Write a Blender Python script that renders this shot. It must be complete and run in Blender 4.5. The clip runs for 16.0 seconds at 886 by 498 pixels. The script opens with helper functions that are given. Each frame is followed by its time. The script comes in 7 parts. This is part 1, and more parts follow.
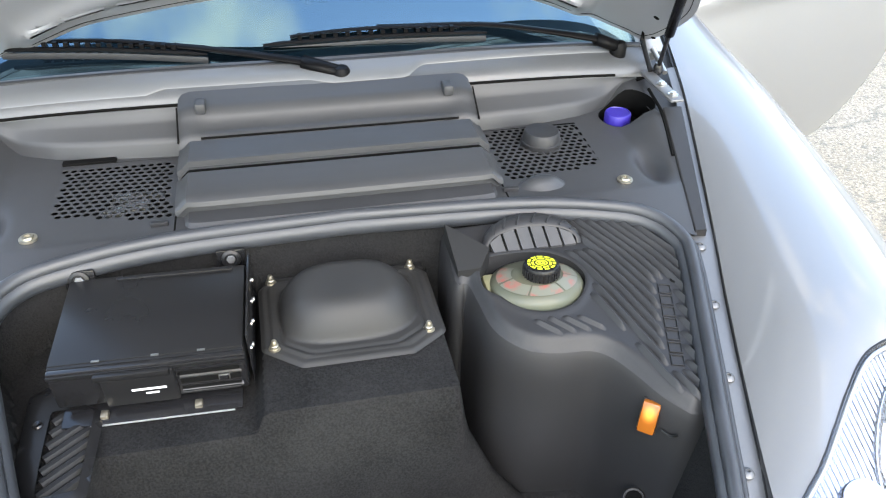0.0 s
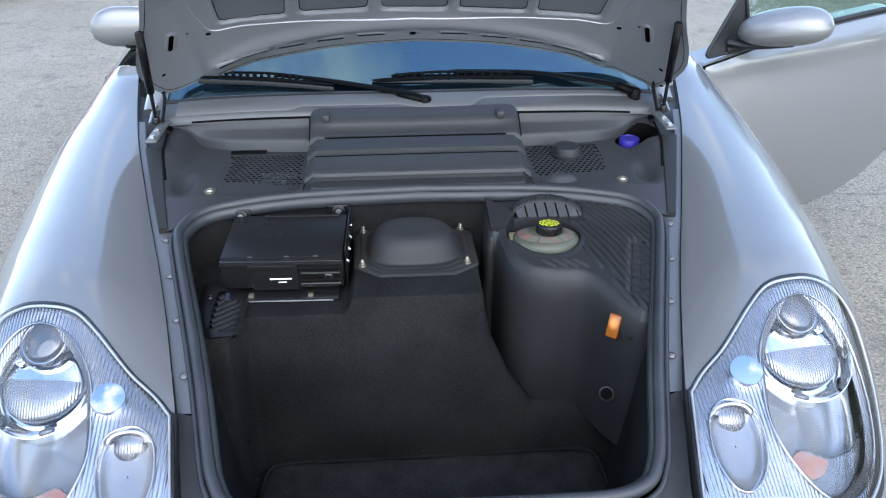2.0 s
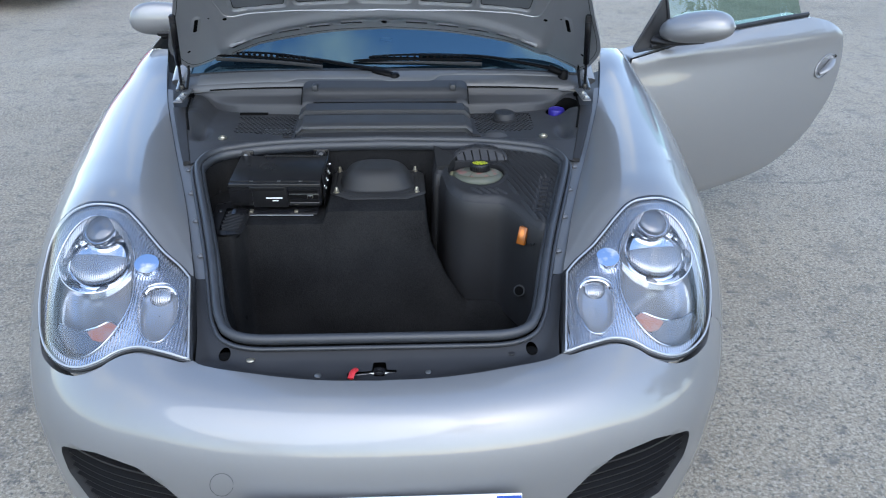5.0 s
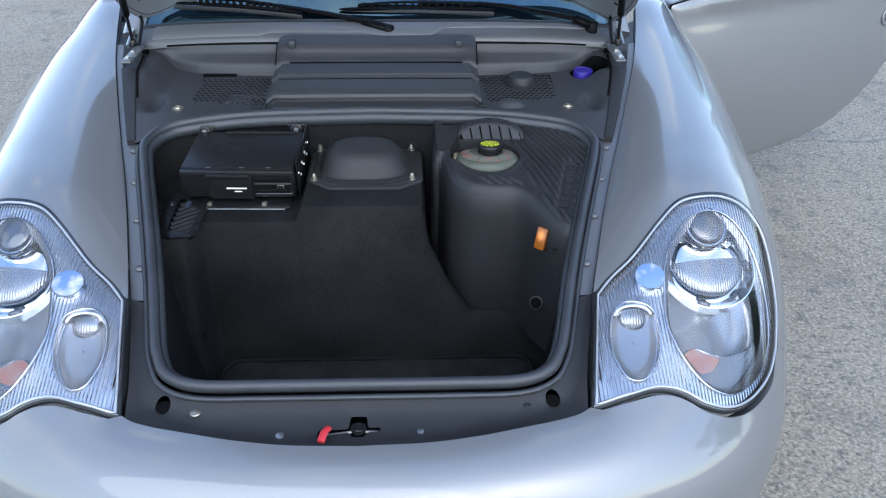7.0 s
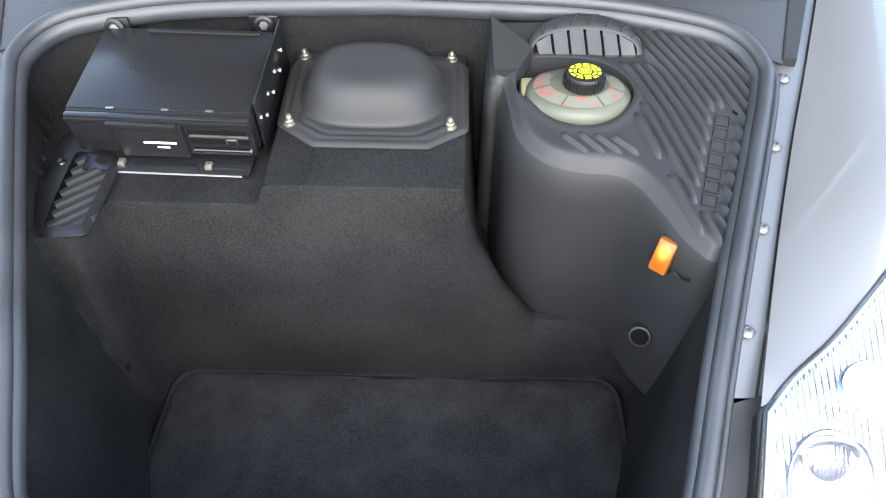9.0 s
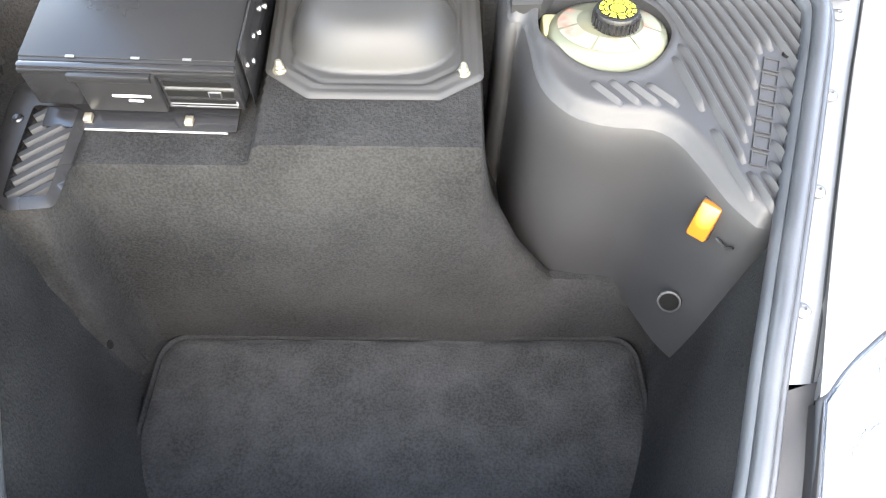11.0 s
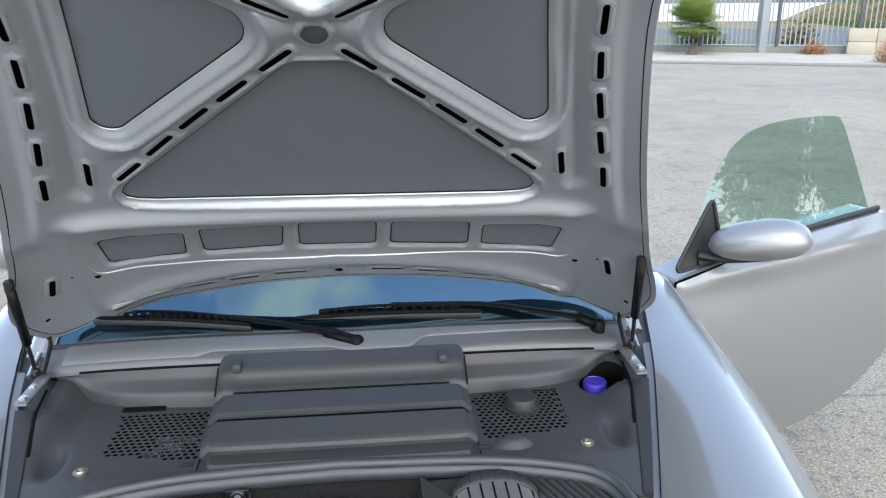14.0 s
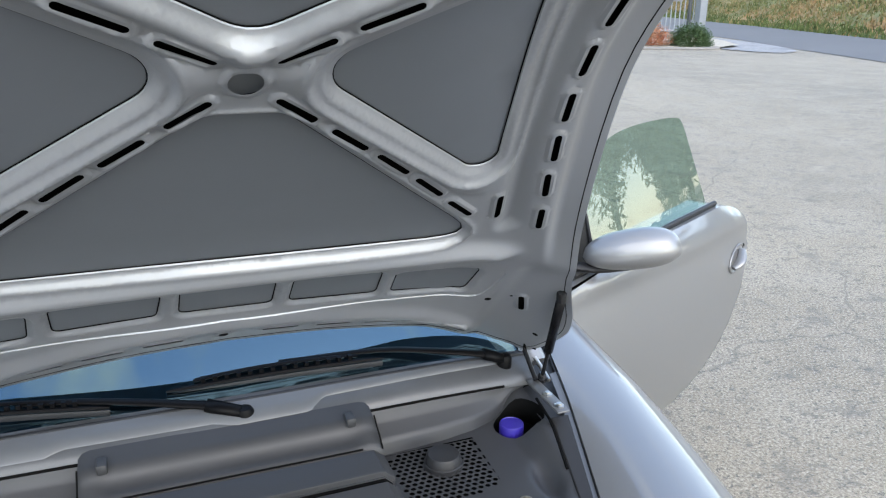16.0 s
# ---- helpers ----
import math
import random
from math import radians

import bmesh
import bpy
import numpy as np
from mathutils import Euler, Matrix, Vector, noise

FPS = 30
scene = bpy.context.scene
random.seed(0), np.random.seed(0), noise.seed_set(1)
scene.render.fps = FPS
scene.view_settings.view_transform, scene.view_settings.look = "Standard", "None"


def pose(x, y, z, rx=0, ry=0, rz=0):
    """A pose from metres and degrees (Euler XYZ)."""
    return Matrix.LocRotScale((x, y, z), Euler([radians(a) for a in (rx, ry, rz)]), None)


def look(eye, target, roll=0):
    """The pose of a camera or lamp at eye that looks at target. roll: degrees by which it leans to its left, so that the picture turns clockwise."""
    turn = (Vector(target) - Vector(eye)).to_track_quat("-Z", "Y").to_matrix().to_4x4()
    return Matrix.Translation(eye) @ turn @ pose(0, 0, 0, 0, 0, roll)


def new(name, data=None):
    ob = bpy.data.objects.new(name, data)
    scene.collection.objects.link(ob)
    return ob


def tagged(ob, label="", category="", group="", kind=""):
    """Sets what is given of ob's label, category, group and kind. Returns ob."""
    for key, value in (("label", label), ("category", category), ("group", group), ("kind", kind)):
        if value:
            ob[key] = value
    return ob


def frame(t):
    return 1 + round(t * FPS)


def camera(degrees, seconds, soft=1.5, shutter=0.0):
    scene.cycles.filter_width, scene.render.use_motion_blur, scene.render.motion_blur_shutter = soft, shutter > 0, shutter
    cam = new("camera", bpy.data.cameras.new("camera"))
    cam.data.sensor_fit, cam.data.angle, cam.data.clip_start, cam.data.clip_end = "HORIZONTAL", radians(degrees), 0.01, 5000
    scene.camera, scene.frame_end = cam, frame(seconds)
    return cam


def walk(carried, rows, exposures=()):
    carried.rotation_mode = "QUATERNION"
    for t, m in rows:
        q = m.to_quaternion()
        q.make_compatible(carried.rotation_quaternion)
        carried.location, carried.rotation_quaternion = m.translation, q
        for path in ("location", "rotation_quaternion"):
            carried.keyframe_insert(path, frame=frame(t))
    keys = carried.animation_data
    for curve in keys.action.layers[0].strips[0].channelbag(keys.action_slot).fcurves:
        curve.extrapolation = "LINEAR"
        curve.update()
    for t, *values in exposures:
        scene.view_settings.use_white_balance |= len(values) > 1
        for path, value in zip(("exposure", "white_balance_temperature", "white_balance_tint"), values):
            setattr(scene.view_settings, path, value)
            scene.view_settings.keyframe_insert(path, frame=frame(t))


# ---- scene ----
cam = camera(59.8, 16.0, soft=1.15)
PATH = [
    (0, (-0.067, -0.013, 1.341), (0.285, 1.574, 0.175), 1.0),
    (0.5, (-0.05, 0.021, 1.344), (0.382, 1.626, 0.232), 1.6),
    (1, (-0.055, -0.074, 1.365), (0.25, 1.6, 0.313), 1.6),
    (1.5, (-0.021, -0.335, 1.383), (0.138, 1.387, 0.379), 0.5),
    (2, (-0.048, -0.535, 1.407), (0.067, 1.206, 0.429), -0.1),
    (2.5, (-0.11, -0.724, 1.401), (0.039, 1.021, 0.436), 0.1),
    (3, (-0.102, -0.85, 1.427), (0.064, 0.907, 0.487), 0.5),
    (3.5, (0.0, -0.962, 1.439), (0.154, 0.81, 0.525), 0.7),
    (4, (0.056, -1.023, 1.437), (0.186, 0.755, 0.532), 0.8),
    (4.5, (0.057, -1.047, 1.44), (0.163, 0.731, 0.53), 0.8),
    (5, (0.058, -1.052, 1.434), (0.15, 0.717, 0.506), 0.6),
    (5.2, (0.062, -1.048, 1.431), (0.153, 0.716, 0.492), 0.6),
    (7.3, (0.101, -0.587, 1.38), (0.148, 1.063, 0.25), 0.4),
    (7.5, (0.106, -0.524, 1.367), (0.14, 1.099, 0.198), 0.3),
    (8, (0.135, -0.316, 1.338), (0.147, 1.224, 0.062), 0.6),
    (8.5, (0.164, -0.146, 1.32), (0.133, 1.275, -0.086), 0.0),
    (9, (0.103, 0.002, 1.287), (0.05, 1.303, -0.231), -0.4),
    (9.5, (0.063, 0.097, 1.255), (0.023, 1.271, -0.364), -0.2),
    (9.7, (0.063, 0.11, 1.246), (0.032, 1.237, -0.406), 0.0),
    (11.8, (0.051, 0.108, 1.271), (0.085, 1.222, -0.389), 1.5),
    (12, (0.055, 0.084, 1.283), (0.084, 1.327, -0.284), 0.9),
    (12.5, (0.062, -0.015, 1.339), (0.104, 1.509, 0.044), 0.4),
    (13, (0.079, -0.175, 1.394), (0.139, 1.556, 0.394), -0.3),
    (13.5, (0.072, -0.248, 1.449), (0.175, 1.59, 0.668), -0.6),
    (14, (0.073, -0.227, 1.473), (0.246, 1.673, 0.871), -0.5),
    (14.5, (0.008, -0.093, 1.5), (0.292, 1.832, 1.037), -0.4),
    (15, (-0.045, 0.002, 1.511), (0.389, 1.913, 1.11), -0.5),
    (15.5, (-0.056, 0.034, 1.5), (0.526, 1.898, 1.064), -0.5),
    (16, (-0.083, 0.008, 1.529), (0.604, 1.770, 0.882), 0.65),
]

EXPOSURES = [(0.0, 2.3, 7600, 7), (0.5, 2.05, 7350, 7), (1.0, 2.0, 7050, 7), (2.0, 1.35, 6500, 8), (3.0, 1.05, 6250, 7), (5.2, 1.0, 6300, 7), (7.3, 1.1, 6200, 7), (8.0, 1.48, 6250, 7), (8.6, 1.95, 6650, 8), (9.2, 3.1, 7700, 8), (9.7, 3.85, 8050, 8),
             (11.8, 3.95, 8300, 8), (12.5, 3.1, 8300, 8), (13.0, 2.35, 7800, 8), (13.5, 1.75, 7100, 8), (14.5, 1.4, 7050, 8), (16.0, 1.4, 7150, 8)]
walk(cam, [(t, look(eye, target, roll)) for t, eye, target, roll in PATH], EXPOSURES)

# ---- sky and sun ----
from mathutils.geometry import delaunay_2d_cdt

world = bpy.data.worlds.new("sky")
scene.world = world
world.use_nodes = True
wn, wl = world.node_tree.nodes, world.node_tree.links
wn.clear()
w_out, w_bg = wn.new("ShaderNodeOutputWorld"), wn.new("ShaderNodeBackground")
w_sky = wn.new("ShaderNodeTexSky")
w_sky.sky_type, w_sky.sun_disc = "NISHITA", False
w_sky.sun_elevation, w_sky.sun_rotation = radians(39), radians(160)
w_sky.ozone_density = 2.0
w_tc, w_map, w_noise, w_ramp, w_mix, w_cl = (wn.new("ShaderNode" + k) for k in ("TexCoord", "Mapping", "TexNoise", "ValToRGB", "MixRGB", "RGB"))
w_map.inputs["Scale"].default_value = (1.3, 1.0, 1.0)
w_map.inputs["Location"].default_value = (2.35, 1.1, 0.6)
w_noise.inputs["Scale"].default_value = 2.6
w_noise.inputs["Detail"].default_value = 7
w_noise.inputs["Roughness"].default_value = 0.58
w_ramp.color_ramp.elements[0].position, w_ramp.color_ramp.elements[1].position = 0.50, 0.70
w_cl.outputs[0].default_value = (7.0, 6.95, 6.85, 1)
wl.new(w_tc.outputs["Generated"], w_map.inputs["Vector"])
wl.new(w_map.outputs["Vector"], w_noise.inputs["Vector"])
wl.new(w_noise.outputs["Fac"], w_ramp.inputs["Fac"])
# white haze towards the horizon, deep blue overhead
w_sep, w_haze, w_max, w_deep = (wn.new("ShaderNode" + k) for k in ("SeparateXYZ", "MapRange", "Math", "MixRGB"))
w_haze.interpolation_type = "SMOOTHSTEP"
for k_, x_ in (("From Min", 0.72), ("From Max", 0.12), ("To Min", 0.0), ("To Max", 0.30)):
    w_haze.inputs[k_].default_value = x_
w_max.operation = "MAXIMUM"
w_deep.blend_type, w_deep.inputs["Fac"].default_value, w_deep.inputs["Color2"].default_value = "MULTIPLY", 1.0, (2.0, 2.05, 2.1, 1)
wl.new(w_tc.outputs["Generated"], w_sep.inputs["Vector"])
wl.new(w_sep.outputs["Z"], w_haze.inputs["Value"])
wl.new(w_haze.outputs["Result"], w_max.inputs[0])
wl.new(w_ramp.outputs["Color"], w_max.inputs[1])
wl.new(w_max.outputs["Value"], w_mix.inputs["Fac"])
wl.new(w_sky.outputs["Color"], w_deep.inputs["Color1"])
wl.new(w_deep.outputs["Color"], w_mix.inputs["Color1"])
wl.new(w_cl.outputs["Color"], w_mix.inputs["Color2"])
wl.new(w_mix.outputs["Color"], w_bg.inputs["Color"])
w_bg.inputs["Strength"].default_value = 0.15
wl.new(w_bg.outputs["Background"], w_out.inputs["Surface"])
sun = new("sun", bpy.data.lights.new("sun", "SUN"))
sun.data.energy, sun.data.angle, sun.data.color = 0.72, radians(50), (1.0, 0.965, 0.92)
sun.matrix_world = look((0, 0, 10), (1.37, 3.76, 6.76))


# ---- materials ----
def material(name, colour, rough=0.5, metal=0.0, grain=0.0, scale=200.0, bump=0.0, stain=0.0, stain_scale=6.0, coat=0.0, colour2=None, spec=0.5, rough_var=0.0):
    m = bpy.data.materials.new(name)
    m.use_nodes = True
    n, l = m.node_tree.nodes, m.node_tree.links
    b = n["Principled BSDF"]
    b.inputs["Roughness"].default_value, b.inputs["Metallic"].default_value = rough, metal
    b.inputs["Specular IOR Level"].default_value = spec
    b.inputs["Coat Weight"].default_value, b.inputs["Coat Roughness"].default_value = coat, 0.04
    tc = n.new("ShaderNodeTexCoord")
    c2 = colour2 or tuple(c * 0.6 for c in colour)
    fine, big = n.new("ShaderNodeTexNoise"), n.new("ShaderNodeTexNoise")
    fine.inputs["Scale"].default_value, fine.inputs["Detail"].default_value = scale, 3
    big.inputs["Scale"].default_value, big.inputs["Detail"].default_value = stain_scale, 5
    for t in (fine, big):
        l.new(tc.outputs["Object"], t.inputs["Vector"])
    a = n.new("ShaderNodeMixRGB")
    a.inputs["Color1"].default_value, a.inputs["Color2"].default_value = (*colour, 1), (*c2, 1)
    add = n.new("ShaderNodeMath")
    r1 = n.new("ShaderNodeMapRange")
    r1.inputs["From Min"].default_value, r1.inputs["From Max"].default_value = 0.35, 0.7
    r1.inputs["To Max"].default_value = stain
    l.new(big.outputs["Fac"], r1.inputs["Value"])
    r2 = n.new("ShaderNodeMapRange")
    r2.inputs["From Min"].default_value, r2.inputs["From Max"].default_value = 0.35, 0.65
    r2.inputs["To Max"].default_value = grain
    l.new(fine.outputs["Fac"], r2.inputs["Value"])
    l.new(r1.outputs["Result"], add.inputs[0])
    l.new(r2.outputs["Result"], add.inputs[1])
    l.new(add.outputs["Value"], a.inputs["Fac"])
    l.new(a.outputs["Color"], b.inputs["Base Color"])
    if rough_var:
        r3 = n.new("ShaderNodeMapRange")
        r3.inputs["From Min"].default_value, r3.inputs["From Max"].default_value = 0.3, 0.7
        r3.inputs["To Min"].default_value, r3.inputs["To Max"].default_value = rough - rough_var, rough + rough_var
        l.new(big.outputs["Fac"], r3.inputs["Value"])
        l.new(r3.outputs["Result"], b.inputs["Roughness"])
    if bump:
        bm_ = n.new("ShaderNodeBump")
        bm_.inputs["Strength"].default_value, bm_.inputs["Distance"].default_value = 1.0, bump
        l.new(fine.outputs["Fac"], bm_.inputs["Height"])
        l.new(bm_.outputs["Normal"], b.inputs["Normal"])
    return m


PAINT = material("silver_paint", (0.178, 0.180, 0.184), 0.46, 0.45, grain=0.25, scale=1500, stain=0.08, stain_scale=3, coat=1.0, colour2=(0.150, 0.152, 0.155))
PAINT.node_tree.nodes["Principled BSDF"].inputs["Coat IOR"].default_value = 1.55
SATIN = material("satin_silver", (0.305, 0.314, 0.334), 0.44, 0.60, grain=0.15, scale=700, stain=0.1, stain_scale=5, rough_var=0.05, colour2=(0.262, 0.270, 0.288))
LINING = material("shaded_lining_grey", (0.196, 0.209, 0.234), 0.46, 0.6, grain=0.12, scale=900, stain=0.15, stain_scale=6, rough_var=0.05, colour2=(0.178, 0.190, 0.213))
INNER = material("inner_grey_paint", (0.135, 0.137, 0.140), 0.40, 0.5, grain=0.2, scale=600, stain=0.15, stain_scale=7, rough_var=0.06)
PLASTIC = material("black_plastic", (0.0130, 0.0130, 0.0138), 0.48, 0.0, grain=0.4, scale=1400, bump=0.00012, stain=0.3, stain_scale=9, rough_var=0.06, colour2=(0.022, 0.022, 0.0238), spec=0.30)
MATT = material("matt_black_plastic", (0.0095, 0.0095, 0.010), 0.62, 0.0, grain=0.3, scale=1300, stain=0.3, stain_scale=20, spec=0.3)
GREYPL = material("cowl_plastic", (0.0245, 0.0252, 0.0272), 0.50, 0.0, grain=0.3, scale=1200, bump=0.00005, stain=0.3, stain_scale=8, rough_var=0.06, colour2=(0.034, 0.0350, 0.0380), spec=0.40)
RUBBER = material("rubber", (0.012, 0.013, 0.0152), 0.52, 0.0, grain=0.2, scale=500, bump=0.0001, stain=0.4, stain_scale=14, rough_var=0.08, colour2=(0.030, 0.0312, 0.034), spec=0.30)
SEALGREY = material("weathered_seal_rubber", (0.022, 0.024, 0.028), 0.42, 0.0, grain=0.2, scale=500, bump=0.0001, stain=0.5, stain_scale=14, rough_var=0.08, colour2=(0.036, 0.0385, 0.044), spec=0.42)
CARPET = material("carpet", (0.0058, 0.0058, 0.0061), 0.95, 0.0, grain=0.5, scale=330, bump=0.0014, stain=0.45, stain_scale=7, colour2=(0.0215, 0.0214, 0.0215), spec=0.03)
MATCLOTH = material("mat_carpet", (0.0105, 0.0104, 0.0106), 0.95, 0.0, grain=0.5, scale=300, bump=0.0014, stain=0.5, stain_scale=22, colour2=(0.029, 0.0288, 0.0288), spec=0.03)
GLOSSBLACK = material("black_lacquer", (0.009, 0.009, 0.010), 0.20, 0.0, grain=0.2, scale=900, stain=0.2, rough_var=0.05, spec=0.42)
# near-black: puts the shade of hollows into colour; also seams and printed bars
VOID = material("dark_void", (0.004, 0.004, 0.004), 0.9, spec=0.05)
CHROME = material("chrome", (0.75, 0.76, 0.78), 0.12, 1.0, grain=0.1, scale=300, stain=0.15, stain_scale=30)
STEEL = material("steel", (0.45, 0.45, 0.44), 0.35, 1.0, grain=0.3, scale=400, stain=0.4, stain_scale=40)
BRASS = material("zinc_yellow", (0.42, 0.385, 0.31), 0.35, 0.9, grain=0.2, scale=500, stain=0.3, stain_scale=60)
LAMPGREY = material("lamp_housing_grey", (0.42, 0.43, 0.45), 0.3, 0.6, stain=0.1)
PANEL = material("satin_black_panel", (0.0095, 0.0095, 0.0102), 0.30, 0.0, grain=0.3, scale=1200, bump=0.00004, stain=0.2, rough_var=0.05, spec=0.24)
PRESSED = material("black_pressed_steel", (0.017, 0.0168, 0.0168), 0.50, 0.0, grain=0.3, scale=1400, bump=0.00008, stain=0.3, stain_scale=12, rough_var=0.06, colour2=(0.026, 0.0258, 0.0258), spec=0.26)
WHITE = material("white_print", (0.75, 0.75, 0.74), 0.6, stain=0.1)
RED = material("red_plastic", (0.45, 0.02, 0.025), 0.45, stain=0.2)
BLUE = material("blue_plastic", (0.022, 0.014, 0.20), 0.42, stain=0.2)
YELLOW = material("yellow_print", (0.62, 0.66, 0.03), 0.5, stain=0.15)


def glassy(name, tint, gloss_rough=0.02, clear=0.92, ior=1.5, sheen=(1.0, 1.0, 1.0)):
    """A thin clear pane: mostly see-through, with a mirror's sheen that grows at grazing sight."""
    m = bpy.data.materials.new(name)
    m.use_nodes = True
    n, l = m.node_tree.nodes, m.node_tree.links
    n.remove(n["Principled BSDF"])
    tr, gl, fr, mx = (n.new("ShaderNode" + k) for k in ("BsdfTransparent", "BsdfGlossy", "Fresnel", "MixShader"))
    tr.inputs["Color"].default_value = (*(t * clear for t in tint), 1)
    gl.inputs["Roughness"].default_value, gl.inputs["Color"].default_value = gloss_rough, (*sheen, 1)
    fr.inputs["IOR"].default_value = ior
    l.new(fr.outputs["Fac"], mx.inputs["Fac"])
    l.new(tr.outputs["BSDF"], mx.inputs[1])
    l.new(gl.outputs["BSDF"], mx.inputs[2])
    l.new(mx.outputs["Shader"], n["Material Output"].inputs["Surface"])
    return m


LENS = glassy("clear_lens", (0.97, 0.98, 1.0), 0.02, 0.96)
# blue sheen puts the sky's blue into the reflection colour
WINDSCREEN = glassy("windscreen_glass", (0.20, 0.30, 0.36), 0.01, ior=2.2, sheen=(0.50, 0.82, 1.0))
SIDEGLASS = glassy("green_side_glass", (0.50, 0.66, 0.57), 0.01, ior=1.8)


# ---- mesh tools ----
def turned(verts, faces, ways):
    """Faces wound so that they look along the given way at each point."""
    v, f, w = np.asarray(verts, float), np.asarray(faces), np.asarray(ways, float)
    n = np.cross(v[f[:, 1]] - v[f[:, 0]], v[f[:, 2]] - v[f[:, 0]])
    bad = (n * w[f[:, 0]]).sum(1) < 0
    f = f.copy()
    f[bad] = f[bad][:, ::-1]
    return f


def mesh(name, verts, faces, mat, parent=None, label="", smooth=True, index=None):
    me = bpy.data.meshes.new(name)
    me.from_pydata([tuple(map(float, v)) for v in verts], [], [tuple(map(int, f)) for f in faces])
    for m in (mat if isinstance(mat, (list, tuple)) else [mat]):
        me.materials.append(m)
    if index is not None:
        me.polygons.foreach_set("material_index", [int(i) for i in index])
    me.polygons.foreach_set("use_smooth", [smooth] * len(me.polygons))
    me.update()
    ob = new(name, me)
    ob.parent = parent
    if label:
        ob["label"] = label
    return ob


def part(name, bm, mat, parent=None, label="", smooth=True):
    me = bpy.data.meshes.new(name)
    bm.to_mesh(me)
    bm.free()
    for m in (mat if isinstance(mat, (list, tuple)) else [mat]):
        me.materials.append(m)
    me.polygons.foreach_set("use_smooth", [smooth] * len(me.polygons))
    ob = new(name, me)
    ob.parent = parent
    if label:
        ob["label"] = label
    return ob


def sharp(ob, angle=35):
    """Keep edges sharper than the angle crisp on a smooth mesh."""
    bm = bmesh.new()
    bm.from_mesh(ob.data)
    for e in bm.edges:
        e.smooth = not (len(e.link_faces) == 2 and e.calc_face_angle(0) > radians(angle))
    bm.to_mesh(ob.data)
    bm.free()
    return ob


def thing(name, label, category, at=(0, 0, 0), group="", kind=""):
    return tagged(new(name), label, category, group, kind)


def box(name, lo, hi, mat, parent=None, label="", bevel=0.0, turn=None, seg=2):
    bm = bmesh.new()
    bmesh.ops.create_cube(bm, size=1.0)
    lo, hi = Vector(lo), Vector(hi)
    bmesh.ops.transform(bm, matrix=Matrix.Translation((lo + hi) / 2) @ Matrix.Diagonal((*(hi - lo), 1)), verts=bm.verts)
    if bevel:
        bmesh.ops.bevel(bm, geom=bm.edges[:], offset=bevel, segments=seg, affect="EDGES", profile=0.5)
    if turn is not None:
        bmesh.ops.transform(bm, matrix=turn, verts=bm.verts)
    return sharp(part(name, bm, mat, parent, label), 40)


def smooth_path(pts, n=8, closed=False):
    """A smooth curve through the points (Catmull-Rom), n steps a span."""
    p = np.array(pts, float)
    k = len(p)
    out = []
    for i in range(k if closed else k - 1):
        a, b = p[i], p[(i + 1) % k]
        z = p[i - 1] if (i > 0 or closed) else 2 * a - b
        c = p[(i + 2) % k] if (i + 2 < k or closed) else 2 * b - a
        for t in np.arange(n) / n:
            out.append(0.5 * (2 * a + (b - z) * t + (2 * z - 5 * a + 4 * b - c) * t ** 2 + (3 * a - z - 3 * b + c) * t ** 3))
    if not closed:
        out.append(p[-1])
    return np.array(out)


def tube_data(path, rx, rz=None, sides=10, closed=False, up=(0, 0, 1), taper=None):
    p = np.array(path, float)
    n = len(p)
    rz = rz or rx
    verts, faces = [], []
    for i in range(n):
        a, b = (p[(i + 1) % n], p[i - 1]) if closed else (p[min(i + 1, n - 1)], p[max(i - 1, 0)])
        t = (a - b) / (np.linalg.norm(a - b) + 1e-12)
        s = np.cross(t, up)
        s = s / (np.linalg.norm(s) + 1e-12)
        u = np.cross(s, t)
        k = taper[i] if taper is not None else 1.0
        for j in range(sides):
            q = 2 * math.pi * j / sides
            verts.append(p[i] + k * (s * rx * math.cos(q) + u * rz * math.sin(q)))
    for i in range(n if closed else n - 1):
        for j in range(sides):
            a, b = i * sides + j, i * sides + (j + 1) % sides
            c, d = ((i + 1) % n) * sides + (j + 1) % sides, ((i + 1) % n) * sides + j
            faces.append((a, b, c, d))
    if not closed:
        faces.append(tuple(range(sides))[::-1])
        faces.append(tuple((n - 1) * sides + j for j in range(sides)))
    return verts, faces


def tube(name, path, rx, mat, parent=None, label="", rz=None, sides=10, closed=False, up=(0, 0, 1), taper=None):
    v, f = tube_data(path, rx, rz, sides, closed, up, taper)
    return sharp(mesh(name, v, f, mat, parent, label), 50)


def lathe(name, profile, mat, parent=None, at=(0, 0, 0), turn=None, label="", n=28, squash=(1, 1)):
    """Turn a profile of (radius, height) round the z axis, then place it."""
    verts, faces = [], []
    k = len(profile)
    for r, z in profile:
        for j in range(n):
            q = 2 * math.pi * j / n
            verts.append((r * math.cos(q) * squash[0], r * math.sin(q) * squash[1], z))
    for i in range(k - 1):
        for j in range(n):
            faces.append((i * n + j, i * n + (j + 1) % n, (i + 1) * n + (j + 1) % n, (i + 1) * n + j))
    faces.append(tuple((k - 1) * n + j for j in range(n)))
    faces.append(tuple(range(n))[::-1])
    m = Matrix.Translation(at) @ (turn or Matrix.Identity(4))
    return sharp(mesh(name, [m @ Vector(v) for v in verts], faces, mat, parent, label), 40)


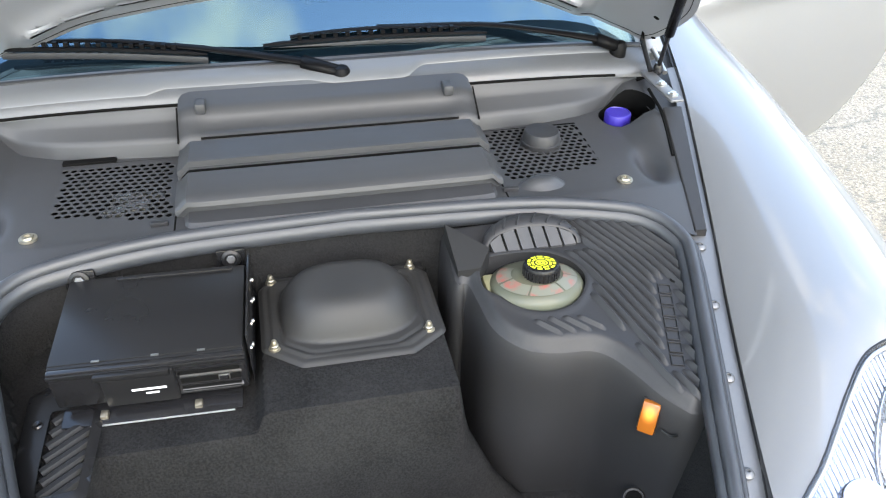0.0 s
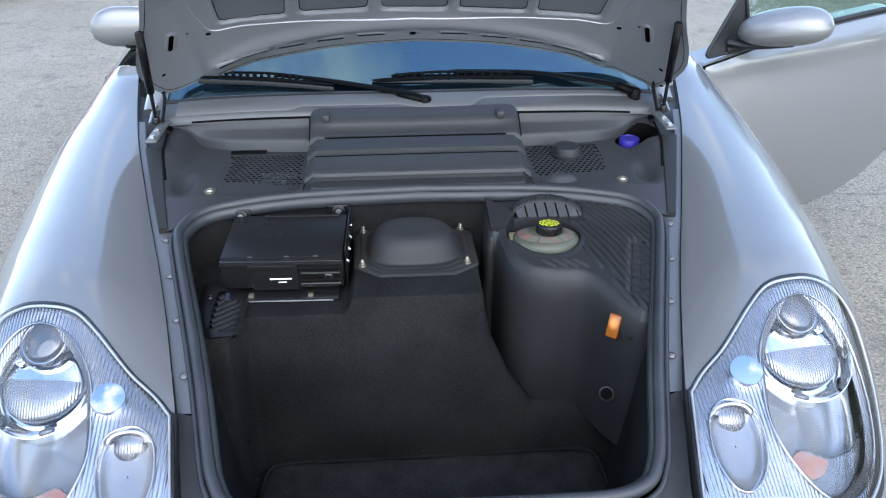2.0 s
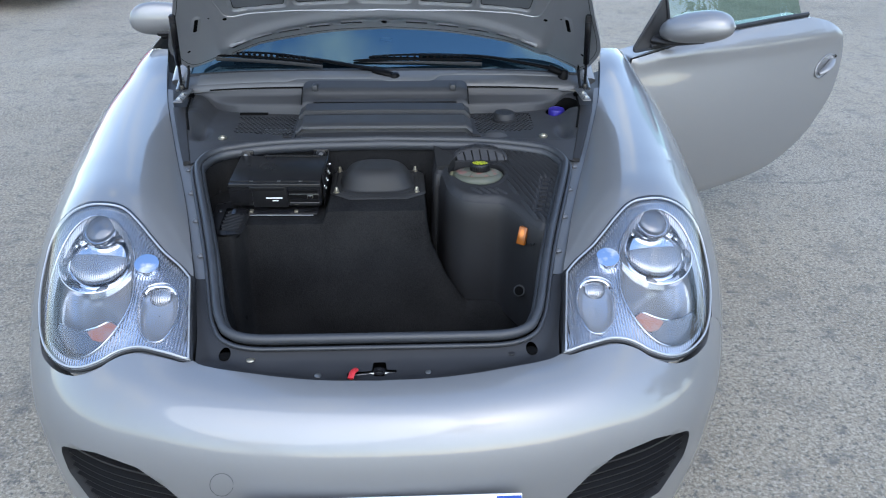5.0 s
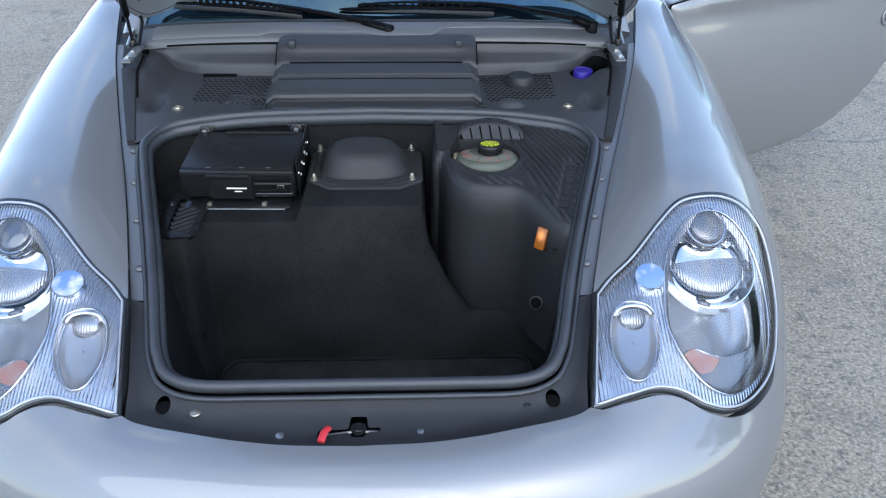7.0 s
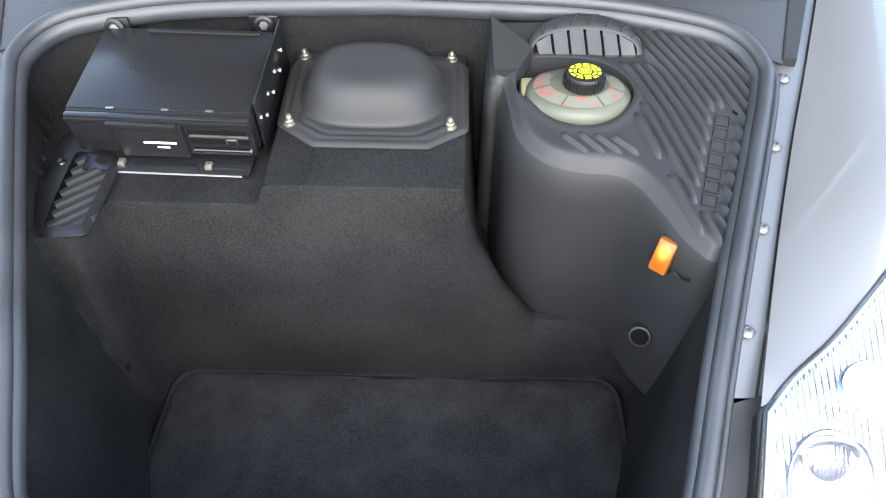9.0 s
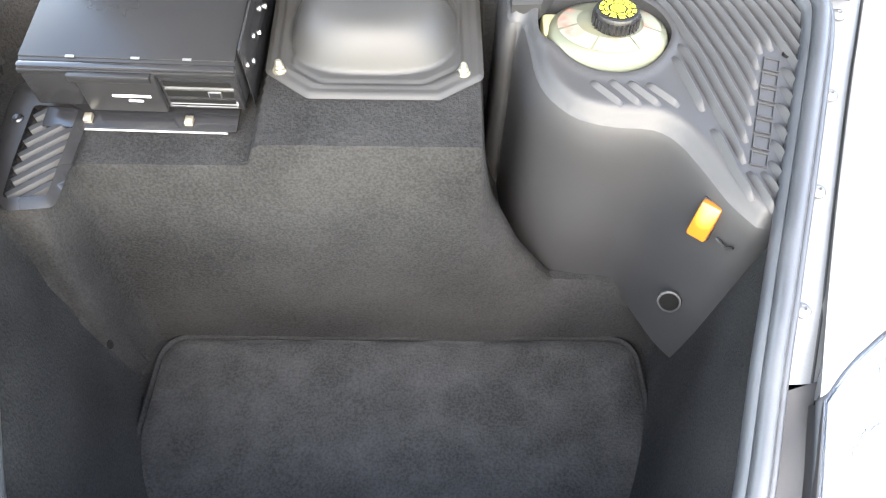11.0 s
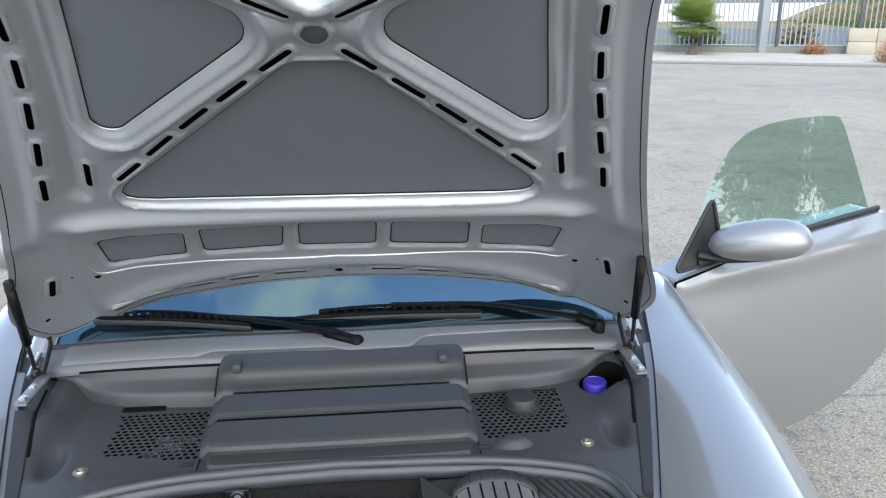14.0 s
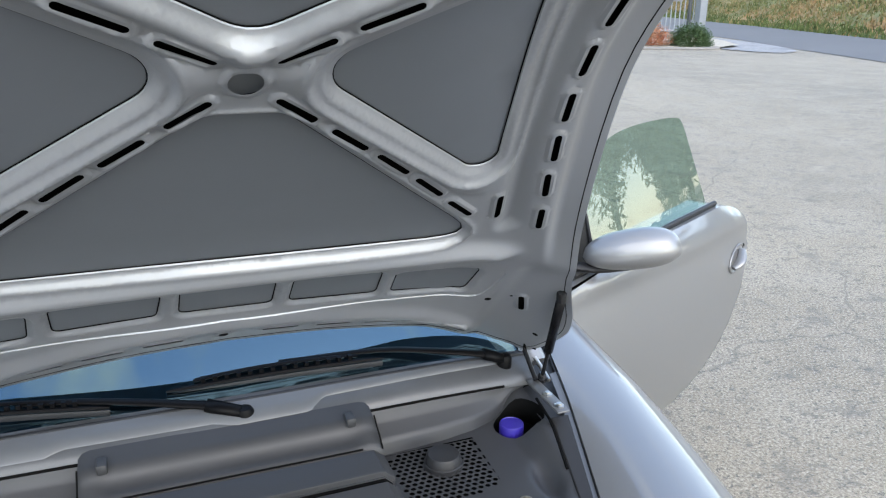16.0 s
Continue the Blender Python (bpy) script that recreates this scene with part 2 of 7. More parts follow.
def inside(poly, pts):
    """Which of the points lie within the polygon."""
    p, q = np.array(poly, float), np.array(pts, float)
    x, y = q[:, 0], q[:, 1]
    r = np.zeros(len(q), bool)
    for (x1, y1), (x2, y2) in zip(p, np.roll(p, -1, 0)):
        c = (y1 > y) != (y2 > y)
        r ^= c & (x < (x2 - x1) * (y - y1) / (y2 - y1 + 1e-15) + x1)
    return r


def distance(poly, pts, closed=True):
    """Signed distance to a polygon's edge, negative within."""
    p, q = np.array(poly, float), np.array(pts, float)
    d = np.full(len(q), 1e9)
    ends = np.roll(p, -1, 0) if closed else p[1:]
    for a, b in zip(p if closed else p[:-1], ends):
        ab = b - a
        t = np.clip(((q - a) @ ab) / (ab @ ab + 1e-15), 0, 1)
        d = np.minimum(d, np.linalg.norm(q - a - t[:, None] * ab, axis=1))
    return np.where(inside(p, q), -d, d) if closed else d


def dense(loop, step):
    p = np.array(loop, float)
    out = []
    for a, b in zip(p, np.roll(p, -1, 0)):
        k = max(1, int(np.linalg.norm(b - a) / step))
        out += [a + (b - a) * i / k for i in range(k)]
    return np.array(out)


def rounded(poly, r, n=6):
    """A polygon with its corners rounded."""
    p = np.array(poly, float)
    out = []
    for i in range(len(p)):
        a, b, c = p[i - 1], p[i], p[(i + 1) % len(p)]
        u, w = (a - b) / np.linalg.norm(a - b), (c - b) / np.linalg.norm(c - b)
        k = min(r / max(math.tan(math.acos(np.clip(u @ w, -1, 1)) / 2), 1e-3), 0.45 * min(np.linalg.norm(a - b), np.linalg.norm(c - b)))
        s, e = b + u * k, b + w * k
        for t in np.linspace(0, 1, n):
            out.append((1 - t) ** 2 * s + 2 * t * (1 - t) * b + t ** 2 * e)
    return np.array(out)


def fillet(poly, radii, n=10):
    """A polygon with a true arc of its own radius at each corner."""
    p, loop = np.array(poly, float), []
    for i, r in enumerate(radii):
        a, b = p[i - 1] - p[i], p[(i + 1) % len(p)] - p[i]
        a, b = a / np.linalg.norm(a), b / np.linalg.norm(b)
        m = (a + b) / np.linalg.norm(a + b)
        half_angle = math.acos(float(a @ b)) / 2
        c = p[i] + m * r / math.sin(half_angle)
        q0, q1 = p[i] + a * r / math.tan(half_angle) - c, p[i] + b * r / math.tan(half_angle) - c
        t0, t1 = math.atan2(q0[1], q0[0]), math.atan2(q1[1], q1[0])
        d = (t1 - t0 + math.pi) % (2 * math.pi) - math.pi
        loop += [c + r * np.array([math.cos(t0 + d * k / n), math.sin(t0 + d * k / n)]) for k in range(n + 1)]
    return np.array(loop)


def ellipse(cx, cy, rx, ry=None, n=24, turn=0.0):
    ry = ry or rx
    q = np.arange(n) * 2 * math.pi / n
    x, y = rx * np.cos(q), ry * np.sin(q)
    c, s = math.cos(turn), math.sin(turn)
    return np.stack([cx + c * x - s * y, cy + s * x + c * y], 1)


def bar(a, b, w, n=4):
    """A slot's outline: a bar from a to b with round ends."""
    a, b = np.array(a, float), np.array(b, float)
    u = (b - a) / np.linalg.norm(b - a)
    q = math.atan2(u[1], u[0])
    out = [b + w / 2 * np.array([math.cos(q + t), math.sin(q + t)]) for t in np.linspace(-math.pi / 2, math.pi / 2, n + 1)]
    out += [a - w / 2 * np.array([math.cos(q + t), math.sin(q + t)]) for t in np.linspace(-math.pi / 2, math.pi / 2, n + 1)]
    return np.array(out)


def sheet(outline, holes=(), step=0.01, lines=(), aspect=1.0):
    """Flat triangles that fill an outline, but for its holes; lines are kept as edges. Returns points and faces."""
    loops = [np.array(o, float) for o in (outline, *holes)]
    lo, hi = loops[0].min(0), loops[0].max(0)
    gx, gy = np.meshgrid(np.arange(lo[0], hi[0] + step, step), np.arange(lo[1], hi[1] + step * aspect, step * aspect))
    gx = gx + (np.arange(gx.shape[0]) % 2)[:, None] * step / 2
    g = np.stack([gx.ravel(), gy.ravel()], 1)
    g = g[inside(loops[0], g)]
    taken = set()                                    # no grid point close to an edge line
    for lp in (*loops, *[np.array(o, float) for o in lines]):
        for q in np.unique(np.floor(lp / [step * 0.6, step * aspect * 0.6]).astype(int), axis=0):
            taken.add((int(q[0]), int(q[1])))
    cells = np.floor(g / [step * 0.6, step * aspect * 0.6]).astype(int)
    g = g[[(int(a), int(b)) not in taken for a, b in cells]]
    pts, edges = [], []
    for lp in (*loops, *[np.array(o, float) for o in lines]):
        k = len(pts)
        pts += [Vector(q) for q in lp]
        edges += [(k + i, k + (i + 1) % len(lp)) for i in range(len(lp))]
    pts += [Vector(q) for q in g]
    v, _, f, *_ = delaunay_2d_cdt(pts, edges, [], 0, 1e-7)
    v = np.array([tuple(q) for q in v])
    f = np.array([t for t in f if len(t) == 3])
    c = v[f].mean(1)
    keep = inside(loops[0], c)
    for h in loops[1:]:
        keep &= ~inside(h, c)
    f = f[keep]
    used, f = np.unique(f, return_inverse=True)
    return v[used], f.reshape(-1, 3)


def ease(a, b, x):
    t = np.clip((np.asarray(x, float) - a) / (b - a), 0, 1)
    return t * t * (3 - 2 * t)


def rim_height(y):
    """Height of the edge round the luggage well along the car."""
    return np.interp(y, [0.10, 0.15, 0.194, 0.39, 0.459, 0.581, 0.805, 0.942, 1.25, 1.6], [0.52, 0.535, 0.548, 0.612, 0.637, 0.667, 0.711, 0.733, 0.79, 0.86])


car = thing("car", "silver two-door sports car with its front lid and one door open", "car")

# inner edge (x, y, z), widest line (x, y, z), bump, power
NOSE = [
    ((0.000, 0.126, 0.537), (0.000, -0.005, 0.360), 0.000, 2.4),
    ((0.120, 0.131, 0.538), (0.150, 0.000, 0.360), 0.000, 2.4),
    ((0.240, 0.150, 0.542), (0.300, 0.018, 0.360), 0.000, 2.4),
    ((0.355, 0.183, 0.548), (0.430, 0.050, 0.362), 0.000, 2.4),
    ((0.366, 0.240, 0.572), (0.550, 0.096, 0.365), 0.000, 2.2),
    ((0.378, 0.310, 0.602), (0.655, 0.168, 0.370), 0.000, 2.05),
]
WING = [
    ((0.392, 0.380, 0.628), (0.730, 0.268, 0.380), 0.010, 2.1),
    ((0.415, 0.465, 0.643), (0.788, 0.405, 0.400), 0.050, 2.35),
    ((0.447, 0.580, 0.668), (0.834, 0.560, 0.430), 0.080, 2.8),
    ((0.484, 0.700, 0.692), (0.862, 0.720, 0.460), 0.074, 3.0),
    ((0.519, 0.805, 0.711), (0.876, 0.870, 0.490), 0.066, 3.0),
    ((0.566, 0.950, 0.736), (0.885, 1.020, 0.520), 0.052, 3.0),
    ((0.628, 1.150, 0.772), (0.887, 1.200, 0.550), 0.030, 3.0),
    ((0.665, 1.300, 0.800), (0.880, 1.380, 0.570), 0.016, 3.0),
    ((0.690, 1.420, 0.828), (0.872, 1.520, 0.580), 0.006, 3.0),
    ((0.712, 1.510, 0.838), (0.871, 1.605, 0.585), 0.000, 3.0),
]
SECT = NOSE + WING
ROWS_ = np.array([[*e, *w, b, p] for e, w, b, p in SECT])


def rows_at(u):
    u = np.clip(np.asarray(u, float), 0, len(ROWS_) - 1)
    i = np.minimum(u.astype(int), len(ROWS_) - 2)
    t = (u - i)[..., None]
    r = [ROWS_[np.clip(i + k, 0, len(ROWS_) - 1)] for k in (-1, 0, 1, 2)]
    r[0] = np.where((i == 0)[..., None], 2 * r[1] - r[2], r[0])
    return 0.5 * (2 * r[1] + (r[2] - r[0]) * t + (2 * r[0] - 5 * r[1] + 4 * r[2] - r[3]) * t ** 2 + (3 * r[1] - r[0] - 3 * r[2] + r[3]) * t ** 3)


def skin(u, v):
    """The painted skin: u along the body from the nose to the door, v from the lid gap (0) over the shoulder to the widest line (1) and down (2)."""
    r = rows_at(u)
    v = np.asarray(v, float)
    a = np.clip(v, 0, 1)
    s = np.sin(a * math.pi / 2)                      # finer steps towards the widest line
    top = r[..., 5] + (r[..., 2] - r[..., 5]) * np.sqrt(np.clip(1 - s ** r[..., 7], 0, 1)) + r[..., 6] * 4 * s * (1 - s)
    low = np.clip(v - 1, 0, 1)
    x = r[..., 0] + (r[..., 3] - r[..., 0]) * (s - 0.05 * low ** 2)
    y = r[..., 1] + (r[..., 4] - r[..., 1]) * (s - 0.12 * low ** 2 * (np.asarray(u) < 9))
    z = top - low * (r[..., 5] - 0.15)
    return np.stack([x, y, z], -1)


# ---- painted skin: bumper and wings ----
def skin_normal(u, v):
    e = 0.01
    a = skin(u + e, v) - skin(u - e, v)
    b = skin(u, v + e) - skin(u, v - e)
    n = np.cross(b, a)
    n = n / (np.linalg.norm(n, axis=-1, keepdims=True) + 1e-12)
    return n * np.sign(n[..., 0:1] * 0.3 + n[..., 2:3] * 0.9 - n[..., 1:2] * 0.5 + 1e-9)


LAMP_LOW = [(3.12, 0.015), (3.5, 0.10), (3.95, 0.19), (4.35, 0.26), (4.55, 0.32), (4.65, 0.38), (4.72, 0.45), (4.92, 0.53), (5.2, 0.585), (5.6, 0.63), (6.1, 0.67), (6.55, 0.685)]
LAMP_HIGH = [(7.1, 0.67), (7.5, 0.62), (7.8, 0.56), (7.92, 0.47), (7.9, 0.38), (7.82, 0.30), (7.7, 0.22), (7.45, 0.17), (7.15, 0.13), (6.8, 0.09), (6.4, 0.04), (5.92, 0.004)]
low = smooth_path(LAMP_LOW, 5)
high = smooth_path([LAMP_LOW[-1]] + LAMP_HIGH, 5)[1:]
LAMP = np.concatenate([low, high])
SEAM = [(6.75, 0.76), (7.1, 0.92), (7.35, 1.15), (7.42, 1.5), (7.42, 2.0)]
arch = []
for q in np.linspace(0, math.pi, 15):
    ya, za = 0.99 - 0.35 * math.cos(q), 0.15 + 0.50 * math.sin(q)
    ua = float(np.interp(ya, ROWS_[:, 4], np.arange(len(ROWS_))))
    zw = float(rows_at(ua)[5])
    arch.append((ua, 1 + np.clip((zw - za) / (zw - 0.15), 0.02, 1.0)))
GRILLE = rounded([(4.78, 0.97), (3.95, 0.88), (3.2, 0.89), (2.75, 0.99), (2.42, 1.2), (2.35, 1.55), (3.3, 1.75), (4.3, 1.6), (4.72, 1.25)], 0.12, 4)
VS = 4.0


def panel_on_skin(name, outline, holes, mat, label="", step=0.16, both=True, join=False, off=0.0, parent=None, thick=0.004):
    k = np.array([1, VS])
    v, f = sheet(np.array(outline) * k, [np.array(h) * k for h in holes], step, aspect=0.8)
    u, w = v[:, 0], v[:, 1] / VS
    p = skin(u, w) + off * skin_normal(u, w)
    m = p * [-1, 1, 1]
    made = []
    if join:
        a = mesh(name, np.concatenate([p, m]), np.concatenate([f, f[:, ::-1] + len(p)]), mat, parent, label)
        bm = bmesh.new()
        bm.from_mesh(a.data)
        bmesh.ops.remove_doubles(bm, verts=bm.verts, dist=0.0008)
        bmesh.ops.recalc_face_normals(bm, faces=bm.faces)
        bm.to_mesh(a.data)
        bm.free()
        made = [a]
    else:
        made = [mesh(name, p, f, mat, parent, label)]
        if both:
            made.append(mesh(name, m, f[:, ::-1], mat, parent, label))
        for a in made:
            bm = bmesh.new()
            bm.from_mesh(a.data)
            bmesh.ops.recalc_face_normals(bm, faces=bm.faces)
            bm.to_mesh(a.data)
            bm.free()
    return made


def edge_return(name, path, depth, mat, parent, both=True, lean=0.0):
    """The folded edge of a panel: a strip from its rim inwards."""
    q = np.array(path, float)
    top = skin(q[:, 0], q[:, 1])
    nn = skin_normal(q[:, 0], q[:, 1])
    bot = top - nn * depth
    k = len(q)
    for sx in ((1, -1) if both else (1,)):
        v = np.concatenate([top, bot]) * [sx, 1, 1]
        mesh(name, v, [(i, i + 1, k + i + 1, k + i) for i in range(k - 1)], mat, parent)


bumper_gap = [(u - 0.065 * g, v + 0.026 * g) for (u, v), g in zip(low[2:], 1 - 0.85 * ease(len(low) - 9, len(low) - 3, np.arange(len(low) - 2.0)))]
bumper_line = dense([(0, 0), (1, 0), (2, 0), (3.05, 0.0)] + bumper_gap + SEAM + [(0, 2.0)], 0.25)
panel_on_skin("bumper", bumper_line, [GRILLE], PAINT, "silver painted front bumper", join=True, parent=car)
fender_line = dense([(5.97, 0.0), (15, 0.0), (15, 2.0)] + [q for q in arch[::-1]] + [(u + 0.015, v) for u, v in SEAM[::-1]] + [(6.562, 0.702)] + [(u + 0.03, v + 0.008) for u, v in high[:-2]], 0.25)
panel_on_skin("fender", fender_line, [], PAINT, "silver painted front wing", parent=car)

edge_return("bumper_edge", bumper_gap, 0.03, PAINT, car)
edge_return("wing_edge", [(u + 0.03, v + 0.008) for u, v in high[:-2]], 0.02, PAINT, car)
edge_return("wing_lip", [(u, 0.0) for u in np.linspace(5.97, 15, 56)], 0.022, PAINT, car)



# ---- headlights ----
def fluted():
    m = material("fluted_chrome", (0.68, 0.70, 0.74), 0.16, 0.95, stain=0.1)
    n, l = m.node_tree.nodes, m.node_tree.links
    tc, wv, bp = n.new("ShaderNodeTexCoord"), n.new("ShaderNodeTexWave"), n.new("ShaderNodeBump")
    wv.bands_direction, wv.wave_profile = "X", "SIN"
    wv.inputs["Scale"].default_value = 52
    wv.inputs["Distortion"].default_value = 0.0
    bp.inputs["Strength"].default_value, bp.inputs["Distance"].default_value = 1.0, 0.0008
    l.new(tc.outputs["Object"], wv.inputs["Vector"])
    l.new(wv.outputs["Fac"], bp.inputs["Height"])
    l.new(bp.outputs["Normal"], n["Principled BSDF"].inputs["Normal"])
    return m


FLUTE = fluted()
AMBER = material("amber_lens", (0.36, 0.17, 0.13), 0.22, 0.0, stain=0.9, stain_scale=45, colour2=(0.34, 0.27, 0.25))
DARKGLASS = material("projector_glass", (0.10, 0.105, 0.115), 0.05, 0.25, coat=1.0, stain=0.3)
RIDGED = material("ridged_reflector", (0.34, 0.345, 0.355), 0.17, 0.85, stain=0.3, stain_scale=60)
rn, rl = RIDGED.node_tree.nodes, RIDGED.node_tree.links
r_tc, r_wv, r_bp = rn.new("ShaderNodeTexCoord"), rn.new("ShaderNodeTexWave"), rn.new("ShaderNodeBump")
r_wv.bands_direction, r_wv.inputs["Scale"].default_value = "X", 70
r_bp.inputs["Distance"].default_value = 0.0005
rl.new(r_tc.outputs["Object"], r_wv.inputs["Vector"])
rl.new(r_wv.outputs["Fac"], r_bp.inputs["Height"])
rl.new(r_bp.outputs["Normal"], rn["Principled BSDF"].inputs["Normal"])
BOWL = material("smooth_reflector", (0.38, 0.39, 0.405), 0.20, 0.65, stain=0.12, stain_scale=12, rough_var=0.04)
SILVERDISC = material("washer_cover", (0.55, 0.60, 0.70), 0.05, 1.0, stain=0.1)
MAIN = smooth_path([(6.25, 0.21), (6.85, 0.20), (7.35, 0.24), (7.58, 0.31), (7.62, 0.39), (7.5, 0.475), (7.2, 0.565), (6.7, 0.63), (6.12, 0.63), (5.45, 0.565), (5.12, 0.49), (5.07, 0.40), (5.27, 0.31), (5.68, 0.24)], 4, True)
SMALL = smooth_path([(5.4, 0.06), (5.85, 0.09), (5.95, 0.14), (5.85, 0.19), (5.4, 0.225), (4.85, 0.24), (4.42, 0.215), (4.32, 0.15), (4.7, 0.08)], 4, True)


def facing(direction):
    return Vector(direction).to_track_quat("Z", "Y").to_matrix().to_4x4()


def headlight(sx):
    flip = np.array([sx, 1, 1])

    def on(uv, off):
        q = np.array(uv, float).reshape(-1, 2)
        return (skin(q[:, 0], q[:, 1]) + off * skin_normal(q[:, 0], q[:, 1])) * flip

    k = np.array([1, VS])
    out = lambda v, f, off: turned(on(v / k, off), f, skin_normal(*(v / k).T) * flip)
    v, f = sheet(LAMP * k, [MAIN * k, SMALL * k], 0.12)
    body = mesh("headlight", on(v / k, -0.007), out(v, f, -0.007), FLUTE, car, "clear teardrop headlight with fluted chrome surround")
    for loop, mat, depth in ((MAIN, BOWL, 0.044), (SMALL, BOWL, 0.017)):
        ring = on(loop, -0.007)
        c = ring.mean(0)
        nn = (skin_normal(*loop.mean(0)) * flip)
        n = len(ring)
        verts, faces = [], []
        for sc, dp in ((1.0, 0.0), (0.97, 0.012), (0.93, 0.6 * depth), (0.86, 0.9 * depth), (0.6, depth), (0.02, depth)):
            verts += list(c + (ring - c) * sc - nn * dp)
        for i in range(5):
            faces += [(i * n + j, i * n + (j + 1) % n, (i + 1) * n + (j + 1) % n, (i + 1) * n + j) for j in range(n)]
        ix = [1 if i < 2 * n else 0 for i in range(len(faces))]
        mesh("reflector_bowl", verts, faces, [mat, CHROME], body, "silver reflector bowl", index=ix)
        tube("chrome_ring", on(loop, -0.004), 0.0022, CHROME, body, closed=True, sides=8, up=tuple(nn))
    # ridged ring inside the main oval
    mid = MAIN.mean(0)
    ring_a, ring_b = on(MAIN, -0.006), on(mid + (MAIN - mid) * 0.915, -0.013)
    n = len(MAIN)
    mesh("ridged_ring", np.concatenate([ring_a, ring_b]), [(i, (i + 1) % n, n + (i + 1) % n, n + i) for i in range(n)], RIDGED, body, "ridged chrome ring")
    look_way = (0.10 * sx, -0.62, 0.78)
    p = on((7.42, 0.330), -0.022)[0]
    lathe("projector_ring", [(0.0350, 0.006), (0.0375, 0.009), (0.0405, 0.006), (0.0450, -0.004), (0.047, -0.020), (0.040, -0.035)], CHROME, body, p, facing(look_way), n=36)
    lathe("projector_lens", [(0.035, 0.004), (0.033, 0.009), (0.026, 0.013), (0.016, 0.0155), (0.004, 0.0165)], DARKGLASS, body, p, facing(look_way), n=32)
    # round high-beam reflector in its chrome cup
    cup_way = facing((0.06 * sx, -0.5, 0.86))
    face = np.array(cup_way.to_3x3())
    p = on((7.03, 0.375), -0.042)[0]
    lathe("chrome_cup", [(0.0640, -0.008), (0.0680, -0.012), (0.0760, -0.009), (0.0825, 0.000), (0.0850, 0.0055), (0.0868, 0.005), (0.0872, -0.02)], CHROME, body, p, cup_way, n=44)
    prof = [(0.0665, -0.002), (0.0635, 0.004), (0.048, 0.0085), (0.030, 0.011), (0.001, 0.0125)]
    for nm, mat, a0 in (("high_beam_reflector", RIDGED, math.pi), ("reflector_brow", CHROME, 0.0)):
        aa = np.linspace(a0, a0 + math.pi, 23)
        vv = [p + face @ np.array([r_ * math.cos(a), r_ * math.sin(a) + 0.006, z_ * (1 if mat is RIDGED else 0.55)]) for r_, z_ in prof for a in aa]
        mesh(nm, vv, [(i * 23 + j, i * 23 + j + 1, (i + 1) * 23 + j + 1, (i + 1) * 23 + j) for i in range(4) for j in range(22)], mat, body)
    for a0, a1, r0, mat in ((-2.05, -1.75, 0.0760, DARKGLASS), (-0.95, -0.70, 0.0765, GLOSSBLACK), (-0.20, 0.05, 0.0765, DARKGLASS)):
        arc = [p + face @ np.array([sx * r0 * math.cos(a), r0 * math.sin(a), -0.004]) for a in np.linspace(a0, a1, 7)]
        tube("cup_opening", arc, 0.0062, mat, body, sides=8, taper=[0.5, 0.9, 1, 1, 1, 0.9, 0.5])
    lathe("visor_eyelet", [(0.0090, 0.0), (0.0085, 0.004), (0.0055, 0.005), (0.005, 0.001), (0.001, 0.001)], [CHROME], body, p + face @ np.array([sx * 0.044, 0.036, 0.008]), cup_way, n=16)
    p = on((5.70, 0.130), -0.020)[0]
    lathe("fog_lens", [(0.023, -0.004), (0.022, 0.003), (0.016, 0.007), (0.004, 0.009)], RIDGED, body, p, facing(look_way), n=26)
    tube("fog_visor", [p + np.array([0.030 * math.sin(a) * sx, 0.012 * math.cos(a), 0.010 * math.cos(a) + 0.006]) for a in np.linspace(-1.5, 1.5, 9)], 0.007, CHROME, body, sides=8)
    # ridged indicator below a curved edge
    arc_v = np.linspace(0.10, 0.80, 29)
    arc_u = np.interp(arc_v, [0.10, 0.30, 0.35, 0.41, 0.48, 0.55, 0.615, 0.80], [5.00, 5.30, 5.64, 5.68, 5.83, 6.10, 6.45, 7.2])
    low_part = mid + (MAIN - mid) * 0.93
    under = low_part[:, 0] < np.interp(low_part[:, 1], arc_v, arc_u)
    k0 = int(np.flatnonzero(under & ~np.roll(under, 1))[0])
    run = np.roll(low_part, -k0, 0)[:int(under.sum())]
    va, vb = run[-1][1], run[0][1]
    arc_line = [(float(np.interp(q, arc_v, arc_u)), q) for q in np.linspace(va, vb, 14)[1:-1]]
    line = np.concatenate([run, arc_line])
    v, f = sheet(line * k, [], 0.1)
    mesh("indicator_lens", on(v / k, -0.022), out(v, f, -0.022), RIDGED, body, "clear ridged indicator lens")
    tube("indicator_edge", on([run[-1], *arc_line, run[0]], -0.021), 0.0018, CHROME, body, sides=6)
    amber = rounded([(5.42, 0.326), (5.62, 0.348), (5.66, 0.405), (5.75, 0.462), (5.48, 0.448), (5.24, 0.405)], 0.03)
    v, f = sheet(amber * k, [], 0.1)
    mesh("indicator", on(v / k, -0.0205), out(v, f, -0.0205), AMBER, body, "amber indicator reflector")
    p = on((6.42, 0.158), 0.005)[0]
    nn = skin_normal(6.42, 0.158) * flip
    lathe("washer_cover", [(0.0245, -0.014), (0.0255, 0.001), (0.0245, 0.0028), (0.016, 0.0036), (0.003, 0.0040)], SILVERDISC, body, p, facing(nn), "round mirror-bright washer cover", n=32)
    v, f = sheet(LAMP * k, [], 0.12)
    lens = mesh("lens", on(v / k, 0.002), out(v, f, 0.002), LENS, body, "clear plastic lens")
    lens.visible_shadow = False
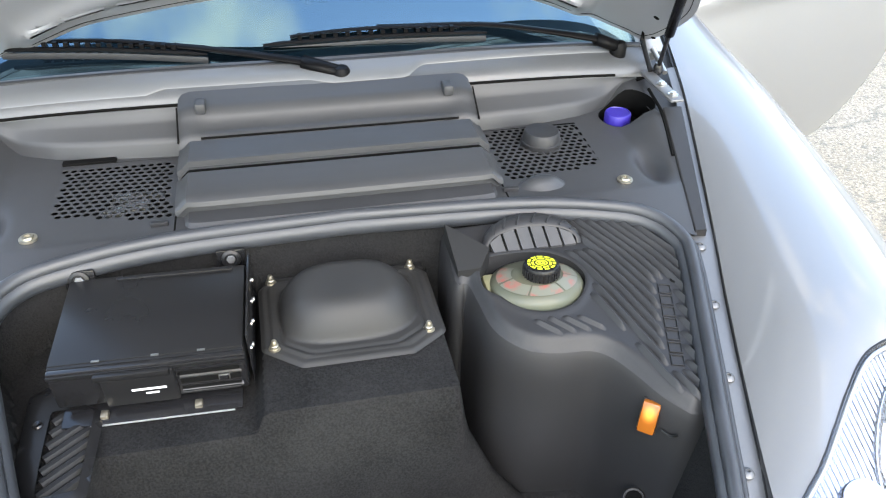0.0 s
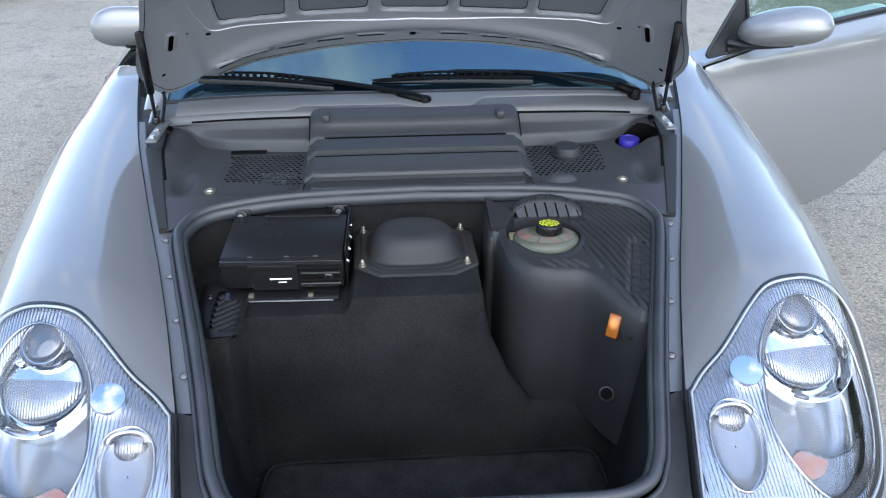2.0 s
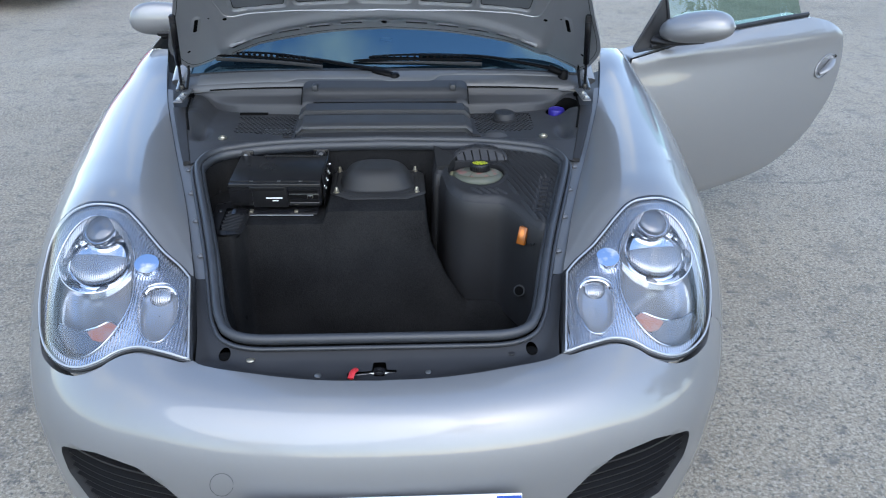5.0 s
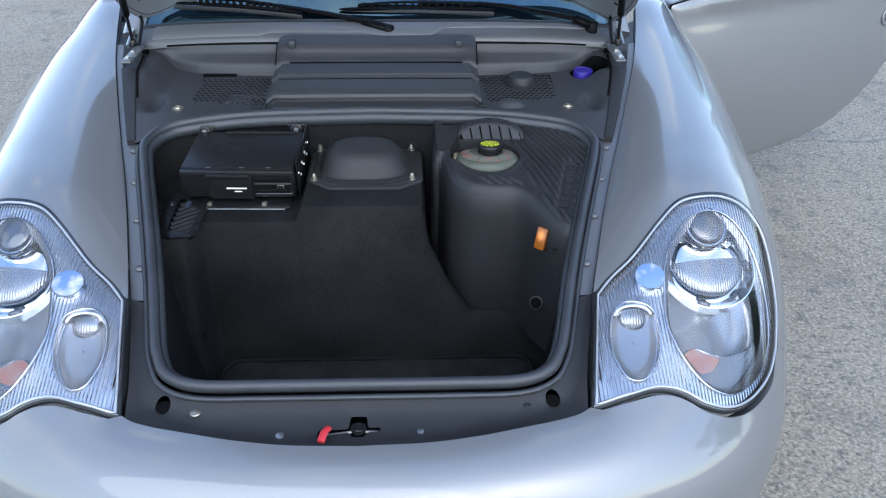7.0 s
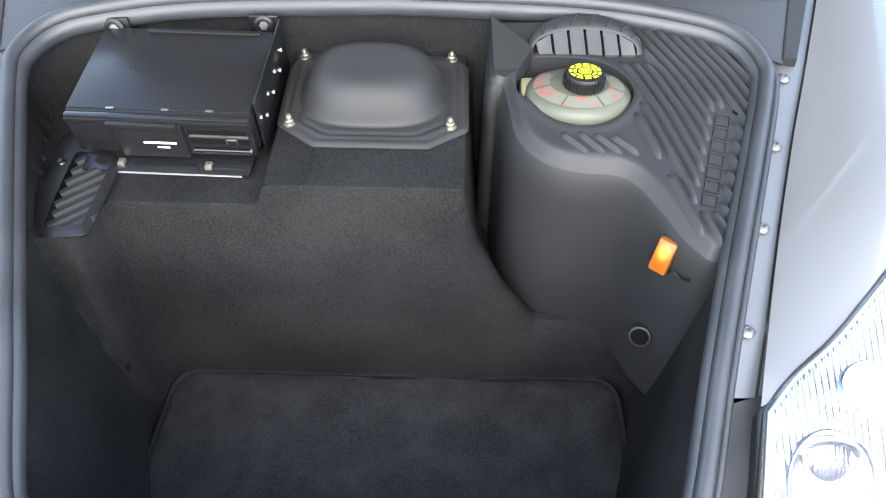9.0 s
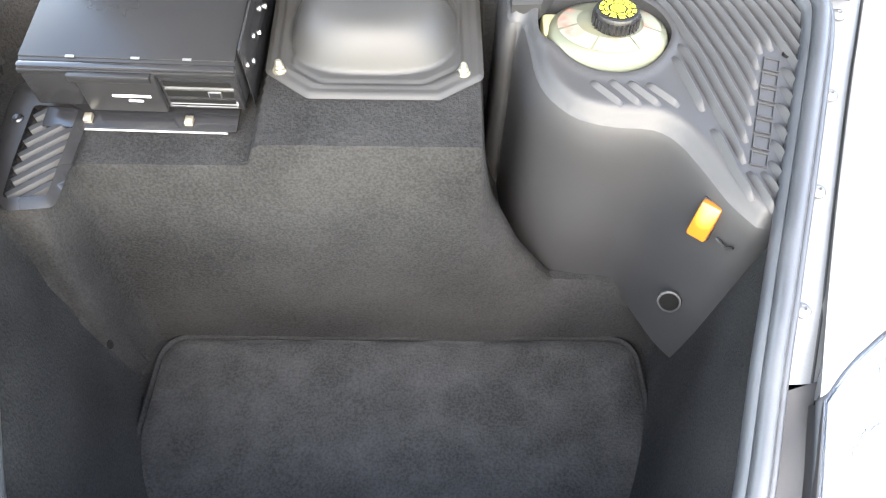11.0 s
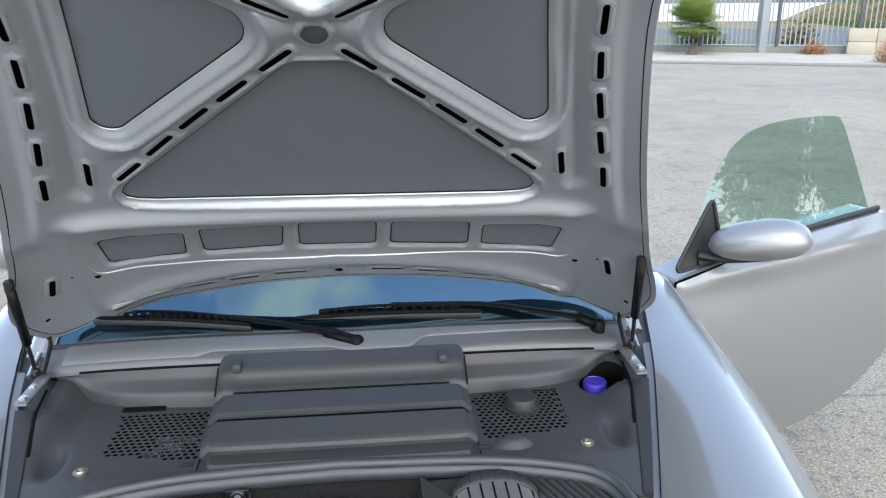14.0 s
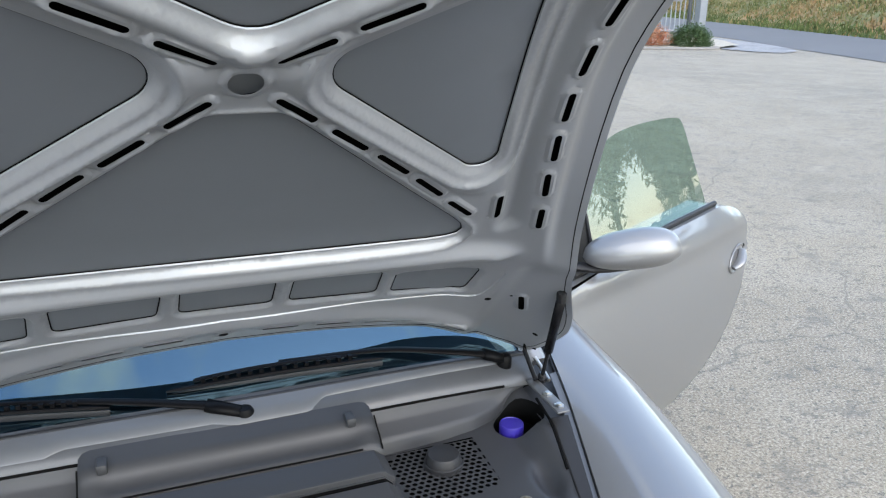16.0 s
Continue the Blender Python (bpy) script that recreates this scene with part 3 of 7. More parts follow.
    edge_a, edge_b = on(low, 0.002), on([(u - 0.045, v + 0.012) for u, v in low], -0.012)
    n = len(low)
    mesh("lens_edge", np.concatenate([edge_a, edge_b]), [(i, i + 1, n + i + 1, n + i) for i in range(n - 1)], LAMPGREY, body, "pale moulded lower edge of the lens")
    tube("gasket", on(LAMP, -0.005), 0.0055, RUBBER, body, closed=True, sides=8)
    cen = LAMP.mean(0)
    tube("lens_rim", on(cen + (LAMP - cen) * 0.972, 0.001), 0.0023, LAMPGREY, body, closed=True, sides=8)
    side = np.array([(u, 0.004) for u in np.linspace(3.12, 5.92, 16)])
    a, b = on(side, 0.002), on(side, -0.06)
    b[:, 0] = a[:, 0] - 0.004 * sx
    b[:, 2] = a[:, 2] - 0.06
    mesh("lamp_side", np.concatenate([a, b]), [(i, i + 1, 17 + i, 16 + i) for i in range(15)], PLASTIC, body)
    return body


headlight(1)
headlight(-1)

# grille bars in the bumper's air inlets; a near-black sheet behind paints the duct's shade
for sx in (1, -1):
    k = np.array([1, VS])
    v, f = sheet(GRILLE * k, [], 0.2)
    u, w = v[:, 0], v[:, 1] / VS
    duct = mesh("air_inlet", (skin(u, w) - 0.07 * skin_normal(u, w)) * [sx, 1, 1], f, VOID, car, "air inlet with black slats, backed by a shade-black sheet")
    g = np.concatenate([GRILLE, GRILLE[:1]])
    a, b = skin(g[:, 0], g[:, 1]), skin(g[:, 0], g[:, 1]) - 0.07 * skin_normal(g[:, 0], g[:, 1])
    n = len(g)
    mesh("inlet_rim", np.concatenate([a, b]) * [sx, 1, 1], [(i, i + 1, n + i + 1, n + i) for i in range(n - 1)], PLASTIC, duct)
    for v0 in np.arange(0.95, 1.7, 0.085):
        uu = np.linspace(2.3, 4.85, 40)
        uu = uu[inside(GRILLE, np.stack([uu, 0 * uu + v0], 1))]
        if len(uu) < 4:
            continue
        q = lambda dv, off: (skin(uu, 0 * uu + v0 + dv) + off * skin_normal(uu, 0 * uu + v0 + dv)) * [sx, 1, 1]
        rings = [q(0, -0.010), q(0.022, -0.012), q(0.045, -0.045), q(0.02, -0.045)]
        m = len(uu)
        mesh("slat", np.concatenate(rings), [(j * m + i, j * m + i + 1, ((j + 1) % 4) * m + i + 1, ((j + 1) % 4) * m + i) for j in range(4) for i in range(m - 1)], PLASTIC, duct, smooth=False)

# number plate, its characters as plain bars
plate = box("number_plate", (-0.258, -0.022, 0.275), (0.262, -0.016, 0.385), WHITE, car, "white number plate with blue ends and plain bars", bevel=0.003)
BLUEBAND = material("plate_blue", (0.02, 0.07, 0.35), 0.4)
for x in (-0.256, 0.215):
    box("blue_band", (x, -0.0245, 0.277), (x + 0.045, -0.0215, 0.383), BLUEBAND, plate)
for i in range(7):
    box("plain_bar", (-0.185 + i * 0.056, -0.0242, 0.295), (-0.150 + i * 0.056, -0.0215, 0.365), VOID, plate)


tube("tow_cover", [(-0.285 + 0.021 * math.cos(a), 0.0055 + 0.021 * 0.42 * math.sin(a), 0.402 + 0.021 * 0.9 * math.sin(a)) for a in np.linspace(0, 6.0, 30)], 0.0004, VOID, car, "round tow-eye cover seam", sides=5)


# ---- luggage well ----
RIM_HALF = [(0.0, 0.226), (0.15, 0.226), (0.25, 0.228), (0.300, 0.245), (0.321, 0.275), (0.335, 0.315), (0.366, 0.44), (0.400, 0.558), (0.434, 0.67), (0.460, 0.76), (0.464, 0.80), (0.442, 0.845), (0.390, 0.874), (0.25, 0.902), (0.0, 0.914)]
rim_half = smooth_path(RIM_HALF, 6)
RIM = np.concatenate([rim_half, (rim_half * [-1, 1])[-2:0:-1]])


def grown(loop, d):
    """A closed loop moved outwards by d."""
    p = np.array(loop, float)
    t = np.roll(p, -1, 0) - np.roll(p, 1, 0)
    t /= np.linalg.norm(t, axis=1, keepdims=True)
    return p + d * np.stack([t[:, 1], -t[:, 0]], 1)


def lifted(loop, dz=0.0):
    p = np.array(loop, float)
    return np.stack([p[:, 0], p[:, 1], rim_height(p[:, 1]) + dz], 1)


seal = tube("weather_seal", lifted(RIM, 0.008), 0.0092, SEALGREY, car, "grey-black rubber weather seal round the luggage well", rz=0.011, closed=True, sides=12)
tube("seal_lip", lifted(grown(RIM, 0.0135), -0.001), 0.0048, SEALGREY, seal, closed=True, sides=8)
tube("seal_foot", lifted(grown(RIM, -0.010), -0.004), 0.007, SEALGREY, seal, closed=True, sides=8, rz=0.012)

EDGE = [(e[0], e[1]) for e, *_ in SECT]
edge_x = lambda y: np.interp(y, [e[1] for e in EDGE[3:]], [e[0] for e in EDGE[3:]])
rim_x = lambda y: np.interp(y, [p[1] for p in RIM_HALF[3:11]], [p[0] for p in RIM_HALF[3:11]])

# painted flange with its screws, and the rubber strip in the lid gap
for sx in (1, -1):
    ys = np.linspace(0.398, 1.24, 50)
    a = np.stack([np.where(ys < 0.84, rim_x(ys) + 0.008, edge_x(ys) - 0.016), ys, rim_height(ys) - 0.008], 1)
    m_ = np.stack([edge_x(ys) - 0.0015, ys, rim_height(ys) - 0.006], 1)
    b = np.stack([edge_x(ys) + 0.016, ys, rim_height(ys) - 0.009], 1)
    v = np.concatenate([a, m_, b]) * [sx, 1, 1]
    n = len(ys)
    fl = mesh("wing_flange", v, [(j * n + i, j * n + i + 1, (j + 1) * n + i + 1, (j + 1) * n + i) for j in range(2) for i in range(n - 1)], INNER, car, "silver painted wing flange with round-headed screws")
    for y in (0.462, 0.580, 0.690, 0.792):
        x = (rim_x(y) + edge_x(y)) / 2 + 0.002
        lathe("screw", [(0.0085, 0.0), (0.0085, 0.0012), (0.0060, 0.004), (0.0028, 0.005), (0.0022, 0.003)], INNER, fl, (sx * x, y, float(rim_height(y)) - 0.0065), n=16)
    ys = np.linspace(0.40, 1.42, 40)
    tube("gap_rubber", np.stack([sx * (edge_x(ys) - 0.001), ys, rim_height(ys) - 0.009], 1), 0.0032, RUBBER, car, sides=8)

# latch panel behind the bumper
front = [(e[0], e[1] + 0.001) for e, *_ in SECT[:4]]
right = [(0.402, 0.400), (0.388, 0.36), (0.374, 0.30), (0.362, 0.24)]
half = right + [(x, y) for x, y in front[::-1]]
outer = half + [(-x, y) for x, y in half[::-1][1:]]
loop_front = [p for p in rim_half if p[1] < 0.401]
inner = [(-p[0] - 0.012, p[1] - 0.006) for p in loop_front[::-1]] + [(p[0] + 0.012, p[1] - 0.006) for p in loop_front[1:]]
latch_hole = rounded([(-0.062, 0.168), (-0.015, 0.170), (-0.012, 0.190), (0.012, 0.190), (0.015, 0.172), (0.034, 0.172), (0.034, 0.166), (0.016, 0.164), (0.008, 0.156), (-0.008, 0.156), (-0.016, 0.164), (-0.045, 0.160), (-0.062, 0.156)], 0.003, 3)
cups = [ellipse(s * 0.304, 0.212, 0.012, n=16) for s in (1, -1)]
v, f = sheet(dense(outer + inner, 0.02), [latch_hole] + cups, 0.012)
dz = -0.004 - 0.010 * ease(0.0, 0.03, -distance(outer + inner, v)) + 0.006 * ease(0.17, 0.126, v[:, 1]) * (abs(v[:, 0]) < 0.36)
latch = mesh("latch_panel", np.column_stack([v, rim_height(v[:, 1]) + dz]), f, PLASTIC, car, "black plastic latch panel behind the bumper")
for c in cups:
    x, y = c.mean(0)
    lathe("rubber_stop_cup", [(0.0120, 0.0), (0.0115, -0.012), (0.006, -0.013), (0.004, -0.008), (0.001, -0.008)], VOID, latch, (x, y, float(rim_height(y)) - 0.013), n=16)
for x, y, r, mat in ((-0.252, 0.200, 0.009, BRASS), (0.262, 0.203, 0.007, PLASTIC), (-0.118, 0.160, 0.007, STEEL), (0.095, 0.163, 0.006, STEEL)):
    lathe("clip", [(r, 0.0), (r * 0.9, 0.002), (r * 0.3, 0.003)], mat, latch, (x, y, float(rim_height(y)) - 0.012), n=14)
v, f = sheet(rounded([(-0.075, 0.145), (0.05, 0.145), (0.05, 0.195), (-0.075, 0.195)], 0.01), [], 0.02)
# near-black sheet paints the shade seen down the latch opening
mesh("latch_recess", np.column_stack([v, rim_height(v[:, 1]) - 0.034]), f, VOID, latch)
tube("latch_rod", [(-0.055, 0.164, 0.520), (-0.01, 0.168, 0.523), (0.03, 0.169, 0.522)], 0.0022, STEEL, latch, sides=6)
lathe("latch_mouth", [(0.013, 0.0), (0.012, 0.003), (0.008, 0.003), (0.007, -0.01)], GLOSSBLACK, latch, (0.0, 0.173, 0.523), n=18)
tube("release_lever", [(-0.045, 0.166, 0.534), (-0.050, 0.152, 0.539), (-0.054, 0.138, 0.534)], 0.006, RED, latch, "red emergency release lever", rz=0.004, sides=8)

# carpeted well
FLOOR = 0.285


def well(x, y):
    q = np.stack([x, y], 1)
    depth = -distance(RIM, q)
    rim = rim_height(y) - 0.004
    sideways = 0.055 + 0.03 * ease(0.45, 0.25, y)
    z = FLOOR + (rim - FLOOR) * (1 - ease(0.0, 1.0, depth / sideways) ** 0.8)
    shelf = 0.620 + 0.033 * ease(-0.148, -0.132, x)
    shelf = np.where(x > 0.100, np.interp(x, [0.102, 0.109, 0.117, 0.158, 0.206, 0.33], [0.653, 0.605, 0.556, 0.464, 0.395, 0.388]) - 0.10 * ease(0.655, 0.69, y) * ease(0.106, 0.118, x), shelf)
    yf = 0.636 - 0.062 * ease(-0.325, -0.355, x)
    t = np.clip((y - (yf - 0.034)) / 0.036, 0, 1)
    ramp = FLOOR + (shelf - FLOOR) * (t + 0.18 * np.sin(t * math.pi)).clip(0, 1)
    z = np.maximum(z, ramp)
    lumps = 0.004 * np.sin(x * 31 + y * 17) * np.sin(y * 23 - x * 9) * (z < 0.6)
    return z + lumps


lip_x = np.linspace(-0.40, 0.10, 56)
lip_y = 0.638 - 0.062 * ease(-0.325, -0.355, lip_x)
crease = np.concatenate([np.column_stack([lip_x, lip_y]), np.column_stack([lip_x, lip_y + 0.004])[::-1]])
flank = dense([(0.102, 0.640), (0.109, 0.640), (0.109, 0.868), (0.102, 0.868)], 0.01)
v, f = sheet(RIM, [], 0.0068, lines=[crease, flank])
liner = mesh("trunk_liner", np.column_stack([v, well(v[:, 0], v[:, 1])]), f, CARPET, car, "black needle-felt carpet lining of the luggage well")
sharp(liner, 38)
for x, y, z, d in ((-0.327, 0.52, 0.432, (1, -0.1, 0.3)), (-0.372, 0.45, 0.50, (1, -0.1, 0.3))):
    lathe("liner_hole", [(0.006, 0.0), (0.005, 0.001), (0.002, -0.002)], VOID, liner, (x, y, z), facing(d), n=12)

MAT_LINE = rounded([(-0.335, 0.262), (0.345, 0.262), (0.332, 0.606), (-0.318, 0.602)], 0.045, 8)
v, f = sheet(MAT_LINE, [], 0.01)
zz = FLOOR + 0.006 + 0.006 * ease(0.0, 0.012, -distance(MAT_LINE, v)) + 0.0015 * np.sin(v[:, 0] * 40) * np.sin(v[:, 1] * 33)
floor_mat = mesh("trunk_mat", np.column_stack([v, zz]), f, MATCLOTH, None)
tagged(floor_mat, "black carpet mat with bound edge on the well floor", "mat")
ml = dense(MAT_LINE, 0.012)
tube("edge_binding", np.column_stack([ml, np.full(len(ml), FLOOR + 0.010)]), 0.0045, CARPET, floor_mat, closed=True, sides=8, rz=0.006)

# domed cover plate with four capped studs
PLATE_LINE = rounded([(-0.135, 0.742), (-0.085, 0.703), (0.058, 0.703), (0.106, 0.736), (0.104, 0.870), (0.082, 0.893), (-0.118, 0.893), (-0.138, 0.870)], 0.012, 4)
v, f = sheet(PLATE_LINE, [], 0.0026)
x, y = v[:, 0], v[:, 1]
r = (np.abs((x + 0.018) / 0.094) ** 2.8 + np.abs((y - 0.808) / 0.073) ** 2.8) ** (1 / 2.8)
groove = np.abs(distance(rounded([(-0.108, 0.748), (-0.070, 0.722), (0.040, 0.722), (0.080, 0.748), (0.078, 0.868), (-0.108, 0.868)], 0.02, 5), v))
z = 0.6585 - 0.004 * (1 - ease(0, 0.006, -distance(PLATE_LINE, v))) + 0.047 * (1 - np.clip((r - 0.34) / 0.66, 0, 1) ** 2.9) - 0.0030 * (1 - ease(0.0, 0.0035, groove)) + 0.0022 * ease(0.013, 0.0155, -distance(PLATE_LINE, v))
cover = mesh("access_cover", np.column_stack([v, z]), f, PRESSED, car, "black pressed-steel access cover with domed middle")
for x, y in ((-0.119, 0.880), (0.081, 0.880), (0.083, 0.741), (-0.118, 0.742)):
    lathe("cap_nut", [(0.0078, -0.001), (0.0078, 0.001), (0.0055, 0.0015), (0.0055, 0.006), (0.0044, 0.007), (0.0042, 0.0105), (0.003, 0.0135), (0.001, 0.0142)], BRASS, cover, (x, y, 0.6585), n=18)


# ribbed tray over the brake fluid reservoir
tray_z = lambda y: 0.675 + 0.19 * (np.asarray(y, float) - 0.665)
TRAY = smooth_path([(0.136, 0.896), (0.132, 0.802), (0.147, 0.795), (0.154, 0.765), (0.161, 0.722), (0.176, 0.694), (0.203, 0.672), (0.240, 0.663), (0.280, 0.660), (0.304, 0.645), (0.325, 0.615), (0.347, 0.578), (0.370, 0.552)], 3)
TRAY = np.concatenate([TRAY, [(0.400, 0.545), (0.426, 0.60), (0.447, 0.68), (0.466, 0.77), (0.462, 0.82), (0.43, 0.858), (0.385, 0.878), (0.25, 0.900)]])
POT = smooth_path([(0.307, 0.772), (0.293, 0.800), (0.264, 0.818), (0.225, 0.823), (0.186, 0.821), (0.170, 0.812), (0.1635, 0.790), (0.1655, 0.766), (0.182, 0.750), (0.197, 0.733), (0.217, 0.721), (0.246, 0.716), (0.276, 0.724), (0.298, 0.746)], 4, True)
v, f = sheet(dense(TRAY, 0.01), [POT], 0.005)
d = -distance(TRAY, v)
z = tray_z(v[:, 1]) - 0.016 * (1 - ease(0.0, 0.014, d)) + 0.003 * np.clip((0.006 - np.abs(distance(POT, v) - 0.004)) / 0.006, 0, 1)
tray = mesh("reservoir_cover", np.column_stack([v, z]), f, PLASTIC, car, "black ribbed plastic cover round the brake fluid reservoir")
edge = TRAY[:40]
rings = []
for dz, out in ((-0.016, 0.0), (-0.026, 0.004), (-0.06, 0.007), (-0.20, 0.010), (-0.30, 0.013)):
    t = np.gradient(edge, axis=0)
    nrm = np.stack([-t[:, 1], t[:, 0]], 1) / np.linalg.norm(t, axis=1, keepdims=True)
    rings.append(np.column_stack([edge - out * nrm, tray_z(edge[:, 1]) + dz]))
n = len(edge)
mesh("cover_side", np.concatenate(rings), [(j * n + i, j * n + i + 1, (j + 1) * n + i + 1, (j + 1) * n + i) for j in range(4) for i in range(n - 1)], PLASTIC, tray)
n2 = len(POT)
mesh("cover_collar", np.concatenate([np.column_stack([POT, tray_z(POT[:, 1]) + 0.001]), np.column_stack([POT, tray_z(POT[:, 1]) - 0.05])]), [(i, (i + 1) % n2, n2 + (i + 1) % n2, n2 + i) for i in range(n2)], PLASTIC, tray)
SWEEP = lambda y: np.interp(y, [0.55, 0.60, 0.67, 0.74, 0.80, 0.89], [0.152, 0.130, 0.107, 0.083, 0.056, 0.0])
lanes = []
for k in range(-16, 18):
    y = np.arange(0.89, 0.55, -0.004)
    x = 0.264 + k * 0.0138 + SWEEP(y)
    q = np.stack([x, y], 1)
    ok = (distance(TRAY, q) < -0.009) & (distance(POT, q) > 0.009) & ~((((x - 0.250) / 0.072) ** 2 + ((y - 0.826) / 0.064) ** 2 < 1) & (y > 0.820)) & ~((np.abs(x - 0.393 - 0.29 * (y - 0.672)) < 0.0112) & (y < 0.742) & (y > 0.602))
    ok &= (x > 0.205) & (x > np.interp(y, [0.66, 0.72, 0.745, 0.78], [0.335, 0.300, 0.300, 0.205]))
    runs, cur = [], []
    for a, keep in zip(q, ok):
        if keep:
            cur.append(a)
        else:
            runs.append(cur)
            cur = []
    runs.append(cur)
    lanes += [np.array(r_) for r_ in runs if len(r_) > 4]
for k in range(4):
    lanes.append(np.column_stack([np.linspace(0.216, 0.247, 16) + k * 0.0195, np.linspace(0.708 - 0.002 * abs(k - 1), 0.677, 16)]))
for run in lanes:
    low_rib = 0.6 if len(run) == 16 else 1.0
    tp = np.minimum(1, np.minimum(np.arange(len(run)) + 0.5, len(run) - np.arange(len(run)) - 0.5) / 3)
    t = np.gradient(run, axis=0)
    side = np.stack([t[:, 1], -t[:, 0]], 1) / np.linalg.norm(t, axis=1, keepdims=True) * np.array([-1, -1])
    rows_ = [np.column_stack([run + side * w, tray_z(run[:, 1]) + hh_ * tp * low_rib - 0.0006]) for w, hh_ in ((-0.0050, 0.0000), (-0.0022, 0.0044), (0.0000, 0.0076), (0.0012, 0.0072), (0.0020, -0.0006))]
    m_n = len(run)
    sharp(mesh("rib", np.concatenate(rows_), [(j * m_n + i, j * m_n + i + 1, (j + 1) * m_n + i + 1, (j + 1) * m_n + i) for j in range(4) for i in range(m_n - 1)], PLASTIC, tray), 30)
# black plastic made paler: the light on the comb blocks is in the colour
COMBLIT = material("lit_grey_plastic", (0.034, 0.034, 0.036), 0.45, 0.0, grain=0.3, scale=900, stain=0.4, stain_scale=30, spec=0.35)
# arched hood behind the reservoir, with a comb of slanting blocks under its brow
aa = np.linspace(0.0, math.pi, 33)
hood_rows = []
for k_, up_ in ((0.00, 0.0185), (0.06, 0.0215), (0.35, 0.0230), (0.70, 0.0190), (0.92, 0.0090), (1.0, -0.001)):
    hx = 0.250 + (0.0655 + 0.009 * k_) * np.cos(aa)
    hy = 0.8275 + (0.0235 * (1 - k_) + 0.062 * k_) * np.sin(aa)
    hood_rows.append(np.column_stack([hx, hy, tray_z(hy) + 0.002 + (up_ - 0.002) * np.sin(aa) ** 0.55]))
hood = mesh("hood", np.concatenate(hood_rows), [(j * 33 + i, j * 33 + i + 1, (j + 1) * 33 + i + 1, (j + 1) * 33 + i) for j in range(5) for i in range(32)], PLASTIC, tray, "arched black hood behind the reservoir")
brow = lambda x: 0.8275 + 0.0235 * math.sqrt(max(0.0, 1 - ((x - 0.250) / 0.0655) ** 2))
rise = lambda x: 0.002 + 0.0165 * max(0.0, 1 - ((x - 0.250) / 0.0655) ** 2) ** 0.275
xs_ = np.linspace(0.186, 0.314, 30)
# near-black sheet paints the shade in the gaps between the blocks
mesh("comb_shade", [(x, 0.8270, float(tray_z(0.827)) - 0.001) for x in xs_] + [(x, brow(x), float(tray_z(brow(x))) + rise(x) - 0.005) for x in xs_], [(i, i + 1, 31 + i, 30 + i) for i in range(29)], VOID, hood)
for i in range(6):
    xa, xb = 0.1885 + i * 0.0208, 0.1885 + i * 0.0208 + 0.0172
    lean = 0.004
    quad = [(xa + lean, 0.8255, float(tray_z(0.8255)) + 0.0035), (xb + lean, 0.8255, float(tray_z(0.8255)) + 0.0035), (xb, brow(xb), float(tray_z(brow(xb))) + rise(xb)), (xa, brow(xa), float(tray_z(brow(xa))) + rise(xa))]
    low_ = [(x, y + 0.0006, z - 0.006) for x, y, z in quad]
    mesh("comb_block", quad + low_, [(0, 1, 2, 3), (0, 4, 5, 1), (1, 5, 6, 2), (3, 2, 6, 7), (0, 3, 7, 4)], COMBLIT, hood, smooth=False)
for a0 in np.linspace(0.55, 2.55, 7):
    path = []
    for k_ in np.linspace(0.10, 0.94, 9):
        a1 = a0 - 0.30 * k_
        up_ = float(np.interp(k_, [0.0, 0.06, 0.35, 0.70, 0.92, 1.0], [0.0185, 0.0215, 0.0230, 0.0190, 0.0090, -0.001]))
        hy = 0.8275 + (0.0235 * (1 - k_) + 0.062 * k_) * math.sin(a1)
        path.append((0.250 + (0.0655 + 0.009 * k_) * math.cos(a1), hy, float(tray_z(hy)) + 0.002 + (up_ - 0.002) * math.sin(a1) ** 0.55 + 0.0002))
    tube("hood_rib", path, 0.0016, PLASTIC, hood, sides=6)
flap_top = [(0.131, 0.874, 0.7330), (0.183, 0.818, 0.7240), (0.172, 0.803, 0.7120), (0.166, 0.796, 0.7080), (0.136, 0.804, 0.7000)]
mesh("cover_flap", flap_top + [(x, y, float(tray_z(y)) - 0.012) for x, y, z in flap_top], [(4, 3, 2, 1, 0)] + [(i, (i + 1) % 5, 5 + (i + 1) % 5, 5 + i) for i in range(5)], MATT, tray, smooth=False)
# raised lettering on the cover, kept as plain bars
for i in range(7):
    a, b = np.array([0.375, 0.606]), np.array([0.411, 0.738])
    u = (b - a) / np.linalg.norm(b - a)
    w = np.array([u[1], -u[0]])
    c = a + u * (0.0095 + i * 0.0195)
    quad = [c - u * 0.0075 - w * 0.0080, c + u * 0.0075 - w * 0.0080, c + u * 0.0075 + w * 0.0080, c - u * 0.0075 + w * 0.0080]
    tube("raised_bar", [(*p, float(tray_z(p[1])) + 0.001) for p in quad], 0.0013, PLASTIC, tray, closed=True, sides=6)
lathe("tray_screw", [(0.006, 0.0), (0.005, 0.002), (0.002, 0.001)], VOID, tray, (0.428, 0.742, float(tray_z(0.742))), n=12)

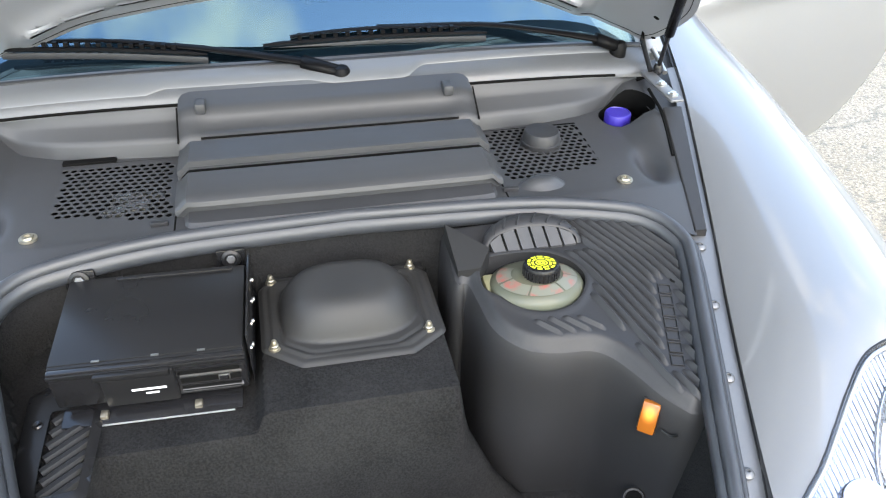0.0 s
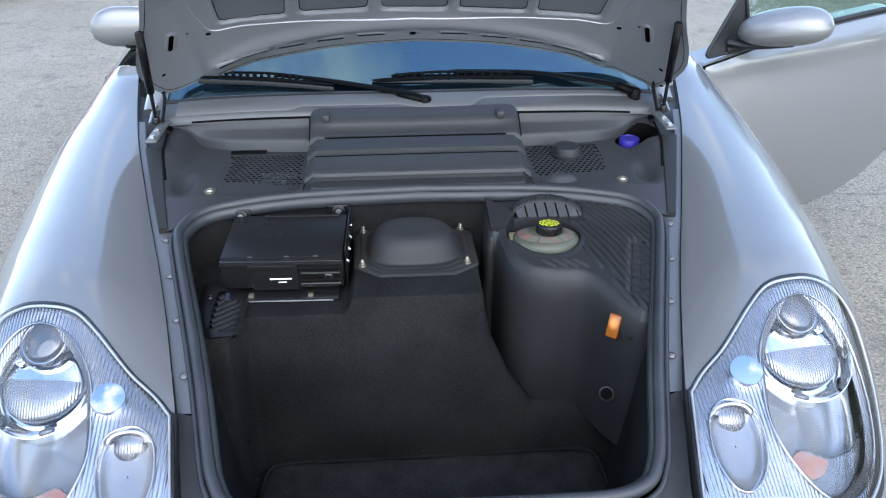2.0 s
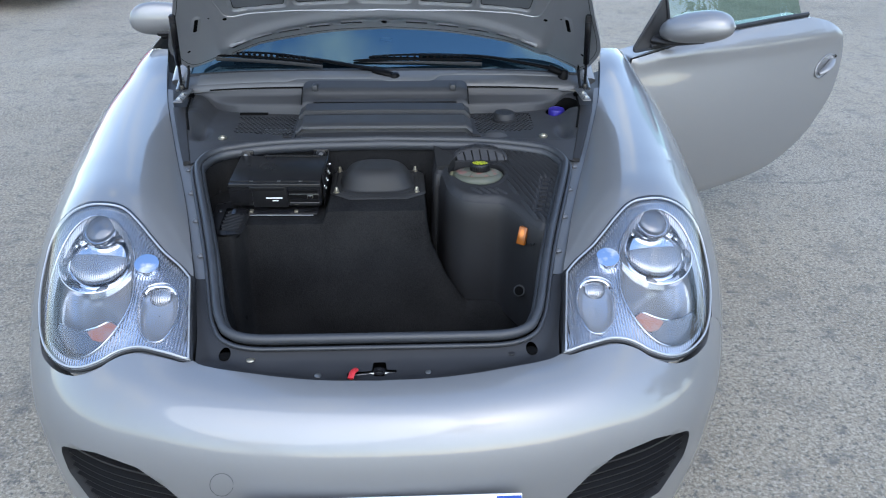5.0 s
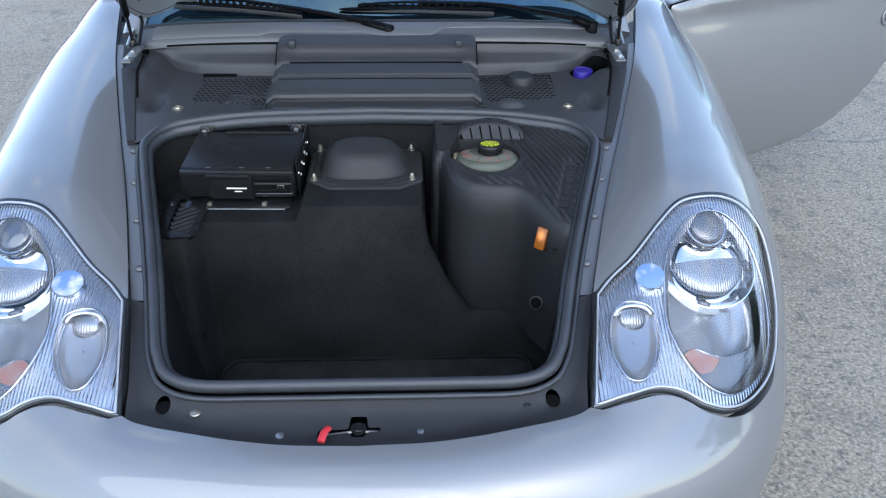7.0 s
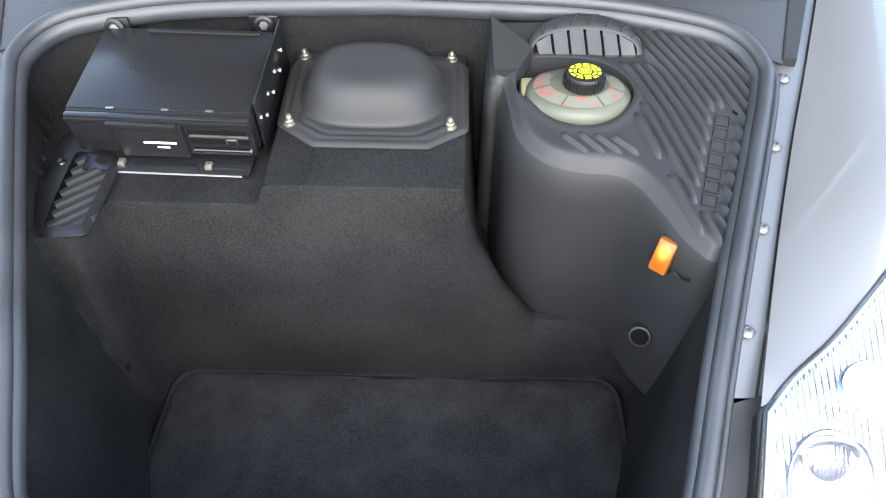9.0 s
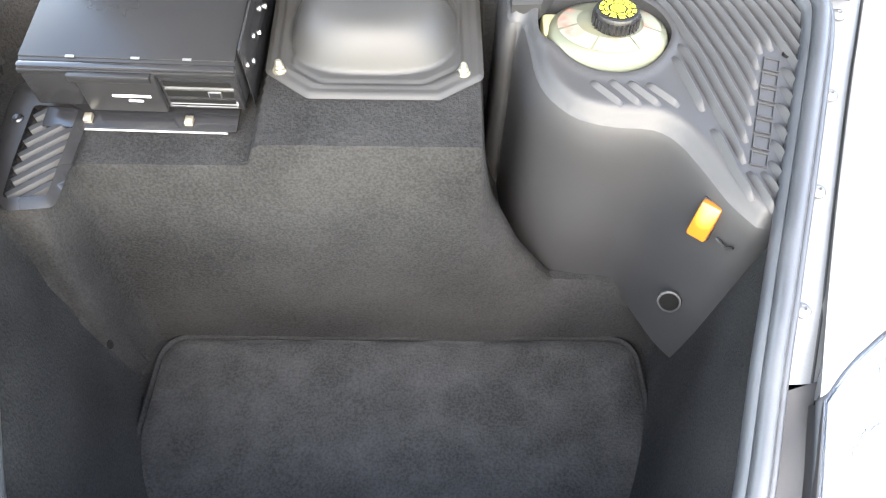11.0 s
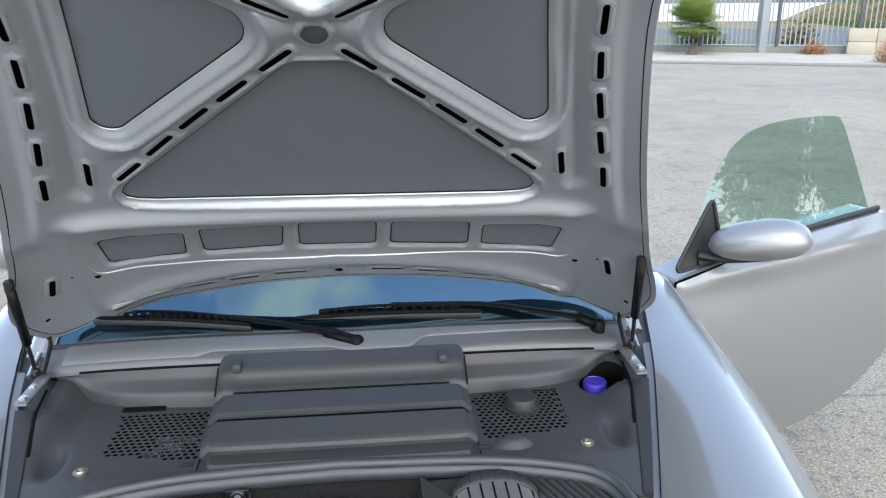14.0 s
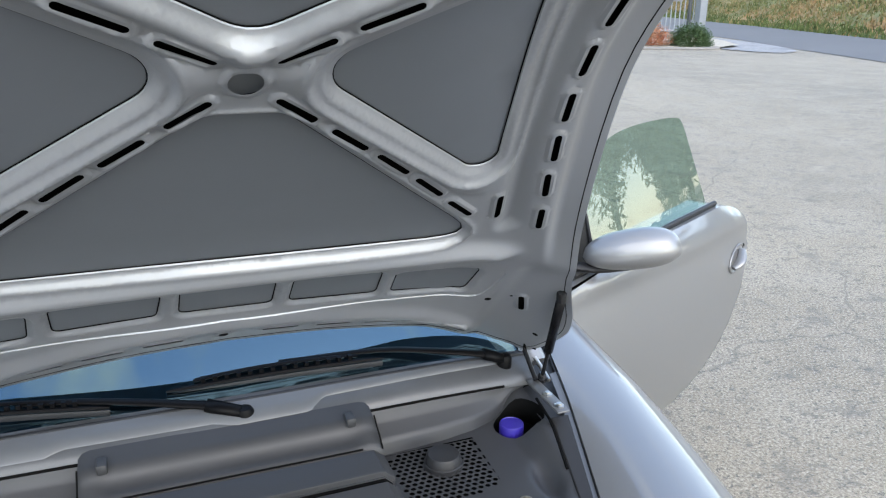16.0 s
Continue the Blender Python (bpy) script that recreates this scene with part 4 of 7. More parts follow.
# brake fluid reservoir
MILKY = material("milky_plastic", (0.056, 0.063, 0.049), 0.34, 0.0, stain=0.5, stain_scale=18, colour2=(0.086, 0.075, 0.043), rough_var=0.05, spec=0.3)
REDPRINT = material("faded_red_print", (0.24, 0.05, 0.04), 0.4, 0.0, grain=0.5, scale=120, stain=1.5, stain_scale=40, colour2=(0.105, 0.108, 0.085))
pot = lathe("brake_fluid_reservoir", [(0.058, -0.06), (0.066, -0.02), (0.067, -0.004), (0.063, 0.004), (0.050, 0.010), (0.030, 0.014), (0.022, 0.016)], MILKY, None, (0.240, 0.776, 0.688), pose(0, 0, 0, -6, 0, 0), n=44, squash=(1.0, 0.84))
tagged(pot, "milky brake fluid reservoir with faded red print", "reservoir")
box("reservoir_neck", (0.169, 0.770, 0.650), (0.194, 0.808, 0.688), material("cream_plastic", (0.20, 0.19, 0.11), 0.4, stain=0.3, stain_scale=40), pot, bevel=0.006)
for a0, a1 in ((-2.95, -2.05), (-2.0, -1.10), (-1.05, -0.25), (-0.2, 0.6), (2.4, 3.25)):
    aa = np.linspace(a0, a1, 8)
    pr = lambda r, dz: [(0.240 + r * math.cos(a), 0.776 + 0.84 * r * math.sin(a), 0.688 + dz - 0.105 * 0.84 * r * math.sin(a) * -1 * -1) for a in aa]
    o, i_ = pr(0.056, 0.0085), pr(0.036, 0.0142)
    mesh("red_print", o + i_, [(j, j + 1, 8 + j + 1, 8 + j) for j in range(7)], REDPRINT, pot)
cap = lathe("filler_cap", [(0.0235, 0.0), (0.0245, 0.002), (0.0245, 0.015), (0.0235, 0.0175), (0.0215, 0.0185), (0.001, 0.0190)], PANEL, pot, (0.2445, 0.772, 0.702), pose(0, 0, 0, -8, 0, 0), "black ribbed filler cap with yellow print", n=48)
for i in range(30):
    q = 2 * math.pi * i / 30
    tube("grip", [(0.2445 + 0.0248 * math.cos(q), 0.772 + 0.0248 * math.sin(q), 0.7035 + 0.0035 * -math.sin(q)), (0.2445 + 0.0248 * math.cos(q), 0.773 + 0.0248 * math.sin(q), 0.7155 + 0.0035 * -math.sin(q))], 0.0011, PANEL, cap, sides=5)
for r0, r1, k in ((0.0016, 0.0048, 1), (0.0062, 0.0082, 1), (0.0105, 0.0140, 7), (0.0155, 0.0195, 11)):
    for i in range(k):
        a0, a1 = (0, 2 * math.pi) if k == 1 else (2 * math.pi * i / k + 0.06, 2 * math.pi * (i + 1) / k - 0.10)
        aa = np.linspace(a0, a1, 24 if k == 1 else 7)
        tp = pose(0.2445, 0.772, 0.702, -8, 0, 0)
        o = [tp @ Vector((r * math.cos(a), r * math.sin(a), 0.0194)) for r in (r1, r0) for a in aa]
        n = len(aa)
        mesh("yellow_mark", o, [(j, j + 1, n + j + 1, n + j) for j in range(n - 1)], YELLOW, cap)

# trunk lamp, drain and wiring in the box side
lamp_turn = pose(0.337, 0.585, 0.609, 72, 0, -38)
lampobj = box("luggage_lamp", (-0.012, -0.023, -0.006), (0.012, 0.023, 0.006), PANEL, car, "small amber courtesy lamp, lit", bevel=0.002, turn=lamp_turn @ pose(0, 0, 0))
glow = bpy.data.materials.new("lit_amber_lens")
glow.use_nodes = True
gn, gl_ = glow.node_tree.nodes, glow.node_tree.links
gb = gn["Principled BSDF"]
gb.inputs["Base Color"].default_value = (0.20, 0.060, 0.008, 1)
gb.inputs["Roughness"].default_value = 0.25
g_tc, g_ds, g_rp = gn.new("ShaderNodeTexCoord"), gn.new("ShaderNodeVectorMath"), gn.new("ShaderNodeMapRange")
g_ds.operation = "DISTANCE"
g_ds.inputs[1].default_value = (0.44, 0.42, 0.68)
g_rp.interpolation_type = "SMOOTHERSTEP"
g_rp.inputs["From Min"].default_value, g_rp.inputs["From Max"].default_value = 0.42, 0.0
g_rp.inputs["To Min"].default_value, g_rp.inputs["To Max"].default_value = 0.010, 0.45
gl_.new(g_tc.outputs["Generated"], g_ds.inputs[0])
gl_.new(g_ds.outputs["Value"], g_rp.inputs["Value"])
gl_.new(g_rp.outputs["Result"], gb.inputs["Emission Strength"])
gb.inputs["Emission Color"].default_value = (1.0, 0.36, 0.065, 1)
lens = box("lamp_lens", (-0.011, -0.022, 0.003), (0.011, 0.022, 0.014), glow, lampobj, "glowing amber lens", bevel=0.003, turn=lamp_turn)
dr = (0.331, 0.567, 0.466)
lathe("drain_recess", [(0.0150, -0.002), (0.0140, 0.0025), (0.0115, 0.0030), (0.0098, -0.002), (0.009, -0.02), (0.001, -0.02)], [PLASTIC], tray, dr, facing((-0.35, -0.85, 0.5)), n=28)
# black disc laid on the recess, the hole's shade as colour
lathe("drain_hole", [(0.0112, 0.0030), (0.010, 0.0036), (0.001, 0.0036)], VOID, tray, dr, facing((-0.35, -0.85, 0.5)), n=20)
tube("lamp_wire", [(0.345, 0.565, 0.600), (0.352, 0.555, 0.598), (0.357, 0.548, 0.606)], 0.0016, PANEL, tray, sides=6)

# compact disc changer on its bracket
cd = thing("cd_changer", "black compact disc changer on a bracket in the well", "changer")
cd_turn = Matrix.Translation((-0.2635, 0.706, 0.672)) @ pose(0, 0, 0, 4, 0, -1.5)
W, D, H_ = 0.112, 0.158, 0.030
body = box("changer_body", (-W, 0.0, -H_), (W, D, H_), PANEL, cd, bevel=0.003, turn=cd_turn)
box("top_cover", (-W + 0.001, 0.004, H_ - 0.001), (W - 0.001, D - 0.006, H_ + 0.0018), PANEL, body, bevel=0.001, turn=cd_turn)
box("rear_hump", (-W + 0.06, D - 0.013, H_), (W - 0.016, D - 0.006, H_ + 0.005), PANEL, body, bevel=0.002, turn=cd_turn)
face = box("front_face", (-W, -0.008, -H_), (W, 0.001, H_), GLOSSBLACK, cd, bevel=0.003, turn=cd_turn)
box("top_lip", (-W, -0.0095, H_ - 0.010), (W, -0.006, H_ - 0.0045), PANEL, face, bevel=0.001, turn=cd_turn)
door = box("sliding_door", (-0.055, -0.014, -H_ - 0.001), (0.030, -0.006, H_ - 0.007), PANEL, cd, "sliding front door with plain white bars", bevel=0.003, turn=cd_turn)
box("door_grip", (-0.060, -0.017, H_ - 0.014), (0.026, -0.010, H_ - 0.004), PANEL, door, bevel=0.002, turn=cd_turn)
for x0, x1, z0, z1 in ((-0.022, 0.018, -0.0065, -0.0035), (-0.007, 0.008, -0.0135, -0.0112)):
    box("white_bar", (x0, -0.0146, z0), (x1, -0.0138, z1), WHITE, door, turn=cd_turn)
# slots are black strips on the face, their shade put into colour
for z0, z1, mat in ((0.006, 0.0125, VOID), (-0.009, 0.001, VOID), (-0.0195, -0.015, VOID)):
    box("slot", (0.034, -0.0088, z0), (W - 0.008, -0.0078, z1), mat, face, turn=cd_turn)
box("slot_edge", (0.034, -0.0100, 0.0015), (W - 0.006, -0.0078, 0.0032), STEEL, face, turn=cd_turn)
box("lower_edge", (0.034, -0.0105, -0.0230), (W - 0.006, -0.0078, -0.0212), CHROME, face, turn=cd_turn)
box("eject_button", (0.078, -0.0105, -0.0085), (0.092, -0.0078, 0.0000), STEEL, face, bevel=0.001, turn=cd_turn)
box("button_face", (0.0795, -0.0112, -0.0075), (0.0905, -0.0100, -0.0012), GLOSSBLACK, face, turn=cd_turn)
for x in (-0.062, 0.005, 0.058):
    box("top_notch", (x, 0.003, H_ + 0.0015), (x + 0.009, 0.006, H_ + 0.0024), STEEL, body, turn=cd_turn)
for i in range(7):
    lathe("side_screw", [(0.0035, 0.0), (0.003, 0.0018), (0.001, 0.0022)], CHROME if i % 3 == 0 else STEEL, body, cd_turn @ Vector((W + 0.0062, 0.018 + i * 0.021, 0.012 - 0.016 * (i % 2))), cd_turn.to_3x3().to_4x4() @ pose(0, 0, 0, 0, 90, 0), n=10)
bracket = box("bracket", (-W + 0.002, -0.028, -H_ - 0.016), (W - 0.010, 0.10, -H_ - 0.012), GLOSSBLACK, cd, "black steel mounting bracket", bevel=0.0012, turn=cd_turn)
box("bracket_edge", (-W + 0.035, -0.0285, -H_ - 0.0165), (W - 0.020, -0.0255, -H_ - 0.0138), LAMPGREY, bracket, turn=cd_turn)
for x in (-0.085 + 0.02, 0.045):
    box("bracket_clip", (x, -0.022, -H_ - 0.013), (x + 0.009, -0.011, -H_ - 0.007), BRASS, bracket, bevel=0.001, turn=cd_turn)
box("bracket_arm", (W + 0.003, 0.01, -H_ - 0.012), (W + 0.006, D + 0.012, H_ + 0.012), GLOSSBLACK, bracket, bevel=0.001, turn=cd_turn)
for x, y, z in ((-0.360, 0.866, 0.712), (-0.167, 0.884, 0.708)):
    box("mount_ear", (x - 0.020, y - 0.002, z - 0.017), (x + 0.020, y + 0.003, z + 0.013), GLOSSBLACK, bracket, bevel=0.0022)
    lathe("mount_washer", [(0.0135, 0.0), (0.013, 0.003), (0.009, 0.0045), (0.008, 0.003)], PANEL, bracket, (x, y - 0.003, z), facing((0, -1, 0.25)), n=20)
    lathe("mount_bolt", [(0.0062, 0.0), (0.0062, 0.004), (0.005, 0.005), (0.003, 0.005)], INNER, bracket, (x, y - 0.003, z), facing((0, -1, 0.25)), n=6)
# slatted corner grille beside the changer
GR = rounded([(-0.414, 0.635), (-0.394, 0.585), (-0.374, 0.569), (-0.328, 0.574), (-0.326, 0.700), (-0.385, 0.765), (-0.420, 0.745)], 0.010, 4)
GO = rounded([(-0.386, 0.632), (-0.382, 0.582), (-0.338, 0.586), (-0.337, 0.706), (-0.388, 0.712)], 0.006, 3)
v, f = sheet(dense(GR, 0.01), [GO], 0.01)
gz = 0.632 - 0.004 * (1 - ease(0, 0.008, -distance(GR, v)))
grille = mesh("corner_grille", np.column_stack([v, gz]), f, PANEL, car, "black plastic corner grille with slanting slats")
# near-black sheet under the slats paints the shade between them
mesh("grille_shade", np.column_stack([GO, np.full(len(GO), 0.612)]), [tuple(range(len(GO)))], VOID, grille)
for k in range(-2, 7):
    a = np.array([-0.395, 0.578 + k * 0.0185])
    pts_ = [a + np.array([t * 0.062, t * 0.052]) for t in np.linspace(0, 1, 20)]
    ok = [p for p in pts_ if inside(GO, [p])[0]]
    if len(ok) > 3:
        tube("slat", [(*p, 0.624) for p in ok], 0.0062, MATT, grille, rz=0.005, sides=6)
lathe("grille_screw", [(0.0065, 0.0), (0.005, 0.002), (0.001, 0.001)], GLOSSBLACK, grille, (-0.399, 0.690, 0.633), n=14)



# ---- scuttle between the well and the windscreen ----
STRIP_X = lambda y: np.interp(y, [0.80, 0.95, 1.10, 1.25], [0.490, 0.530, 0.568, 0.575])
VENT_L = [(-0.425, 1.146), (-0.422, 0.992), (-0.245, 0.957), (-0.250, 1.146)]
VENT_R = [(0.246, 1.146), (0.250, 0.968), (0.330, 0.985), (0.418, 0.994), (0.425, 1.150)]
BLUEWELL = ellipse(0.524, 1.155, 0.049, 0.046, 24)


WALL_FOOT = lambda ax: np.interp(ax, [0.0, 0.24, 0.37, 0.44, 0.48, 0.53, 0.58], [1.148, 1.148, 1.158, 1.172, 1.188, 1.214, 1.235])


def deck(x, y):
    """Height of the plastic scuttle tray."""
    ax = np.abs(x)
    z = np.minimum(0.731 + 0.004 * ease(0.93, 0.90, y), rim_height(y) + 0.003)
    edge_z = rim_height(y) + 0.003
    z = z + np.maximum(edge_z - z, 0) * ease(0.492, 0.545, ax) * ease(0.88, 0.95, y) * (1 - 0.35 * ease(1.08, 1.14, y))
    scoop = ((ax - 0.497 - 0.10 * (y - 0.985)) / 0.020) ** 2 + ((y - 0.985) / 0.045) ** 2
    return z - 0.017 * np.exp(-scoop ** 1.6)


rear_seal = [(p[0], p[1]) for p in grown(RIM, 0.016) if p[1] > 0.80]
rs = sorted(rear_seal, key=lambda p: math.atan2(p[1] - 0.80, p[0]))
cowl_line = [(float(STRIP_X(0.80)), 0.805)] + [p for p in rs if p[1] > 0.805] + [(-float(STRIP_X(0.80)), 0.805), (-0.53, 0.95), (-0.560, 1.10), (-0.568, 1.228), *[(x, float(WALL_FOOT(abs(x))) + 0.004) for x in np.linspace(-0.555, 0.555, 60)], (0.568, 1.228), (0.560, 1.10), (0.53, 0.95)]
v, f = sheet(dense(cowl_line, 0.02), [VENT_L, VENT_R, BLUEWELL], 0.0062)
scuttle = mesh("scuttle_tray", np.column_stack([v, deck(v[:, 0], v[:, 1])]), f, GREYPL, car, "black moulded plastic scuttle tray below the windscreen")
# near-black plate added under both vents, painting the shade in their holes
box("vent_shade", (-0.46, 0.955, 0.690), (0.46, 1.165, 0.700), VOID, scuttle)


def perforated(name, poly, pitch=0.0128, hole=0.0050):
    """A vent with a real round hole in every cell, rows staggered."""
    p = np.array(poly)
    lo, hi = p.min(0), p.max(0)
    verts, faces = [], []
    r = 0
    y = lo[1] + pitch / 2
    while y < hi[1]:
        x = lo[0] + (pitch / 2 if r % 2 else 0.0)
        while x < hi[0]:
            cell = [(x + a * pitch / 2, y + b * pitch * 0.433) for a, b in ((1, 0), (1, 1), (0, 1), (-1, 1), (-1, 0), (-1, -1), (0, -1), (1, -1))]
            whole = inside(p, [(x, y)])[0] and distance(p, [(x, y)])[0] < -0.45 * pitch
            if inside(p, [(x, y)])[0] or distance(p, [(x, y)])[0] < pitch * 0.6:
                k = len(verts)
                z0 = float(deck(np.array([x]), np.array([min(y, 1.148)]))[0]) - 0.0006
                verts += [(a, b, z0) for a, b in cell]
                if whole:
                    ring = [(x + hole * math.cos(i * math.pi / 4), y + hole * math.sin(i * math.pi / 4)) for i in range(8)]
                    verts += [(a, b, z0 - 0.0004) for a, b in ring] + [(a, b, z0 - 0.0016) for a, b in ring]
                    for i in range(8):
                        j = (i + 1) % 8
                        faces += [(k + i, k + j, k + 8 + j, k + 8 + i), (k + 8 + i, k + 8 + j, k + 16 + j, k + 16 + i)]
                else:
                    faces.append(tuple(k + i for i in range(8)))
            x += pitch
        y += pitch * 0.866
        r += 1
    return mesh(name, verts, faces, GREYPL, scuttle, "perforated vent panel", smooth=False)


STRIPGREY = material("strip_plastic", (0.0165, 0.0155, 0.0155), 0.55, 0.0, grain=0.3, scale=1200, stain=0.3, stain_scale=10, spec=0.3)
# rear wall of the tray, rising to the windscreen trim
for sx in (1, -1):
    xx = np.linspace(0.238, 0.572, 40)
    rows_ = []
    for k_ in (0.0, 0.06, 0.16, 0.24, 0.32, 0.60, 0.68, 0.78, 0.92, 1.0):
        foot_y, top_y = WALL_FOOT(xx), np.maximum(1.262 + 0.10 * xx ** 2 - 0.068, WALL_FOOT(xx) + 0.012)
        foot_z = deck(xx, foot_y) - 0.002
        top_z = 0.803 - 0.024 * (xx / 0.6) ** 3
        yk = float(np.interp(k_, [0, 0.06, 0.16, 0.24, 0.32, 0.60, 0.68, 0.78, 0.92, 1.0], [0.0, 0.04, 0.10, 0.17, 0.27, 0.66, 0.76, 0.84, 0.94, 1.0]))
        zk = float(np.interp(k_, [0, 0.06, 0.16, 0.24, 0.32, 0.60, 0.68, 0.78, 0.92, 1.0], [0.0, 0.10, 0.30, 0.40, 0.45, 0.62, 0.69, 0.80, 0.95, 1.0]))
        rows_.append(np.column_stack([sx * xx, foot_y + (top_y - foot_y) * yk, foot_z + (top_z - foot_z) * zk]))
    mesh("rear_wall", np.concatenate(rows_), [(j * 40 + i, j * 40 + i + 1, (j + 1) * 40 + i + 1, (j + 1) * 40 + i) for j in range(9) for i in range(39)], GREYPL, scuttle)
perforated("vent_grille", VENT_L)
perforated("vent_grille", VENT_R)
# black box paints the slot's shade on the tray
box("vent_slot", (-0.425, 1.146, 0.728), (-0.345, 1.158, 0.735), VOID, scuttle)
GLINT = material("foil", (0.5, 0.5, 0.48), 0.3, 0.9, stain=0.4, stain_scale=50)
for i in range(9):
    x, y = -0.33 + 0.02 * math.sin(i * 2.1) + 0.004 * i, 1.05 + 0.022 * math.cos(i * 1.7)
    box("heater_fin", (x - 0.016, y - 0.003, 0.704), (x + 0.016, y + 0.003, 0.712), GLINT, scuttle)
for sx in (1, -1):
    lathe("tray_bolt", [(0.012, -0.002), (0.012, 0.0012), (0.0085, 0.0016), (0.0075, 0.0045), (0.004, 0.0045), (0.0035, 0.002)], BRASS, scuttle, (sx * 0.4335, 0.943, 0.7335), n=20)
    # side strip along the lid gap
    ys = np.linspace(0.812, 1.105, 16)
    w0 = STRIP_X(ys) - 0.004
    w1 = edge_x(ys) - 0.013
    zz = rim_height(ys) + 0.004
    rows_ = [np.stack([sx * q, ys, zz + dz], 1) for q, dz in ((w0, -0.006), (w0 + 0.001, 0.0005), (w0 + 0.003, 0.0015), (w1 - 0.002, 0.0015), (w1, 0.0), (w1 + 0.0005, -0.012))]
    n = len(ys)
    ends = [(0, n, 2 * n, 3 * n, 4 * n, 5 * n), tuple(j * n + n - 1 for j in range(6))]
    mesh("side_strip", np.concatenate(rows_), [(j * n + i, j * n + i + 1, (j + 1) * n + i + 1, (j + 1) * n + i) for j in range(5) for i in range(n - 1)] + ends, STRIPGREY, scuttle, smooth=False)
    ys = np.linspace(0.985, 1.165, 10)
    tube("strip_gap", np.stack([sx * (STRIP_X(ys) - 0.006), ys, rim_height(ys) + 0.0025], 1), 0.003, VOID, scuttle, sides=6)
    # closing wall between tray and wing
    ys = np.linspace(0.80, 1.40, 16)
    a = np.stack([sx * (STRIP_X(np.minimum(ys, 1.25)) - 0.002), ys, deck(STRIP_X(np.minimum(ys, 1.25)) - 0.01, np.minimum(ys, 1.24)) - 0.02], 1)
    b = np.stack([sx * (edge_x(ys) + 0.01), ys, rim_height(ys) - 0.024], 1)
    n = len(ys)
    mesh("gutter", np.concatenate([a, b]), [(i, i + 1, n + i + 1, n + i) for i in range(n - 1)], GREYPL, car, "dark gutter beside the scuttle tray")

# blue washer cap in its well, whose shade is painted as near-black walls
n = len(BLUEWELL)
zt = deck(BLUEWELL[:, 0], BLUEWELL[:, 1])
mesh("filler_well", np.concatenate([np.column_stack([BLUEWELL, zt]), np.column_stack([BLUEWELL * 0.96 + np.array([0.524, 1.155]) * 0.04, zt - 0.05])]), [(i, (i + 1) % n, n + (i + 1) % n, n + i) for i in range(n)] + [tuple(range(2 * n - 1, n - 1, -1))], VOID, scuttle)
washer = lathe("washer_filler_cap", [(0.0225, -0.030), (0.0235, -0.004), (0.0235, 0.006), (0.0225, 0.009), (0.0205, 0.010), (0.0195, 0.0085), (0.001, 0.0088)], BLUE, scuttle, (0.506, 1.150, 0.735), n=40, label="deep blue screw cap")
for i in range(20):
    q = 2 * math.pi * i / 20
    tube("grip", [(0.506 + 0.0237 * math.cos(q), 1.150 + 0.0237 * math.sin(q), 0.7275), (0.506 + 0.0237 * math.cos(q), 1.150 + 0.0237 * math.sin(q), 0.7425)], 0.0013, BLUE, washer, sides=5)
lathe("round_dome", [(0.0345, -0.004), (0.0345, 0.006), (0.0325, 0.0075), (0.030, 0.020), (0.0275, 0.0235), (0.022, 0.0245), (0.001, 0.0245)], PLASTIC, scuttle, (0.343, 1.088, 0.731), label="round black cover over the vent", n=40)
v, f = sheet(ellipse(0.303, 0.957, 0.046, 0.026, 28), [], 0.006)
rr = np.hypot((v[:, 0] - 0.303) / 0.046, (v[:, 1] - 0.957) / 0.026)
mesh("tray_bulge", np.column_stack([v, 0.728 + 0.016 * (1 - ease(0.3, 1.0, rr))]), f, GREYPL, scuttle)
for x in (-0.262, 0.250):
    box("tray_clip", (x - 0.012, 0.944, 0.727), (x + 0.012, 0.952, 0.737), PLASTIC, scuttle, bevel=0.0015)

# ribbed centre cover
PROF = [(0.926, 0.728), (0.936, 0.736), (0.946, 0.7370), (0.963, 0.7385), (0.964, 0.7480), (0.9512, 0.7525), (0.9535, 0.7590), (0.958, 0.7620), (0.966, 0.7640), (0.977, 0.7652), (1.000, 0.7667), (1.024, 0.7682), (1.0255, 0.7675), (1.0262, 0.7450), (1.0395, 0.7450), (1.0400, 0.7662), (1.0415, 0.7666), (1.0420, 0.7752), (1.0435, 0.7762), (1.070, 0.7770), (1.106, 0.7770), (1.114, 0.770)]
xs = np.concatenate([[-0.240], np.linspace(-0.234, 0.234, 40), [0.240]])
verts, faces = [], []
for i, x in enumerate(xs):
    e = abs(x) / 0.237
    drop = 0.014 * ease(0.955, 1.0, e)
    bow = 0.012 * (1 - e ** 2)
    for y, z in PROF:
        flank = 0.020 * ease(0.86, 1.0, e) * ease(0.965, 0.94, y)
        verts.append((x, y - bow * 0.6 + flank * 0.3, z - drop + 0.004 * (1 - e ** 2)))
m = len(PROF)
for i in range(len(xs) - 1):
    faces += [(i * m + j, i * m + j + 1, (i + 1) * m + j + 1, (i + 1) * m + j) for j in range(m - 1)]
sharp(mesh("centre_cover", verts, faces, GREYPL, scuttle, "stepped black cover panel in the middle of the tray"), 26)
# near-black ribbon laid in the cover's groove as painted shade
shade_line = []
for x in xs[1:-1]:
    e = abs(x) / 0.237
    shade_line += [(x, y - 0.0072 * (1 - e ** 2), z - 0.014 * ease(0.955, 1.0, e) + 0.004 * (1 - e ** 2)) for y, z in ((1.0262, 0.7635), (1.0398, 0.7640))]
